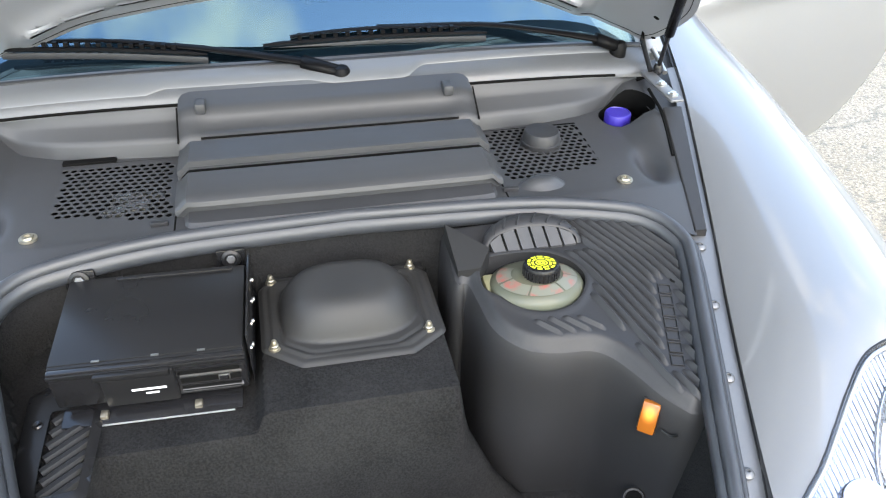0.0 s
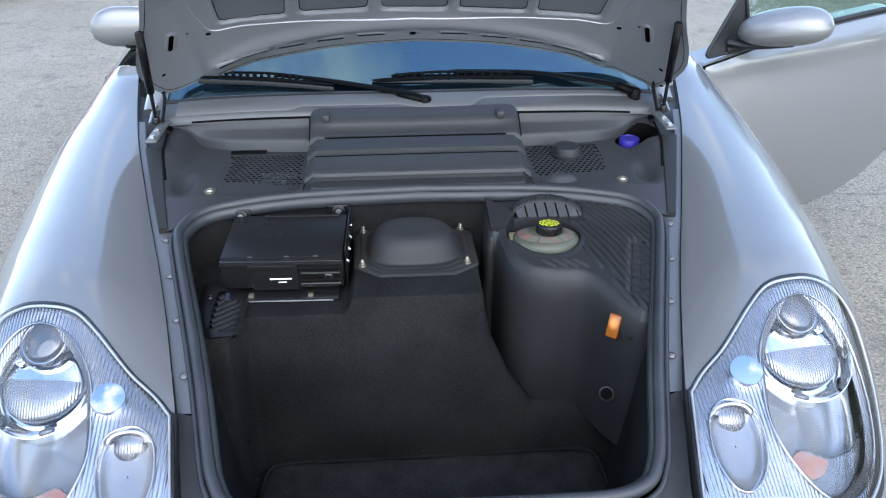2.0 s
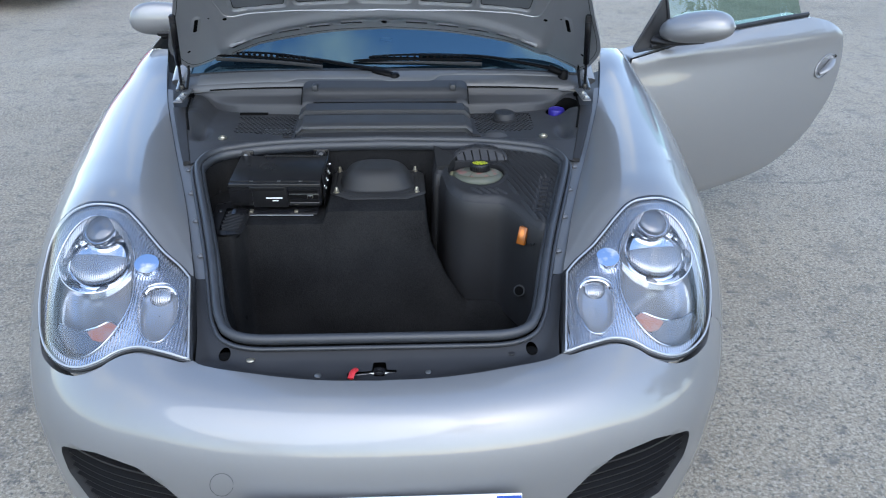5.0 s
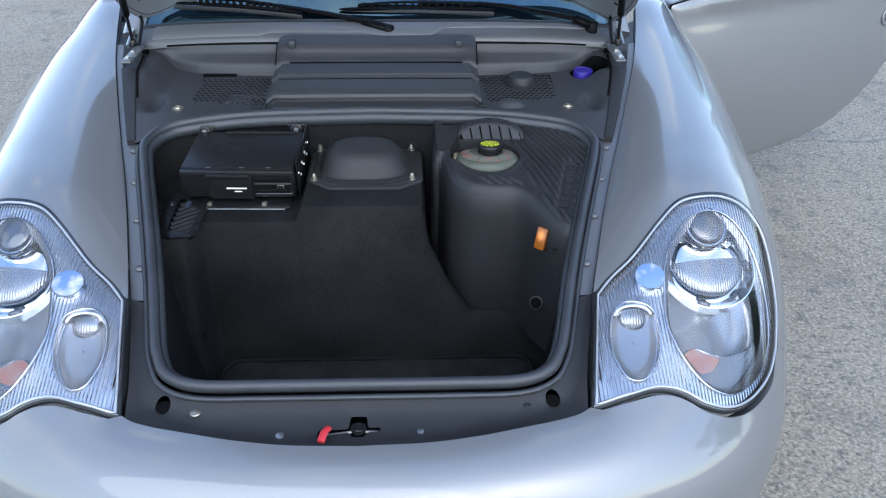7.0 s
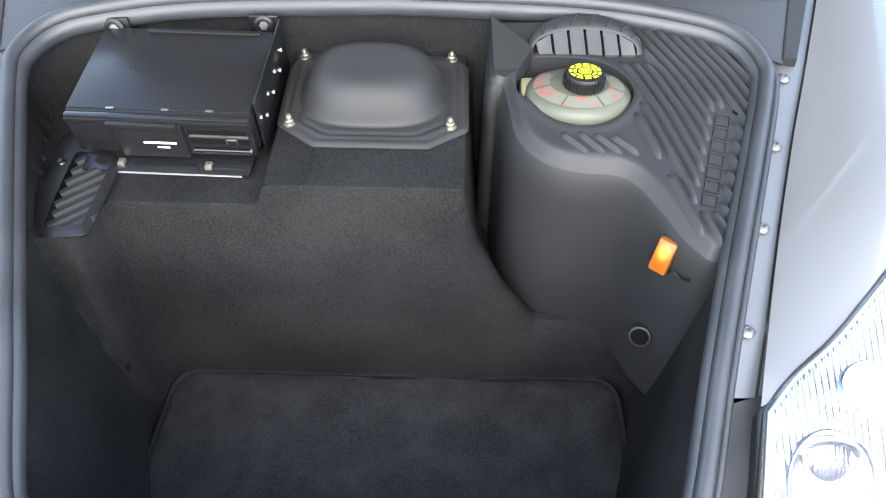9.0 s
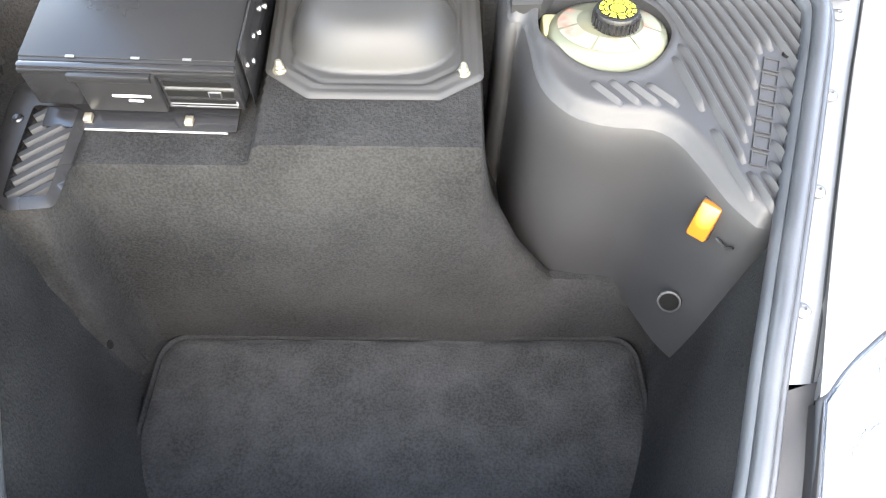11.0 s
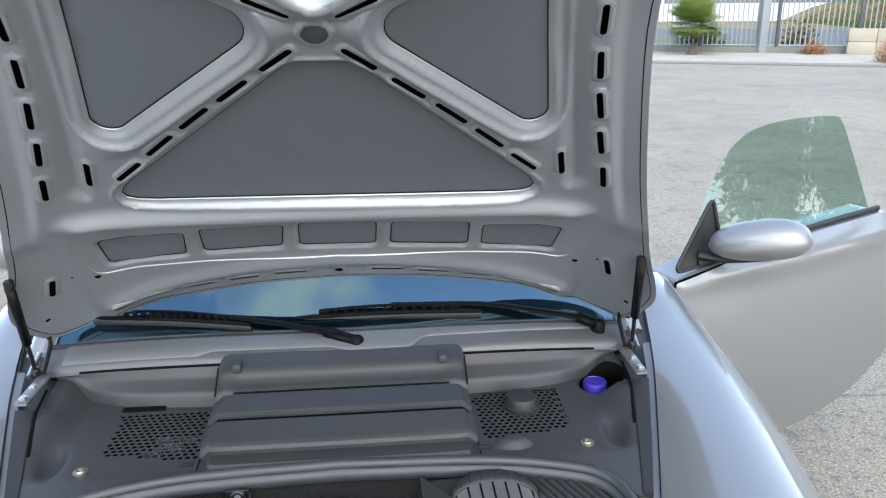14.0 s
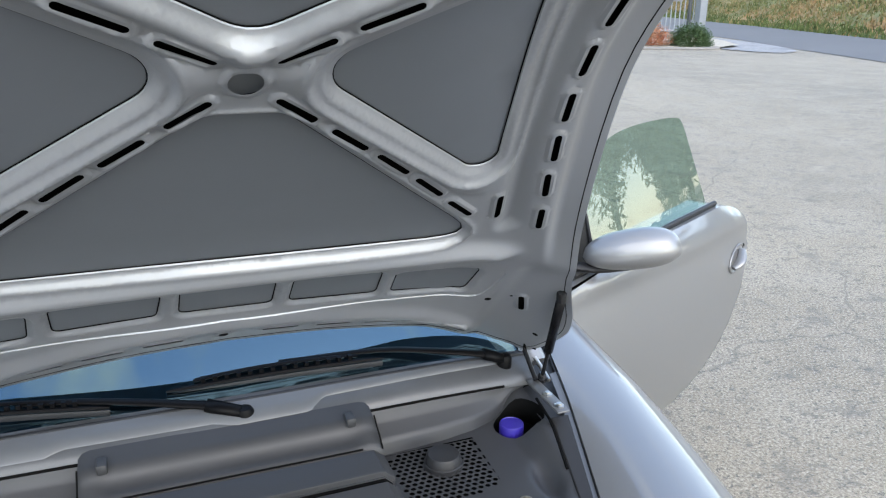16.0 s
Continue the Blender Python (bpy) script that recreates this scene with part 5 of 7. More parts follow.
mesh("groove_shade", shade_line, [(2 * i, 2 * i + 1, 2 * i + 3, 2 * i + 2) for i in range(len(shade_line) // 2 - 1)], VOID, scuttle)
# cross bar with its two tabs
BAR = [(1.112, 0.764), (1.114, 0.776), (1.124, 0.783), (1.140, 0.787), (1.150, 0.796), (1.158, 0.805), (1.172, 0.808), (1.190, 0.812), (1.205, 0.816)]
verts, faces = [], []
for x in xs:
    e = abs(x) / 0.237
    for k, (y, z) in enumerate(BAR):
        dip = -0.010 * np.exp(-((y - 1.137) / 0.010) ** 2) * ease(0.92, 0.80, e)
        verts.append((x, y, z + dip - 0.006 * ease(0.97, 1.0, e)))
m = len(BAR)
for i in range(len(xs) - 1):
    faces += [(i * m + j, i * m + j + 1, (i + 1) * m + j + 1, (i + 1) * m + j) for j in range(m - 1)]
mesh("cross_bar", verts, faces, GREYPL, scuttle)
tube("bar_joint", [(x, 1.1105, 0.7785) for x in np.linspace(-0.205, 0.205, 12)], 0.0017, VOID, scuttle, sides=6)
for x in (-0.205, 0.195):
    box("tab", (x - 0.007, 1.150, 0.799), (x + 0.010, 1.180, 0.817), GREYPL, scuttle, bevel=0.004)
for sx in (1, -1):
    tube("panel_joint", [(sx * 0.2415, 0.930, 0.7295), (sx * 0.2425, 1.02, 0.7300), (sx * 0.2425, 1.112, 0.7300)], 0.0022, VOID, scuttle, sides=6)
    tube("panel_joint", [(sx * 0.2405, 1.112, 0.772), (sx * 0.2405, 1.14, 0.790), (sx * 0.2405, 1.165, 0.807)], 0.0014, VOID, scuttle, sides=6)

# grey trim along the windscreen's foot
def glass_y(x):
    return 1.262 + 0.10 * np.asarray(x, float) ** 2


xs = np.linspace(-0.60, 0.60, 61)
verts, faces = [], []
for x in xs:
    g = float(glass_y(x))
    e = abs(x) / 0.6
    lowz = 0.806 - 0.024 * e ** 3
    for y, z in ((g - 0.072, lowz - 0.010), (g - 0.070, lowz + 0.004), (g - 0.054, lowz + 0.012), (g - 0.044, lowz + 0.016), (g - 0.010, lowz + 0.026), (g + 0.012, lowz + 0.030)):
        verts.append((x, y, z))
for i in range(len(xs) - 1):
    faces += [(i * 6 + j, i * 6 + j + 1, (i + 1) * 6 + j + 1, (i + 1) * 6 + j) for j in range(5)]
TRIM = material("grey_trim", (0.046, 0.048, 0.052), 0.36, 0.0, grain=0.3, scale=900, bump=0.0001, stain=0.3, stain_scale=7, rough_var=0.06, colour2=(0.085, 0.088, 0.092))
# lit copy of the trim grey: the upward facet's brightness is in the colour
LITTRIM = material("lit_grey_trim", (0.078, 0.082, 0.089), 0.38, 0.0, grain=0.2, scale=900, stain=0.3, stain_scale=7, rough_var=0.06, colour2=(0.085, 0.089, 0.094))
trim = mesh("windscreen_trim", verts, faces, TRIM, car, "grey plastic trim along the windscreen foot")

reach = lambda x: float(np.interp(x, [-0.60, -0.290, -0.262, -0.030, 0.010, 0.135, 0.165, 0.60], [0.060, 0.060, 0.050, 0.050, 0.060, 0.060, 0.034, 0.026]))
tx = np.linspace(-0.56, 0.56, 113)
rows_ = []
for k_, dz in ((-0.02, -0.002), (0.0, 0.0022), (0.5, 0.0025), (1.0, 0.0025)):
    row = []
    for x in tx:
        g, e = float(glass_y(x)), abs(x) / 0.6
        lowz = 0.806 - 0.024 * e ** 3
        y = g - reach(x) + (reach(x) - 0.004) * k_
        row.append((x, y, float(np.interp(y - g, [-0.072, -0.070, -0.054, -0.044, -0.010, 0.012], [lowz - 0.010, lowz + 0.004, lowz + 0.012, lowz + 0.016, lowz + 0.026, lowz + 0.030])) + dz))
    rows_ += row
n = len(tx)
mesh("trim_panel", rows_, [(j * n + i, j * n + i + 1, (j + 1) * n + i + 1, (j + 1) * n + i) for j in range(3) for i in range(n - 1)], LITTRIM, trim, "stepped upper panel of the trim, its brighter light put into pale grey")
tube("trim_gap", [(x, float(glass_y(x)) - 0.0735, 0.801 - 0.024 * (abs(x) / 0.6) ** 3) for x in np.linspace(-0.52, 0.52, 41)], 0.0024, VOID, trim, sides=6)


# windscreen
def glass(x, s):
    """A point on the screen: x across, s from foot (0) to roof (1)."""
    k = 0.60 - 0.10 * s
    return np.array([x * k / 0.60, glass_y(x) + 0.66 * s + 0.10 * x * x * s - 0.02 * math.sin(s * math.pi), 0.829 - 0.022 * (abs(x) / 0.6) ** 3 + 0.435 * s + 0.03 * math.sin(s * math.pi)])


gx, gs = np.linspace(-0.60, 0.60, 33), np.linspace(-0.03, 1, 21)
verts = [glass(x, s) for s in gs for x in gx]
n = len(gx)
faces = [(j * n + i, j * n + i + 1, (j + 1) * n + i + 1, (j + 1) * n + i) for j in range(len(gs) - 1) for i in range(n - 1)]
screen = mesh("windscreen", verts, faces, WINDSCREEN, car, "blue-tinted windscreen, the sky's blue also put into its reflection colour")
dash = material("dark_interior", (0.02, 0.021, 0.023), 0.7, stain=0.3)
mesh("dashboard", [glass(x, s) + np.array([0, 0.03 + 0.2 * s, -0.06 - 0.30 * s]) for s in (0, 0.35, 0.7) for x in gx], [(j * n + i, j * n + i + 1, (j + 1) * n + i + 1, (j + 1) * n + i) for j in range(2) for i in range(n - 1)], dash, car)
box("screen_sensor", (-0.020, 1.385, 0.888), (0.020, 1.405, 0.898), CHROME, screen, bevel=0.004)
tube("screen_foot_rubber", [glass(x, -0.005) + np.array([0, -0.004, 0.004]) for x in gx], 0.006, RUBBER, car, sides=8)


WIPERBLACK = material("wiper_black", (0.0035, 0.0035, 0.004), 0.38, 0.0, grain=0.2, scale=900, stain=0.3, stain_scale=30, spec=0.07)


def wiper(pivot, joint, arm, tip_a, tip_b):
    """One wiper: arm from its pivot, blade from end to end."""
    w = mesh("wiper", *tube_data([pivot, joint], 0.015, 0.011, 10), WIPERBLACK, car, "black windscreen wiper")
    lathe("pivot_cap", [(0.016, -0.02), (0.016, 0.004), (0.012, 0.010), (0.004, 0.012)], WIPERBLACK, w, pivot, n=20)
    armp = smooth_path([joint, *arm], 6)
    tube("arm", armp, 0.0118, WIPERBLACK, w, rz=0.006, taper=np.linspace(1.0, 0.55, len(armp)))
    a, b = np.array(tip_a), np.array(tip_b)
    bow = [a + (b - a) * t + np.array([0, 0, 0.004 * math.sin(t * math.pi)]) for t in np.linspace(0, 1, 15)]
    tube("rubber_blade", [p + np.array([0, 0.002, -0.006]) for p in bow], 0.0036, RUBBER, w, rz=0.006, sides=6)
    tube("blade_spine", [p + np.array([0, -0.002, 0.006]) for p in bow], 0.0056, WIPERBLACK, w, rz=0.004, sides=6, taper=[0.5] + [1] * 13 + [0.5])
    top = [a + (b - a) * t + np.array([0, 0.010, 0.017 * math.sin(t * math.pi) ** 0.6 + 0.004]) for t in np.linspace(0.12, 0.88, 13)]
    tube("blade_bow", top, 0.0052, WIPERBLACK, w, rz=0.003, sides=6)
    for t in np.linspace(0.16, 0.84, 14):
        p = a + (b - a) * t
        box("blade_link", p + np.array([-0.0035, -0.001, 0.004]), p + np.array([0.0035, 0.010, 0.020]), WIPERBLACK, w)
    return w


wiper((0.026, 1.226, 0.822), (-0.036, 1.247, 0.838), [(-0.13, 1.268, 0.850), (-0.235, 1.288, 0.862), (-0.33, 1.300, 0.868)], (-0.512, 1.304, 0.862), (-0.190, 1.272, 0.846))
wiper((0.540, 1.262, 0.820), (0.495, 1.264, 0.838), [(0.40, 1.282, 0.852), (0.286, 1.300, 0.864), (0.10, 1.303, 0.870)], (-0.098, 1.286, 0.850), (0.292, 1.282, 0.850))



# ---- front lid, held open by two gas struts ----
C0 = 0.008                                           # the lid stands this far off the middle
HO, HD, HN = np.array([0, 1.205, 0.988]), np.array([0, -0.70711, 0.70711]), np.array([0, 0.70711, 0.70711])


def lid(x, t, off=0.0):
    """A point on the open lid: x across, t up from the rear edge, off outwards."""
    x, t, off = np.asarray(x, float), np.asarray(t, float), np.asarray(off, float)
    bend = -0.52 * np.maximum(np.abs(x) - 0.36, 0) ** 1.5 * ease(0.75, 0.25, t) - 0.25 * np.maximum(np.abs(x) - (0.47 - 0.16 * t), 0) ** 1.4 - 0.30 * np.maximum(t - 0.60, 0) ** 2
    n = (off + bend)
    return HO + np.stack([x, 0 * x, 0 * x], -1) + t[..., None] * HD + n[..., None] * HN


half = [(C0, -0.038), (0.18, -0.056), (0.349, -0.104), (0.47, -0.150), (0.555, -0.170), (0.600, -0.150), (0.622, -0.05), (0.612, 0.02), (0.574, 0.12), (0.528, 0.27), (0.490, 0.41), (0.436, 0.635), (0.418, 0.77), (0.404, 0.92), (0.385, 1.02), (0.32, 1.080), (0.15, 1.098), (C0, 1.102)]
hh = smooth_path(half, 4)
C = 0.008
LID = np.concatenate([hh, (hh * [-1, 1] + [2 * C, 0])[-2:0:-1]])
flipx = lambda poly: [(2 * C - x, y) for x, y in poly][::-1]
tri_r = fillet([(0.066, 0.649), (0.340, 0.4110), (0.2690, 0.7910)], (0.042, 0.024, 0.026))
POCKETS = [rounded(p, r, 6) if r else np.array(p) for p, r in (
    ([(-0.360, 0.262), (0.374, 0.252), (0.050, 0.583), (-0.030, 0.583)], 0.034),
    (tri_r, 0), (flipx(tri_r), 0),
    ([(0.012, 0.700), (0.188, 0.822), (0.165, 0.985), (-0.140, 0.985), (-0.165, 0.822)], 0.045),
    ([(-0.412, 0.136), (-0.414, 0.055), (-0.274, 0.071), (-0.263, 0.149)], 0.012),
    ([(-0.235, 0.156), (-0.240, 0.078), (-0.098, 0.090), (-0.088, 0.164)], 0.012),
    ([(-0.062, 0.168), (-0.066, 0.090), (0.073, 0.086), (0.075, 0.166)], 0.012),
    ([(0.102, 0.163), (0.100, 0.085), (0.246, 0.072), (0.243, 0.152)], 0.012),
    ([(0.269, 0.142), (0.272, 0.068), (0.410, 0.052), (0.416, 0.132)], 0.012))]
CHANNELS = [rounded(p, 0.02, 5) for p in ([(0.395, 0.275), (0.420, 0.300), (0.385, 0.44), (0.345, 0.62), (0.328, 0.79), (0.290, 0.80), (0.315, 0.62), (0.360, 0.44)],)]
CHANNELS.append(np.array([(2 * C - x, y) for x, y in CHANNELS[0]][::-1]))
slots = [((0.042, 0.615), (0.079, 0.583), 0.0085), ((0.105, 0.559), (0.144, 0.523), 0.0085), ((0.166, 0.504), (0.206, 0.465), 0.0085), ((0.227, 0.444), (0.267, 0.403), 0.0085), ((0.289, 0.378), (0.328, 0.339), 0.0085),
         ((0.038, 0.677), (0.082, 0.704), 0.0075), ((0.106, 0.722), (0.152, 0.752), 0.0075), ((0.175, 0.770), (0.227, 0.799), 0.0075), ((0.364, 0.377), (0.376, 0.326), 0.0095),
         ((0.352, 0.771), (0.355, 0.725), 0.0090), ((0.358, 0.687), (0.365, 0.643), 0.0090), ((0.372, 0.603), (0.382, 0.558), 0.0090), ((0.390, 0.521), (0.403, 0.474), 0.0090), ((0.411, 0.435), (0.424, 0.390), 0.0090), ((0.436, 0.348), (0.447, 0.304), 0.0090)]
slots += [((2 * C - a[0], a[1]), (2 * C - b[0], b[1]), w) for a, b, w in slots]
rim = [((0.066, 0.0), (0.120, -0.004), 0.007), ((0.158, -0.014), (0.212, -0.023), 0.0065), ((0.247, -0.034), (0.302, -0.046), 0.0065), ((0.330, -0.056), (0.385, -0.072), 0.008), ((0.405, -0.080), (0.445, -0.094), 0.006)]
slots += rim + [((-a[0], a[1]), (-b[0], b[1]), w) for a, b, w in rim]
slots += [((sx * 0.516, 0.044), (sx * 0.530, 0.002), 0.010) for sx in (1, -1)]
HOLES = [bar(a, b, w) for a, b, w in slots] + [ellipse(C, 0.645, 0.0168, 0.0168, 24), ellipse(0.252, 0.827, 0.0125, 0.0125, 20), ellipse(-0.232, 0.829, 0.0135, 0.0135, 20), ellipse(0.0, 0.002, 0.008, 0.008, 12), ellipse(0.385, 0.850, 0.016, 0.016, 16), ellipse(-0.385, 0.850, 0.016, 0.016, 16)]


LIP = 0.0013
LID_DRILL = [(0.576, -0.082, 0.0045), (0.594, -0.14, 0.004), (0.451, 0.028, 0.006), (0.493, 0.038, 0.0028)]
FRAME = rounded([(-0.462, 0.150), (-0.440, 0.030), (-0.25, 0.050), (0.0, 0.062), (0.25, 0.050), (0.440, 0.030), (0.462, 0.150), (0.25, 0.174), (0.0, 0.188), (-0.25, 0.174)], 0.03, 5)


def relief(q):
    """Pressed relief of the lid's inner panel, towards the eye positive."""
    h = np.zeros(len(q))
    pocket = np.full(len(q), 1e9)
    for p in POCKETS:
        pocket = np.minimum(pocket, distance(p, q))
    far = [distance(p, q) for p in POCKETS]
    for i, d in enumerate(far):
        lip, deep = (0.0018, 0.0078) if i < 4 else (0.0018, 0.0060)
        h -= lip * np.clip((LIP - d) / LIP, 0, 1)               # crisp step at the pocket's edge
        if i in (1, 2):
            h -= deep * (0.30 * ease(0.012, 0.003, d) + 0.70 * ease(0.027, 0.017, d))
            h += 0.0030 * np.exp(-((d - 0.0285) / 0.0042) ** 2)   # bead round the pocket
        elif i == 0:
            h -= deep * ease(0.0125, 0.0035, d)
            h += 0.0026 * np.exp(-((d - 0.0145) / 0.0030) ** 2)       # bead round the pocket
        elif i == 3:
            h -= deep * ease(0.024, 0.004, d)
        else:
            h -= deep * ease(0.010, 0.003, d)
    for a, b in ((0, 1), (0, 2), (1, 3), (2, 3)):               # rounded ridge along each arm of the cross
        both = far[a] + far[b]
        s = np.clip(far[a] / np.maximum(both, 1e-6), 0, 1)
        k0 = 0.42 if a == 0 else 0.56
        h += 0.0075 * ease(k0, k0 + 0.22, s) * ease(1.0, 0.80, s) * ease(0.150, 0.105, both)
    h -= 0.0018 * np.clip((LIP - distance(FRAME, q)) / LIP, 0, 1)
    for p in CHANNELS:
        h -= 0.012 * ease(0.012, -0.016, distance(p, q))
    x, t = q[:, 0], q[:, 1]
    arc = t + 0.25 * np.abs(x) ** 2.0
    h += 0.020 * np.exp(-((t - 0.222 + 0.05 * x * x) / 0.0195) ** 2) * ease(0.47, 0.40, np.abs(x))
    h += 0.012 * np.exp(-((arc - 0.040 + 0.42 * x * x) / 0.022) ** 2) * ease(0.50, 0.44, np.abs(x))
    h -= 0.010 * ease(0.46, 0.50, np.abs(x)) * ease(0.20, 0.14, t) * ease(0.60, 0.56, np.abs(x))
    edge_d = -distance(LID, q)
    h -= 0.012 * ease(0.055, 0.035, edge_d) * ease(0.15, 0.3, t)
    for hole in HOLES:
        d = distance(hole, q)
        h += 0.0032 * np.clip((0.0085 - d) / 0.0045, 0, 1)
    return h


def away(loop, d):
    """A closed loop moved outwards whichever way it runs."""
    x, y = np.array(loop).T
    area = (x * np.roll(y, -1) - y * np.roll(x, -1)).sum()
    return grown(loop, d if area > 0 else -d)


CUTS = [dense(p, 0.007) for p in POCKETS]
loops = [away(p, d) for i, p in enumerate(CUTS) for d in ((LIP, 0.0040, 0.0085, 0.0115, 0.0145, 0.0175) if i == 0 else (LIP, 0.005, 0.011, 0.017, 0.024, 0.0285, 0.033) if i < 3 else (LIP, 0.006, 0.014, 0.024) if i == 3 else (LIP, 0.0067, 0.0105))]
loops += [dense(FRAME, 0.01), away(dense(FRAME, 0.01), LIP)]
loops += [away(p, d) for p in HOLES for d in (0.004, 0.0085)]
v, f = sheet(dense(LID, 0.012), HOLES + CUTS, 0.0052, lines=loops)
h = relief(v)
lid_part = mesh("front_lid", lid(v[:, 0], v[:, 1], -h), f, SATIN, car, "open front lid, grey pressed-steel underside with cross ribs")
fold = np.zeros(len(v), bool)
for p in POCKETS + [FRAME]:
    d = distance(p, v)
    fold |= (np.abs(d) < 0.0005) | (np.abs(d - LIP) < 0.0005)
for e in lid_part.data.edges:
    e.use_edge_sharp = bool(fold[e.vertices[0]] and fold[e.vertices[1]])
v2, f2 = sheet(dense(LID, 0.03), [], 0.03)
mesh("lid_skin", lid(v2[:, 0], v2[:, 1], np.full(len(v2), 0.030)), f2[:, ::-1], PAINT, lid_part, "silver painted outer skin")
L2 = dense(LID, 0.012)
a, b = lid(L2[:, 0], L2[:, 1], -relief(L2)), lid(L2[:, 0], L2[:, 1], np.full(len(L2), 0.030))
n = len(L2)
mesh("lid_hem", np.concatenate([a, b]), [(i, (i + 1) % n, n + (i + 1) % n, n + i) for i in range(n)], PAINT, lid_part)
# near-black sheet within the lid paints the shade seen through its slots
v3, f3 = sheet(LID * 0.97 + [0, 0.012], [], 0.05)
mesh("lid_cavity_shade", lid(v3[:, 0], v3[:, 1], np.full(len(v3), 0.024)), f3, VOID, lid_part)
hem = grown(LID, -0.010) if inside(LID, grown(LID, -0.010))[10] else grown(LID, 0.010)
tube("hem_seam", lid(hem[:, 0], hem[:, 1], -relief(hem)), 0.0008, VOID, lid_part, closed=True, sides=6)

# the outer skin's grey inside, seen through the openings of the pressed frame;
# its duller reflection is also put into the darker grey
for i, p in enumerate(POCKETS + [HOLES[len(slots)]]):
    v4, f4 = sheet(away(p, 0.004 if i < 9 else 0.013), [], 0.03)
    mesh("shaded_lining", lid(v4[:, 0], v4[:, 1], np.full(len(v4), 0.0114 if i < 4 else 0.0092 if i < 9 else 0.0075)), f4, LINING, lid_part)

# small drilled holes in the lower corners: flat black discs paint their shade
for sx in (1, -1):
    for x, t, r in LID_DRILL:
        q = ellipse(C + sx * x, t, r, r, 12)
        mesh("drilled_hole", lid(q[:, 0], q[:, 1], -relief(q) - 0.0006), [tuple(range(12))], VOID, lid_part)

# shadow line where the frame meets the outer skin, added as a black tube
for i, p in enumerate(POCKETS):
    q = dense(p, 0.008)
    tube("pocket_gap_shade", lid(q[:, 0], q[:, 1], np.full(len(q), 0.0100 if i < 4 else 0.0082)), 0.0010 if i < 4 else 0.0009, VOID, lid_part, closed=True, sides=6)

# paper data sheet stuck under the lid; its codes are plain bars
PAPER = material("yellowed_paper", (0.62, 0.60, 0.53), 0.7, stain=0.3, stain_scale=20, grain=0.2, scale=200, bump=0.0003)
INK = material("ink", (0.10, 0.10, 0.11), 0.8)
px, pt = np.meshgrid(np.linspace(-0.023, 0.064, 18), np.linspace(0.748, 0.838, 14))
ragged = np.where(pt < 0.750, 0.0018 * np.sin(px * 700) + 0.001 * np.sin(px * 1900), 0)
pv = lid(px.ravel(), (pt + ragged).ravel(), np.full(px.size, 0.0104) + 0.0004 * np.sin(px.ravel() * 160))
sheet_ob = mesh("data_sheet", pv, [(j * 18 + i, j * 18 + i + 1, (j + 1) * 18 + i + 1, (j + 1) * 18 + i) for j in range(13) for i in range(17)], PAPER, None)
tagged(sheet_ob, "yellowed paper data sheet stuck under the lid", "sheet")


def ink(x0, x1, t0, t1):
    g = [(x0, t0), (x1, t0), (x1, t1), (x0, t1)]
    mesh("printed_bar", lid(np.array([p[0] for p in g]), np.array([p[1] for p in g]), np.full(4, 0.0096)), [(0, 1, 2, 3)], INK, sheet_ob)


rng = random.Random(4)
for t in (0.834, 0.8315, 0.8235, 0.808, 0.8055, 0.800, 0.7975, 0.792):
    ink(-0.020, -0.020 + rng.uniform(0.012, 0.022), t, t + 0.0012)
for x0, x1, t, hgt in ((0.008, 0.020, 0.8235, 0.003), (0.022, 0.060, 0.8235, 0.0042), (0.012, 0.030, 0.804, 0.002), (0.034, 0.052, 0.804, 0.002)):
    x = x0
    while x < x1:
        w = rng.uniform(0.0018, 0.0032)
        ink(x, min(x + w, x1), t, t + hgt)
        x += w + 0.0012
for r in range(4):
    x = 0.012
    while x < 0.055 - 0.012 * (r > 1):
        w = rng.uniform(0.0025, 0.0045)
        ink(x, x + w, 0.7925 - r * 0.0032, 0.7925 - r * 0.0032 + 0.0016)
        x += w + 0.0022
text = bpy.data.curves.new("paint_code", "FONT")
text.body, text.size = "L92U  EX", 0.0075
code = new("paint_code", text)
m3 = Matrix(((1, 0, 0), (0, -0.70711, -0.70711), (0, 0.70711, -0.70711))).to_4x4()
code.matrix_world = Matrix.Translation(Vector(lid(0.012, 0.7965, 0.0071))) @ m3
text.materials.append(INK)
code.parent = sheet_ob
text = bpy.data.curves.new("type_code", "FONT")
text.body, text.size = "996 430", 0.0068
kind_code = new("type_code", text)
kind_code.matrix_world = Matrix.Translation(Vector(lid(0.014, 0.8160, 0.0071))) @ m3
text.materials.append(INK)
kind_code.parent = sheet_ob

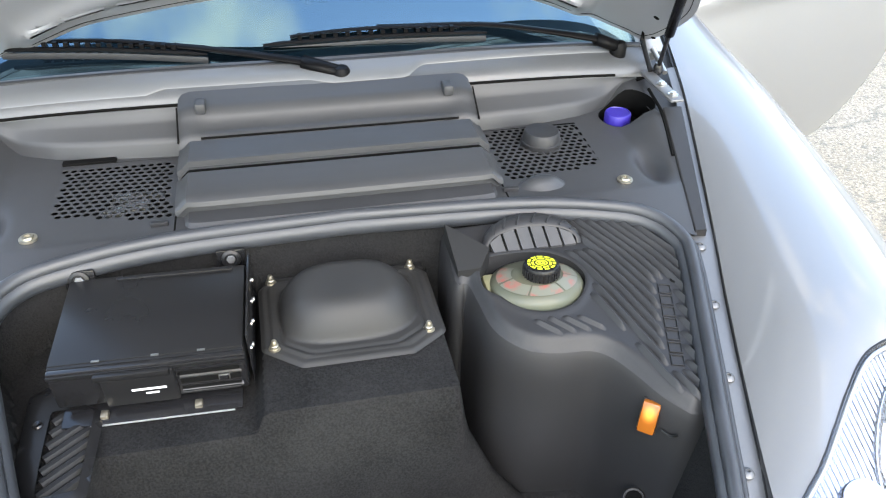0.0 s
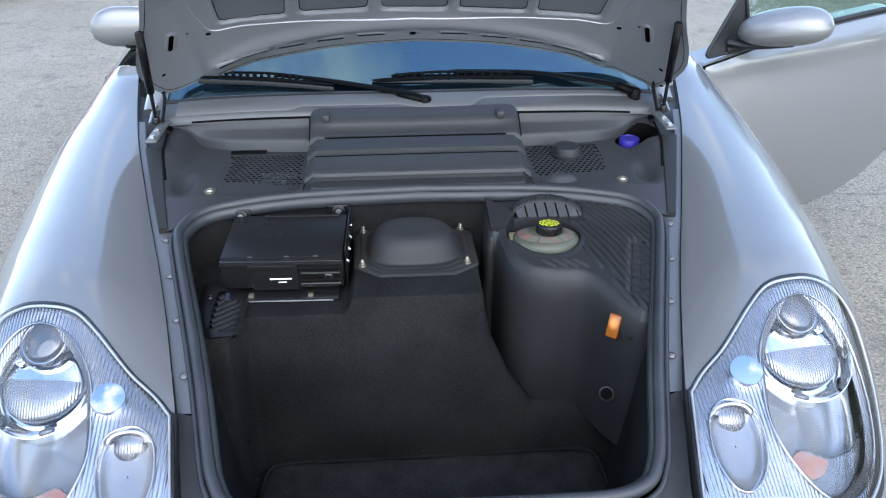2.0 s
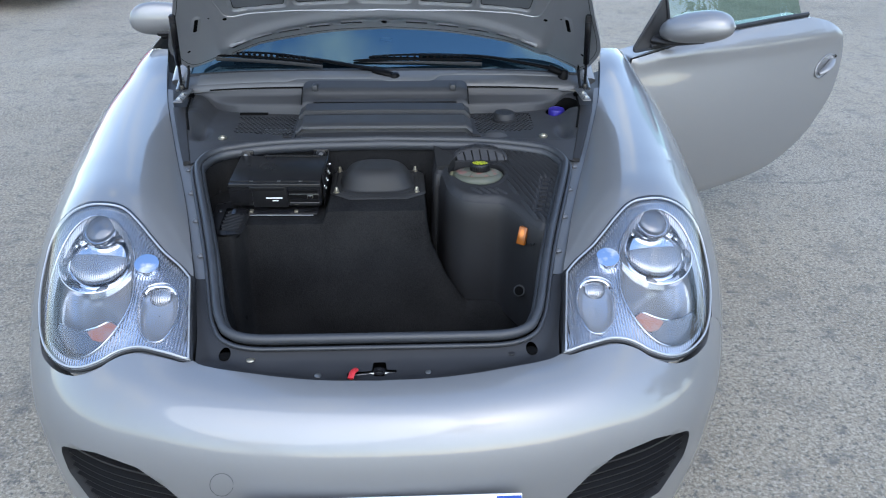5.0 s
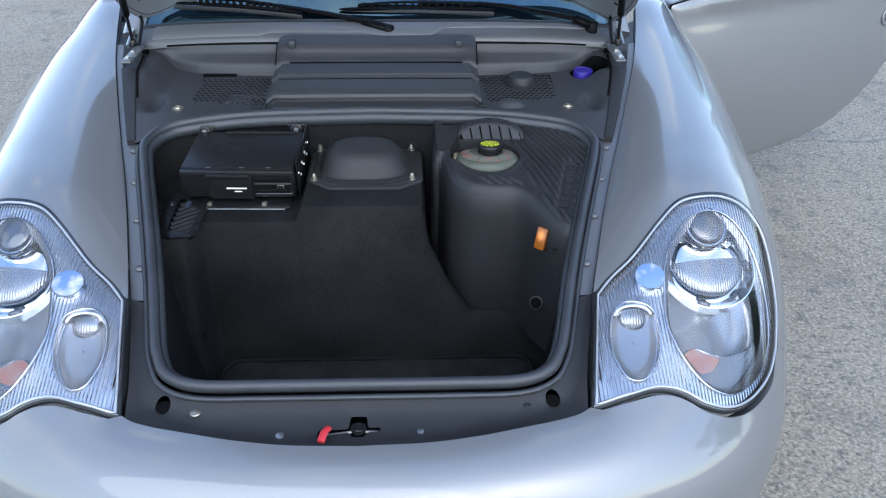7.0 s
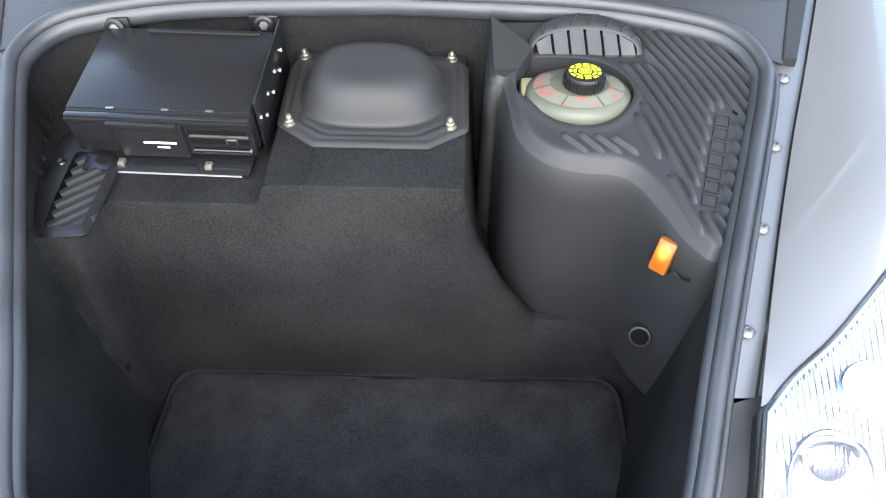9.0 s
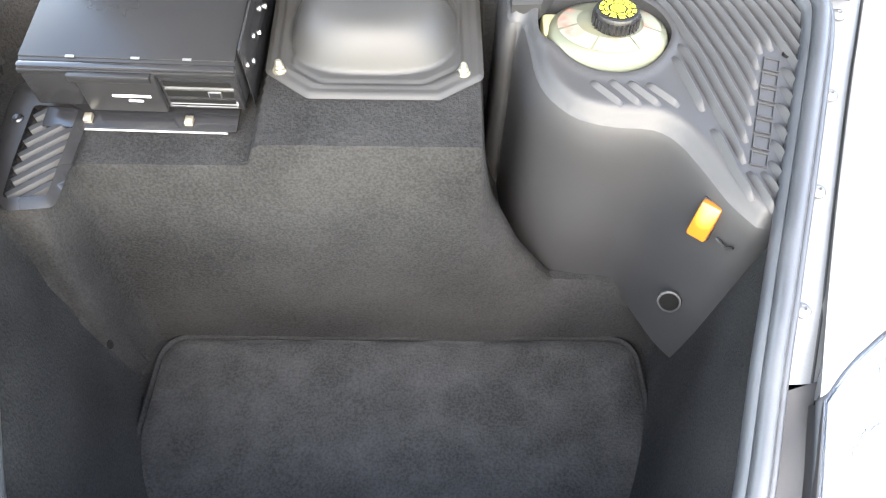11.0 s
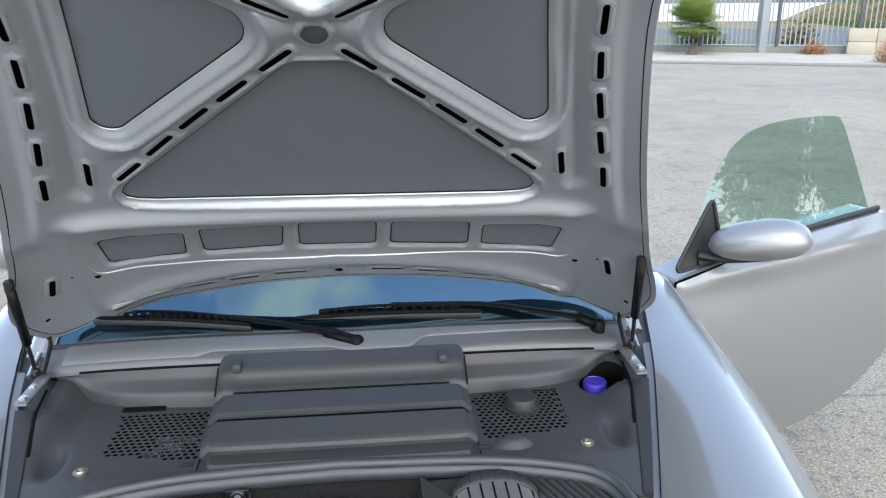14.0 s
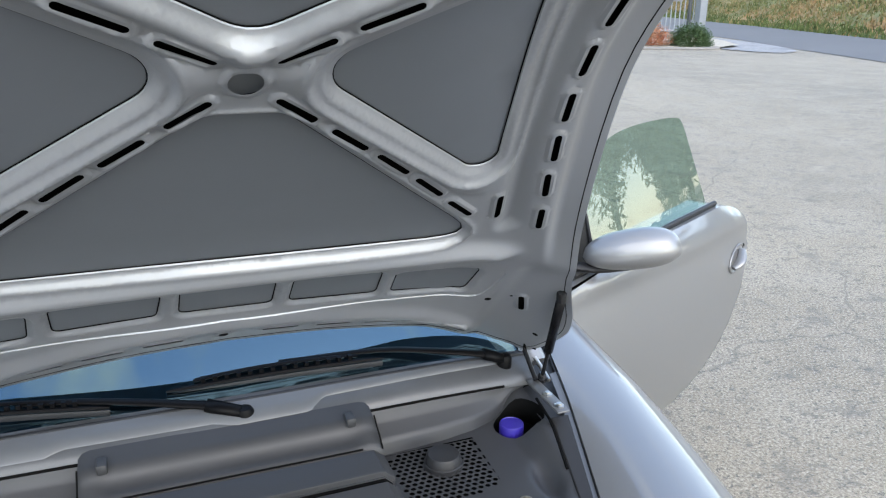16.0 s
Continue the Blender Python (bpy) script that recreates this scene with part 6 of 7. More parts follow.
# gas struts and hinges
STRUT = material("strut_black", (0.005, 0.005, 0.006), 0.25, 0.0, stain=0.2, stain_scale=30, spec=0.10)
for sx in (1, -1):
    lo_, hi_ = np.array([sx * 0.597, 1.204, 0.800]), np.array([sx * 0.5635, 1.094, 1.012])
    mid = lo_ + (hi_ - lo_) * 0.36
    strut = mesh("gas_strut", *tube_data([mid, hi_], 0.0088, None, 14), STRUT, car, "black gas strut holding the lid")
    tube("strut_rod", [lo_, mid], 0.0042, GLOSSBLACK, strut, sides=10)
    lathe("strut_socket", [(0.008, -0.012), (0.0085, 0.0), (0.006, 0.008)], GLOSSBLACK, strut, tuple(lo_), n=14)
    lathe("strut_ball", [(0.009, -0.010), (0.009, 0.008), (0.004, 0.012)], GLOSSBLACK, strut, tuple(hi_ + np.array([0, 0, 0.004])), n=14)
    hinge = box("hinge_plate", (sx * 0.580 - 0.013, 1.085, 0.786), (sx * 0.580 + 0.012, 1.215, 0.791), INNER, car, "bare steel lid hinge with bolts", bevel=0.002)
    for y in (1.105, 1.150):
        lathe("hinge_bolt", [(0.010, 0.0), (0.010, 0.002), (0.006, 0.003), (0.0055, 0.006)], STEEL, hinge, (sx * 0.580, y, 0.791), n=6)
    tube("hinge_arm", [(sx * 0.584, 1.205, 0.793), (sx * 0.586, 1.262, 0.83), (sx * 0.582, 1.262, 0.88), (sx * 0.575, 1.235, 0.930)], 0.005, PANEL, hinge, sides=8)
    tube("hinge_spring", [(sx * 0.610, 1.20, 0.790), (sx * 0.612, 1.235, 0.80), (sx * 0.606, 1.255, 0.815)], 0.005, STEEL, hinge, sides=8)



# ---- open door ----
DP0, DU = np.array([0.835, 1.590]), np.array([math.cos(radians(24.0)), math.sin(radians(24.0))])
DNRM = np.array([DU[1], -DU[0]])                     # the door's outer side


def on_door(a, z, off=0.0):
    """A point on the open door's outer face: a from its hinge, z up."""
    a, z, off = np.asarray(a, float), np.asarray(z, float), np.asarray(off, float)
    bulge = 0.045 * np.sin(np.clip((z - 0.18) / 0.66, 0, 1) * math.pi) ** 0.8 + 0.03 * np.sin(np.clip(a / 1.1, 0, 1) * math.pi) + off
    return np.stack([DP0[0] + DU[0] * a + DNRM[0] * bulge, DP0[1] + DU[1] * a + DNRM[1] * bulge, z], -1)


DOOR = smooth_path([(0.0, 0.785), (0.25, 0.822), (0.55, 0.848), (0.85, 0.858)], 5)
DOOR = np.concatenate([DOOR, smooth_path([(0.88, 0.857), (0.99, 0.830), (1.065, 0.775), (1.082, 0.70), (1.056, 0.57), (0.982, 0.440), (0.880, 0.338), (0.73, 0.262), (0.49, 0.224), (0.10, 0.195), (0.0, 0.195)], 5)])
v, f = sheet(dense(DOOR, 0.02), [], 0.02)
d = -distance(DOOR, v)
off = -0.010 * (1 - ease(0, 0.012, d)) - 0.003 * np.exp(-(((v[:, 0] - 0.13) / 0.10) ** 2 + ((v[:, 1] - 0.745) / 0.045) ** 2)) + 0.012 * np.exp(-((v[:, 1] - 0.79) / 0.03) ** 2)
door_part = mesh("door", on_door(v[:, 0], v[:, 1], off), f, PAINT, car, "silver car door standing open")
ld = dense(DOOR, 0.02)
n = len(ld)
mesh("door_edge", np.concatenate([on_door(ld[:, 0], ld[:, 1], np.full(n, -0.010)), on_door(ld[:, 0], ld[:, 1], np.full(n, -0.12))]), [(i, (i + 1) % n, n + (i + 1) % n, n + i) for i in range(n)], PAINT, door_part)
v4, f4 = sheet(ld, [], 0.06)
mesh("door_card", on_door(v4[:, 0], v4[:, 1], np.full(len(v4), -0.12)), f4[:, ::-1], PLASTIC, door_part, "black inner door card")
WIN = smooth_path([(0.872, 0.850), (0.838, 0.96), (0.806, 1.06), (0.782, 1.122), (0.745, 1.145), (0.60, 1.152), (0.45, 1.146), (0.34, 1.120), (0.25, 1.06), (0.17, 0.96), (0.13, 0.885)], 5)
win_line = np.concatenate([WIN, [(0.12, 0.81)]])
v, f = sheet(dense(win_line, 0.02), [], 0.03)
tilt = lambda z: -0.050 - 0.28 * np.maximum(z - 0.83, 0)
pane = mesh("door_glass", on_door(v[:, 0], v[:, 1], tilt(v[:, 1])), f, SIDEGLASS, door_part, "green-tinted side window")
pane.visible_shadow = False
belt = smooth_path([(0.10, 0.812), (0.40, 0.842), (0.65, 0.858), (0.868, 0.863)], 6)
for dz, r, mat in ((0.004, 0.008, RUBBER), (-0.004, 0.006, PANEL)):
    tube("belt_seal", on_door(belt[:, 0], belt[:, 1] + dz, np.full(len(belt), -0.028)), r, mat, door_part, sides=8)
TRI = [(0.02, 0.800), (0.19, 0.815), (0.165, 0.985)]
v, f = sheet(rounded(TRI, 0.012), [], 0.02)
mesh("mirror_triangle", on_door(v[:, 0], v[:, 1], -0.030 - 0.15 * np.maximum(v[:, 1] - 0.83, 0)), f, PLASTIC, door_part, "black triangular mirror mount")
tr_ = rounded(TRI, 0.012)
tube("triangle_rim", on_door(tr_[:, 0], tr_[:, 1], -0.028 - 0.15 * np.maximum(tr_[:, 1] - 0.83, 0)), 0.005, RUBBER, door_part, closed=True, sides=8)
# handle in its oval dish
v, f = sheet(ellipse(0.960, 0.668, 0.062, 0.036, 32, 0.45), [], 0.008)
mesh("handle_dish", on_door(v[:, 0], v[:, 1], np.full(len(v), 0.003) - 0.012 * (1 - ease(0.2, 1.0, np.hypot((v[:, 0] - 0.96) / 0.06, (v[:, 1] - 0.668) / 0.04)))), f, SATIN, door_part)
el = ellipse(0.960, 0.668, 0.062, 0.036, 32, 0.45)
tube("dish_rim", on_door(el[:, 0], el[:, 1], np.full(32, 0.003)), 0.0035, PAINT, door_part, closed=True, sides=8)
hp = np.array([(0.918, 0.645), (0.94, 0.658), (0.965, 0.672), (0.995, 0.690)])
hp = smooth_path(hp, 5)
tube("handle", on_door(hp[:, 0], hp[:, 1], 0.010 + 0.012 * np.sin(np.linspace(0, math.pi, len(hp)))), 0.017, PAINT, door_part, "silver pull handle", rz=0.011, sides=14, taper=0.55 + 0.45 * np.sin(np.linspace(0.3, 2.84, len(hp))))
lathe("door_lock", [(0.007, 0.0), (0.006, 0.003), (0.002, 0.003)], PANEL, door_part, tuple(on_door(1.018, 0.700, 0.004)), facing((*DNRM, 0)), n=14)


def mirror(centre, along, height, depth, parent, arm_to):
    """A door mirror: an egg-shaped shell on a short foot."""
    c, a = np.array(centre, float), np.array(along, float)
    ln = np.linalg.norm(a)
    a = a / ln
    up = np.array([0, 0, 1.0])
    up = up - a * (a @ up)
    up /= np.linalg.norm(up)
    fw = np.cross(a, up)
    verts, faces = [], []
    nu, nv = 28, 24
    for i in range(nu + 1):
        s = -1 + 2 * i / nu
        k = (1 - abs(s) ** 2.6) ** 0.5
        k *= 1 + 0.10 * s
        for j in range(nv):
            q = 2 * math.pi * j / nv
            cu, cf = math.sin(q), math.cos(q)
            cu = cu * (1.0 if cu > 0 else 0.72)
            cf = cf * (1.0 if cf > 0 else 0.45)
            verts.append(c + a * s * ln / 2 + up * k * cu * height / 2 + fw * k * cf * depth / 2)
    for i in range(nu):
        faces += [(i * nv + j, i * nv + (j + 1) % nv, (i + 1) * nv + (j + 1) % nv, (i + 1) * nv + j) for j in range(nv)]
    m = mesh("mirror", verts, faces, PAINT, parent, "silver egg-shaped door mirror")
    foot = c - a * ln * 0.40 - up * height * 0.30
    tube("mirror_foot", smooth_path([foot + a * ln * 0.5, foot + a * 0.02, np.array(arm_to)], 5), 0.020, PLASTIC, m, rz=0.012, sides=10)
    return m


mirror((1.056, 1.585, 0.884), (0.222, -0.116, 0.042), 0.124, 0.125, door_part, (0.930, 1.655, 0.835))
mirror((-0.768, 1.690, 0.892), (-0.22, -0.02, 0.0), 0.126, 0.125, car, (-0.78, 1.70, 0.84))



# ---- wheels and the rest of the body ----
TYRE = material("tyre", (0.018, 0.018, 0.019), 0.8, grain=0.3, scale=300, bump=0.0005, stain=0.3)
for x, y in ((0.70, 0.99), (-0.70, 0.99), (0.72, 3.34), (-0.72, 3.34)):
    s = 1 if x > 0 else -1
    turn = pose(0, 0, 0, 0, 90 * s, 0)
    wheel = lathe("wheel", [(0.20, -0.09), (0.215, -0.10), (0.225, -0.02), (0.235, 0.095), (0.228, 0.105), (0.215, 0.098), (0.205, 0.06), (0.06, 0.075), (0.03, 0.09), (0.002, 0.09)], SATIN, car, (x, y, 0.318), turn, "alloy wheel", n=40)
    lathe("tyre", [(0.222, -0.105), (0.26, -0.118), (0.300, -0.112), (0.315, -0.09), (0.318, 0.0), (0.315, 0.09), (0.300, 0.112), (0.26, 0.118), (0.230, 0.108)], TYRE, wheel, (x, y, 0.318), turn, n=48)
    lathe("wheel_well", [(0.36, -0.2), (0.36, 0.08), (0.34, 0.085), (0.33, -0.19)], VOID, wheel, (x, y, 0.33), turn, n=30)


def loft(name, rows, mat, label="", closed=False):
    m = len(rows[0])
    v = [p for r in rows for p in r]
    f = [(i * m + j, i * m + j + 1, (i + 1) * m + j + 1, (i + 1) * m + j) for i in range(len(rows) - 1) for j in range(m - 1)]
    return mesh(name, v, f, mat, car, label)


def side_row(y, s, wide=0.872, belt=0.83, low=0.18):
    return [(s * (wide - 0.05), y, low), (s * wide, y, 0.35), (s * (wide + 0.008), y, 0.55), (s * (wide - 0.006), y, 0.70), (s * (wide - 0.03), y, belt - 0.03), (s * (wide - 0.07), y, belt)]


loft("body_side", [side_row(y, -1, w, b) for y, w, b in ((1.615, 0.872, 0.81), (2.0, 0.872, 0.85), (2.5, 0.876, 0.87), (2.95, 0.895, 0.88), (3.35, 0.905, 0.88), (3.8, 0.88, 0.86), (4.15, 0.80, 0.78), (4.33, 0.66, 0.66))], PAINT, "silver body side")
loft("body_side", [side_row(y, 1, w, b) for y, w, b in ((2.70, 0.885, 0.875), (2.95, 0.895, 0.88), (3.35, 0.905, 0.88), (3.8, 0.88, 0.86), (4.15, 0.80, 0.78), (4.33, 0.66, 0.66))], PAINT, "silver body side")
loft("sill", [[(0.84, y, 0.16), (0.87, y, 0.20), (0.86, y, 0.27), (0.74, y, 0.28), (0.72, y, 0.20)] for y in (1.56, 2.0, 2.71)], PAINT, "silver door sill")
loft("rear_deck", [[(s * w, y, z - 0.02 * abs(s)) for s in np.linspace(-1, 1, 9)] for y, w, z in ((3.05, 0.80, 1.06), (3.35, 0.80, 0.97), (3.8, 0.80, 0.90), (4.15, 0.72, 0.80), (4.33, 0.60, 0.67), (4.40, 0.62, 0.50), (4.38, 0.66, 0.25))], PAINT, "silver engine lid and tail")
loft("roof", [[(s * w, y, z - 0.05 * s * s) for s in np.linspace(-1, 1, 13)] for y, w, z in ((1.925, 0.50, 1.262), (2.1, 0.53, 1.298), (2.4, 0.54, 1.300), (2.7, 0.53, 1.255), (2.95, 0.54, 1.150), (3.1, 0.62, 1.04))], PAINT, "silver roof")
for s in (1, -1):
    tube("windscreen_pillar", [np.array(glass(s * 0.60, t)) + np.array([s * 0.018, -0.004, 0.0]) for t in np.linspace(-0.03, 1, 10)], 0.026, PAINT, car, "silver windscreen pillar", rz=0.018)
    rows = [[(s * (0.80 - 0.03), y, 0.86), (s * 0.66, y, 1.10), (s * 0.55, y, 1.24)] for y in (2.0, 2.5)] + [[(s * 0.79, 3.0, 0.88), (s * 0.68, 2.95, 1.02), (s * 0.56, 2.85, 1.17)]]
    if s < 0:
        loft("side_window", rows, WINDSCREEN, "dark side window")
loft("cabin_floor", [[(x, y, z) for x in np.linspace(-0.8, 0.8, 5)] for y, z in ((1.45, 0.62), (1.62, 0.25), (2.9, 0.25), (3.0, 0.9))], dash)
for x in (-0.36, 0.36):
    box("seat", (x - 0.24, 2.30, 0.25), (x + 0.24, 2.80, 0.55), dash, car, bevel=0.06, seg=3)
    box("seat_back", (x - 0.23, 2.72, 0.45), (x + 0.23, 2.90, 1.08), dash, car, bevel=0.06, seg=3)
loft("firewall", [[(x, y, z) for x in np.linspace(-0.6, 0.6, 7)] for y, z in ((0.93, 0.66), (1.20, 0.62), (1.27, 0.80))], VOID)
loft("underbody", [[(x * w, y, 0.17) for x in (-1, 0, 1)] for y, w in ((0.12, 0.30), (0.40, 0.60), (0.80, 0.74), (4.1, 0.72))], VOID)


# ---- the yard ----
def yard_material():
    m = bpy.data.materials.new("weathered_concrete")
    m.use_nodes = True
    n, l = m.node_tree.nodes, m.node_tree.links
    b = n["Principled BSDF"]
    b.inputs["Roughness"].default_value = 0.88
    tc = n.new("ShaderNodeTexCoord")

    def noise_(scale, detail=4, rough=0.6, stretch=None):
        t = n.new("ShaderNodeTexNoise")
        t.inputs["Scale"].default_value, t.inputs["Detail"].default_value, t.inputs["Roughness"].default_value = scale, detail, rough
        l.new(tc.outputs["Object"], t.inputs["Vector"])
        return t.outputs["Fac"]

    def ramp(v, a, c, lo, hi):
        r = n.new("ShaderNodeMapRange")
        for k, x in (("From Min", a), ("From Max", c), ("To Min", lo), ("To Max", hi)):
            r.inputs[k].default_value = x
        l.new(v, r.inputs["Value"])
        return r.outputs["Result"]

    def mix(fac, c1, c2, mode="MIX"):
        x = n.new("ShaderNodeMixRGB")
        x.blend_type = mode
        for k, c in (("Color1", c1), ("Color2", c2)):
            if isinstance(c, tuple):
                x.inputs[k].default_value = (*c, 1)
            else:
                l.new(c, x.inputs[k])
        l.new(fac, x.inputs["Fac"])
        return x.outputs["Color"]

    grit = noise_(95, 4, 0.8)
    base = mix(ramp(noise_(0.35), 0.35, 0.65, 0, 1), (0.255, 0.218, 0.160), (0.180, 0.155, 0.116))
    base = mix(ramp(noise_(1.7, 6), 0.42, 0.72, 0, 0.7), base, (0.285, 0.252, 0.198))
    base = mix(ramp(grit, 0.52, 0.60, 0, 0.70), base, (0.43, 0.395, 0.335))
    base = mix(ramp(grit, 0.46, 0.38, 0, 0.80), base, (0.075, 0.073, 0.069))
    base = mix(ramp(noise_(46, 4, 0.75), 0.56, 0.61, 0, 0.78), base, (0.085, 0.082, 0.077))
    base = mix(ramp(noise_(14, 7, 0.75), 0.54, 0.64, 0, 0.75), base, (0.095, 0.091, 0.085))
    base = mix(ramp(noise_(4.0, 8, 0.75), 0.54, 0.66, 0, 0.60), base, (0.105, 0.10, 0.093))
    crack = n.new("ShaderNodeTexVoronoi")
    crack.feature = "DISTANCE_TO_EDGE"
    crack.inputs["Scale"].default_value = 0.27
    warp = n.new("ShaderNodeMixRGB")
    warp.blend_type, warp.inputs["Fac"].default_value = "ADD", 0.35
    nz = n.new("ShaderNodeTexNoise")
    nz.inputs["Scale"].default_value = 2.0
    l.new(tc.outputs["Object"], nz.inputs["Vector"])
    l.new(tc.outputs["Object"], warp.inputs["Color1"])
    l.new(nz.outputs["Color"], warp.inputs["Color2"])
    l.new(warp.outputs["Color"], crack.inputs["Vector"])
    base = mix(ramp(crack.outputs["Distance"], 0.0022, 0.0006, 0, 0.4), base, (0.07, 0.07, 0.07))
    l.new(base, b.inputs["Base Color"])
    bp = n.new("ShaderNodeBump")
    bp.inputs["Strength"].default_value, bp.inputs["Distance"].default_value = 1.0, 0.0050
    l.new(grit, bp.inputs["Height"])
    l.new(bp.outputs["Normal"], b.inputs["Normal"])
    return m


gx = np.concatenate([[-400], np.linspace(-30, 30, 41), [400]])
gv = [(x, y, 0.0) for y in gx for x in gx]
k = len(gx)
ground = mesh("ground", gv, [(j * k + i, j * k + i + 1, (j + 1) * k + i + 1, (j + 1) * k + i) for j in range(k - 1) for i in range(k - 1)], yard_material())
tagged(ground, "grey weathered stony concrete yard", "ground", kind="structure")
ASPHALT = material("asphalt", (0.075, 0.076, 0.080), 0.85, grain=0.4, scale=60, stain=0.3, stain_scale=0.4, colour2=(0.10, 0.10, 0.105))
GRAVEL = material("pale_gravel", (0.42, 0.38, 0.31), 0.9, grain=0.7, scale=22, bump=0.01, stain=0.3, stain_scale=1.0, colour2=(0.24, 0.21, 0.17))
GREYGRAVEL = material("grey_gravel", (0.26, 0.26, 0.265), 0.9, grain=0.7, scale=14, bump=0.01, stain=0.3, stain_scale=1.0, colour2=(0.13, 0.13, 0.135))
GRASS = material("rough_grass", (0.085, 0.115, 0.028), 0.9, grain=0.6, scale=5, bump=0.05, stain=0.5, stain_scale=0.5, colour2=(0.055, 0.075, 0.02))
DRY = material("dry_grass", (0.29, 0.175, 0.085), 0.9, grain=0.6, scale=4, bump=0.05, stain=0.9, stain_scale=0.35, colour2=(0.11, 0.115, 0.04))
near = smooth_path([(13.0, 6.0), (15.2, 12.0), (16.6, 17.0), (18.0, 22.0), (17.0, 27.0), (8.0, 32.0), (-4.0, 36.0)], 5)
far_ = smooth_path([(19.0, 4.0), (21.4, 14.0), (23.4, 22.0), (25.6, 30.5), (26.5, 42.0), (14.0, 54.0), (-4.0, 58.0)], 5)
n = len(near)
road = mesh("road", [(*p, 0.012) for p in near] + [(*p, 0.012) for p in far_], [(i, i + 1, n + i + 1, n + i) for i in range(n - 1)], ASPHALT)
tagged(road, "grey asphalt road beyond the yard", "road", kind="structure")
KERB = [(3.5, 21.6), (7.3, 19.9), (11.6, 17.75), (13.5, 17.0), (14.4, 17.1)]
BACK = [(5.0, 25.8), (8.5, 24.2), (12.4, 22.2), (16.3, 20.3), (15.5, 17.6)]
kp, bp_ = smooth_path(KERB, 6), smooth_path(BACK, 6)
n = len(kp)
bed = mesh("gravel_bed", [(*p, 0.05) for p in kp] + [(*p, 0.07) for p in bp_], [(i, i + 1, n + i + 1, n + i) for i in range(n - 1)], GRAVEL)
tagged(bed, "pale gravel bed along the fence", "gravel", kind="structure")
kerb = tube("kerb", [(*p, 0.025) for p in kp], 0.05, material("kerb_stone", (0.20, 0.19, 0.18), 0.9, grain=0.4, scale=30, stain=0.3), None, sides=8)
tagged(kerb, "low concrete kerb edging the gravel bed", "kerb", kind="structure")
v, f = sheet(smooth_path([(14.4, 17.0), (15.4, 17.6), (16.4, 20.2), (17.4, 20.6), (16.9, 18.0), (16.0, 16.0), (14.9, 15.6)], 4, True), [], 0.4)
tagged(mesh("grey_gravel", np.column_stack([v, np.full(len(v), 0.018)]), f, GREYGRAVEL), "grey gravel verge beside the road", "gravel", kind="structure")
# embankment: foot, slope, crest, plateau
t_ = np.linspace(-12, 60, 60)
foot = np.stack([23.4 + 0.255 * t_, 22.0 + 0.967 * t_], 1)
out = np.array([0.967, -0.255])
rows = []
rng = random.Random(2)
steps = ((0.0, 0.0), (0.7, 0.12), (1.6, 0.55), (2.8, 1.05), (4.2, 1.5), (5.5, 1.72), (9.0, 1.78), (70.0, 1.9))
for d, z in steps:
    rows += [(*(p + out * (d + rng.uniform(-0.12, 0.12) * (0 < d < 6))), z + rng.uniform(-0.05, 0.05) * (0 < d < 6)) for p in foot]
n = len(foot)
bank = mesh("embankment", rows, [(j * n + i, j * n + i + 1, (j + 1) * n + i + 1, (j + 1) * n + i) for j in range(len(steps) - 1) for i in range(n - 1)], [GRASS, DRY], index=[1 if j in (1, 2, 3) else 0 for j in range(len(steps) - 1) for i in range(n - 1)])
tagged(bank, "grassy embankment with a dry brown slope", "embankment", kind="structure")
v_, f_, dry_ = [], [], []
for k in range(20000):
    t, d = rng.uniform(-10, 40), abs(rng.gauss(0.5, 2.6)) % 5.6
    z = float(np.interp(d, [s[0] for s in steps], [s[1] for s in steps]))
    p = np.array([23.4 + 0.255 * t, 22.0 + 0.967 * t]) + out * d
    h, a = rng.uniform(0.05, 0.20), rng.uniform(0, 6.28)
    dry_.append(1 if (1.0 < d < 3.6) != (rng.random() < 0.15) else 0)
    c, s = math.cos(a) * 0.05, math.sin(a) * 0.05
    i = len(v_)
    v_ += [(p[0] - c, p[1] - s, z - 0.03), (p[0] + c, p[1] + s, z - 0.03), (p[0] + rng.uniform(-.1, .1), p[1] + rng.uniform(-.1, .1), z + h)]
    f_.append((i, i + 1, i + 2))
tuft = mesh("grass_tufts", v_, f_, [GRASS, DRY], index=dry_, smooth=False)
tagged(tuft, "tufts of green and dry grass on the embankment", "grass", kind="stuff")

# guard rail on the crest
GALV = material("galvanised_steel", (0.24, 0.255, 0.27), 0.45, 0.6, grain=0.3, scale=30, stain=0.3, stain_scale=3)
POSTGREY = material("grey_painted_steel", (0.24, 0.26, 0.285), 0.45, 0.2, grain=0.2, scale=40, stain=0.25, stain_scale=3)
rail_line = np.array([(23.4 + 0.255 * t + out[0] * 5.4, 22.0 + 0.967 * t + out[1] * 5.4) for t in np.linspace(-10, 50, 31)])
guard = tube("guard_rail", [(*p, 2.20) for p in rail_line], 0.04, GALV, None, rz=0.15, sides=8)
tagged(guard, "galvanised guard rail along the embankment", "rail")
for p in rail_line[::2]:
    box("post", (p[0] - 0.05, p[1] - 0.05, 1.65), (p[0] + 0.05, p[1] + 0.05, 2.25), GALV, guard)

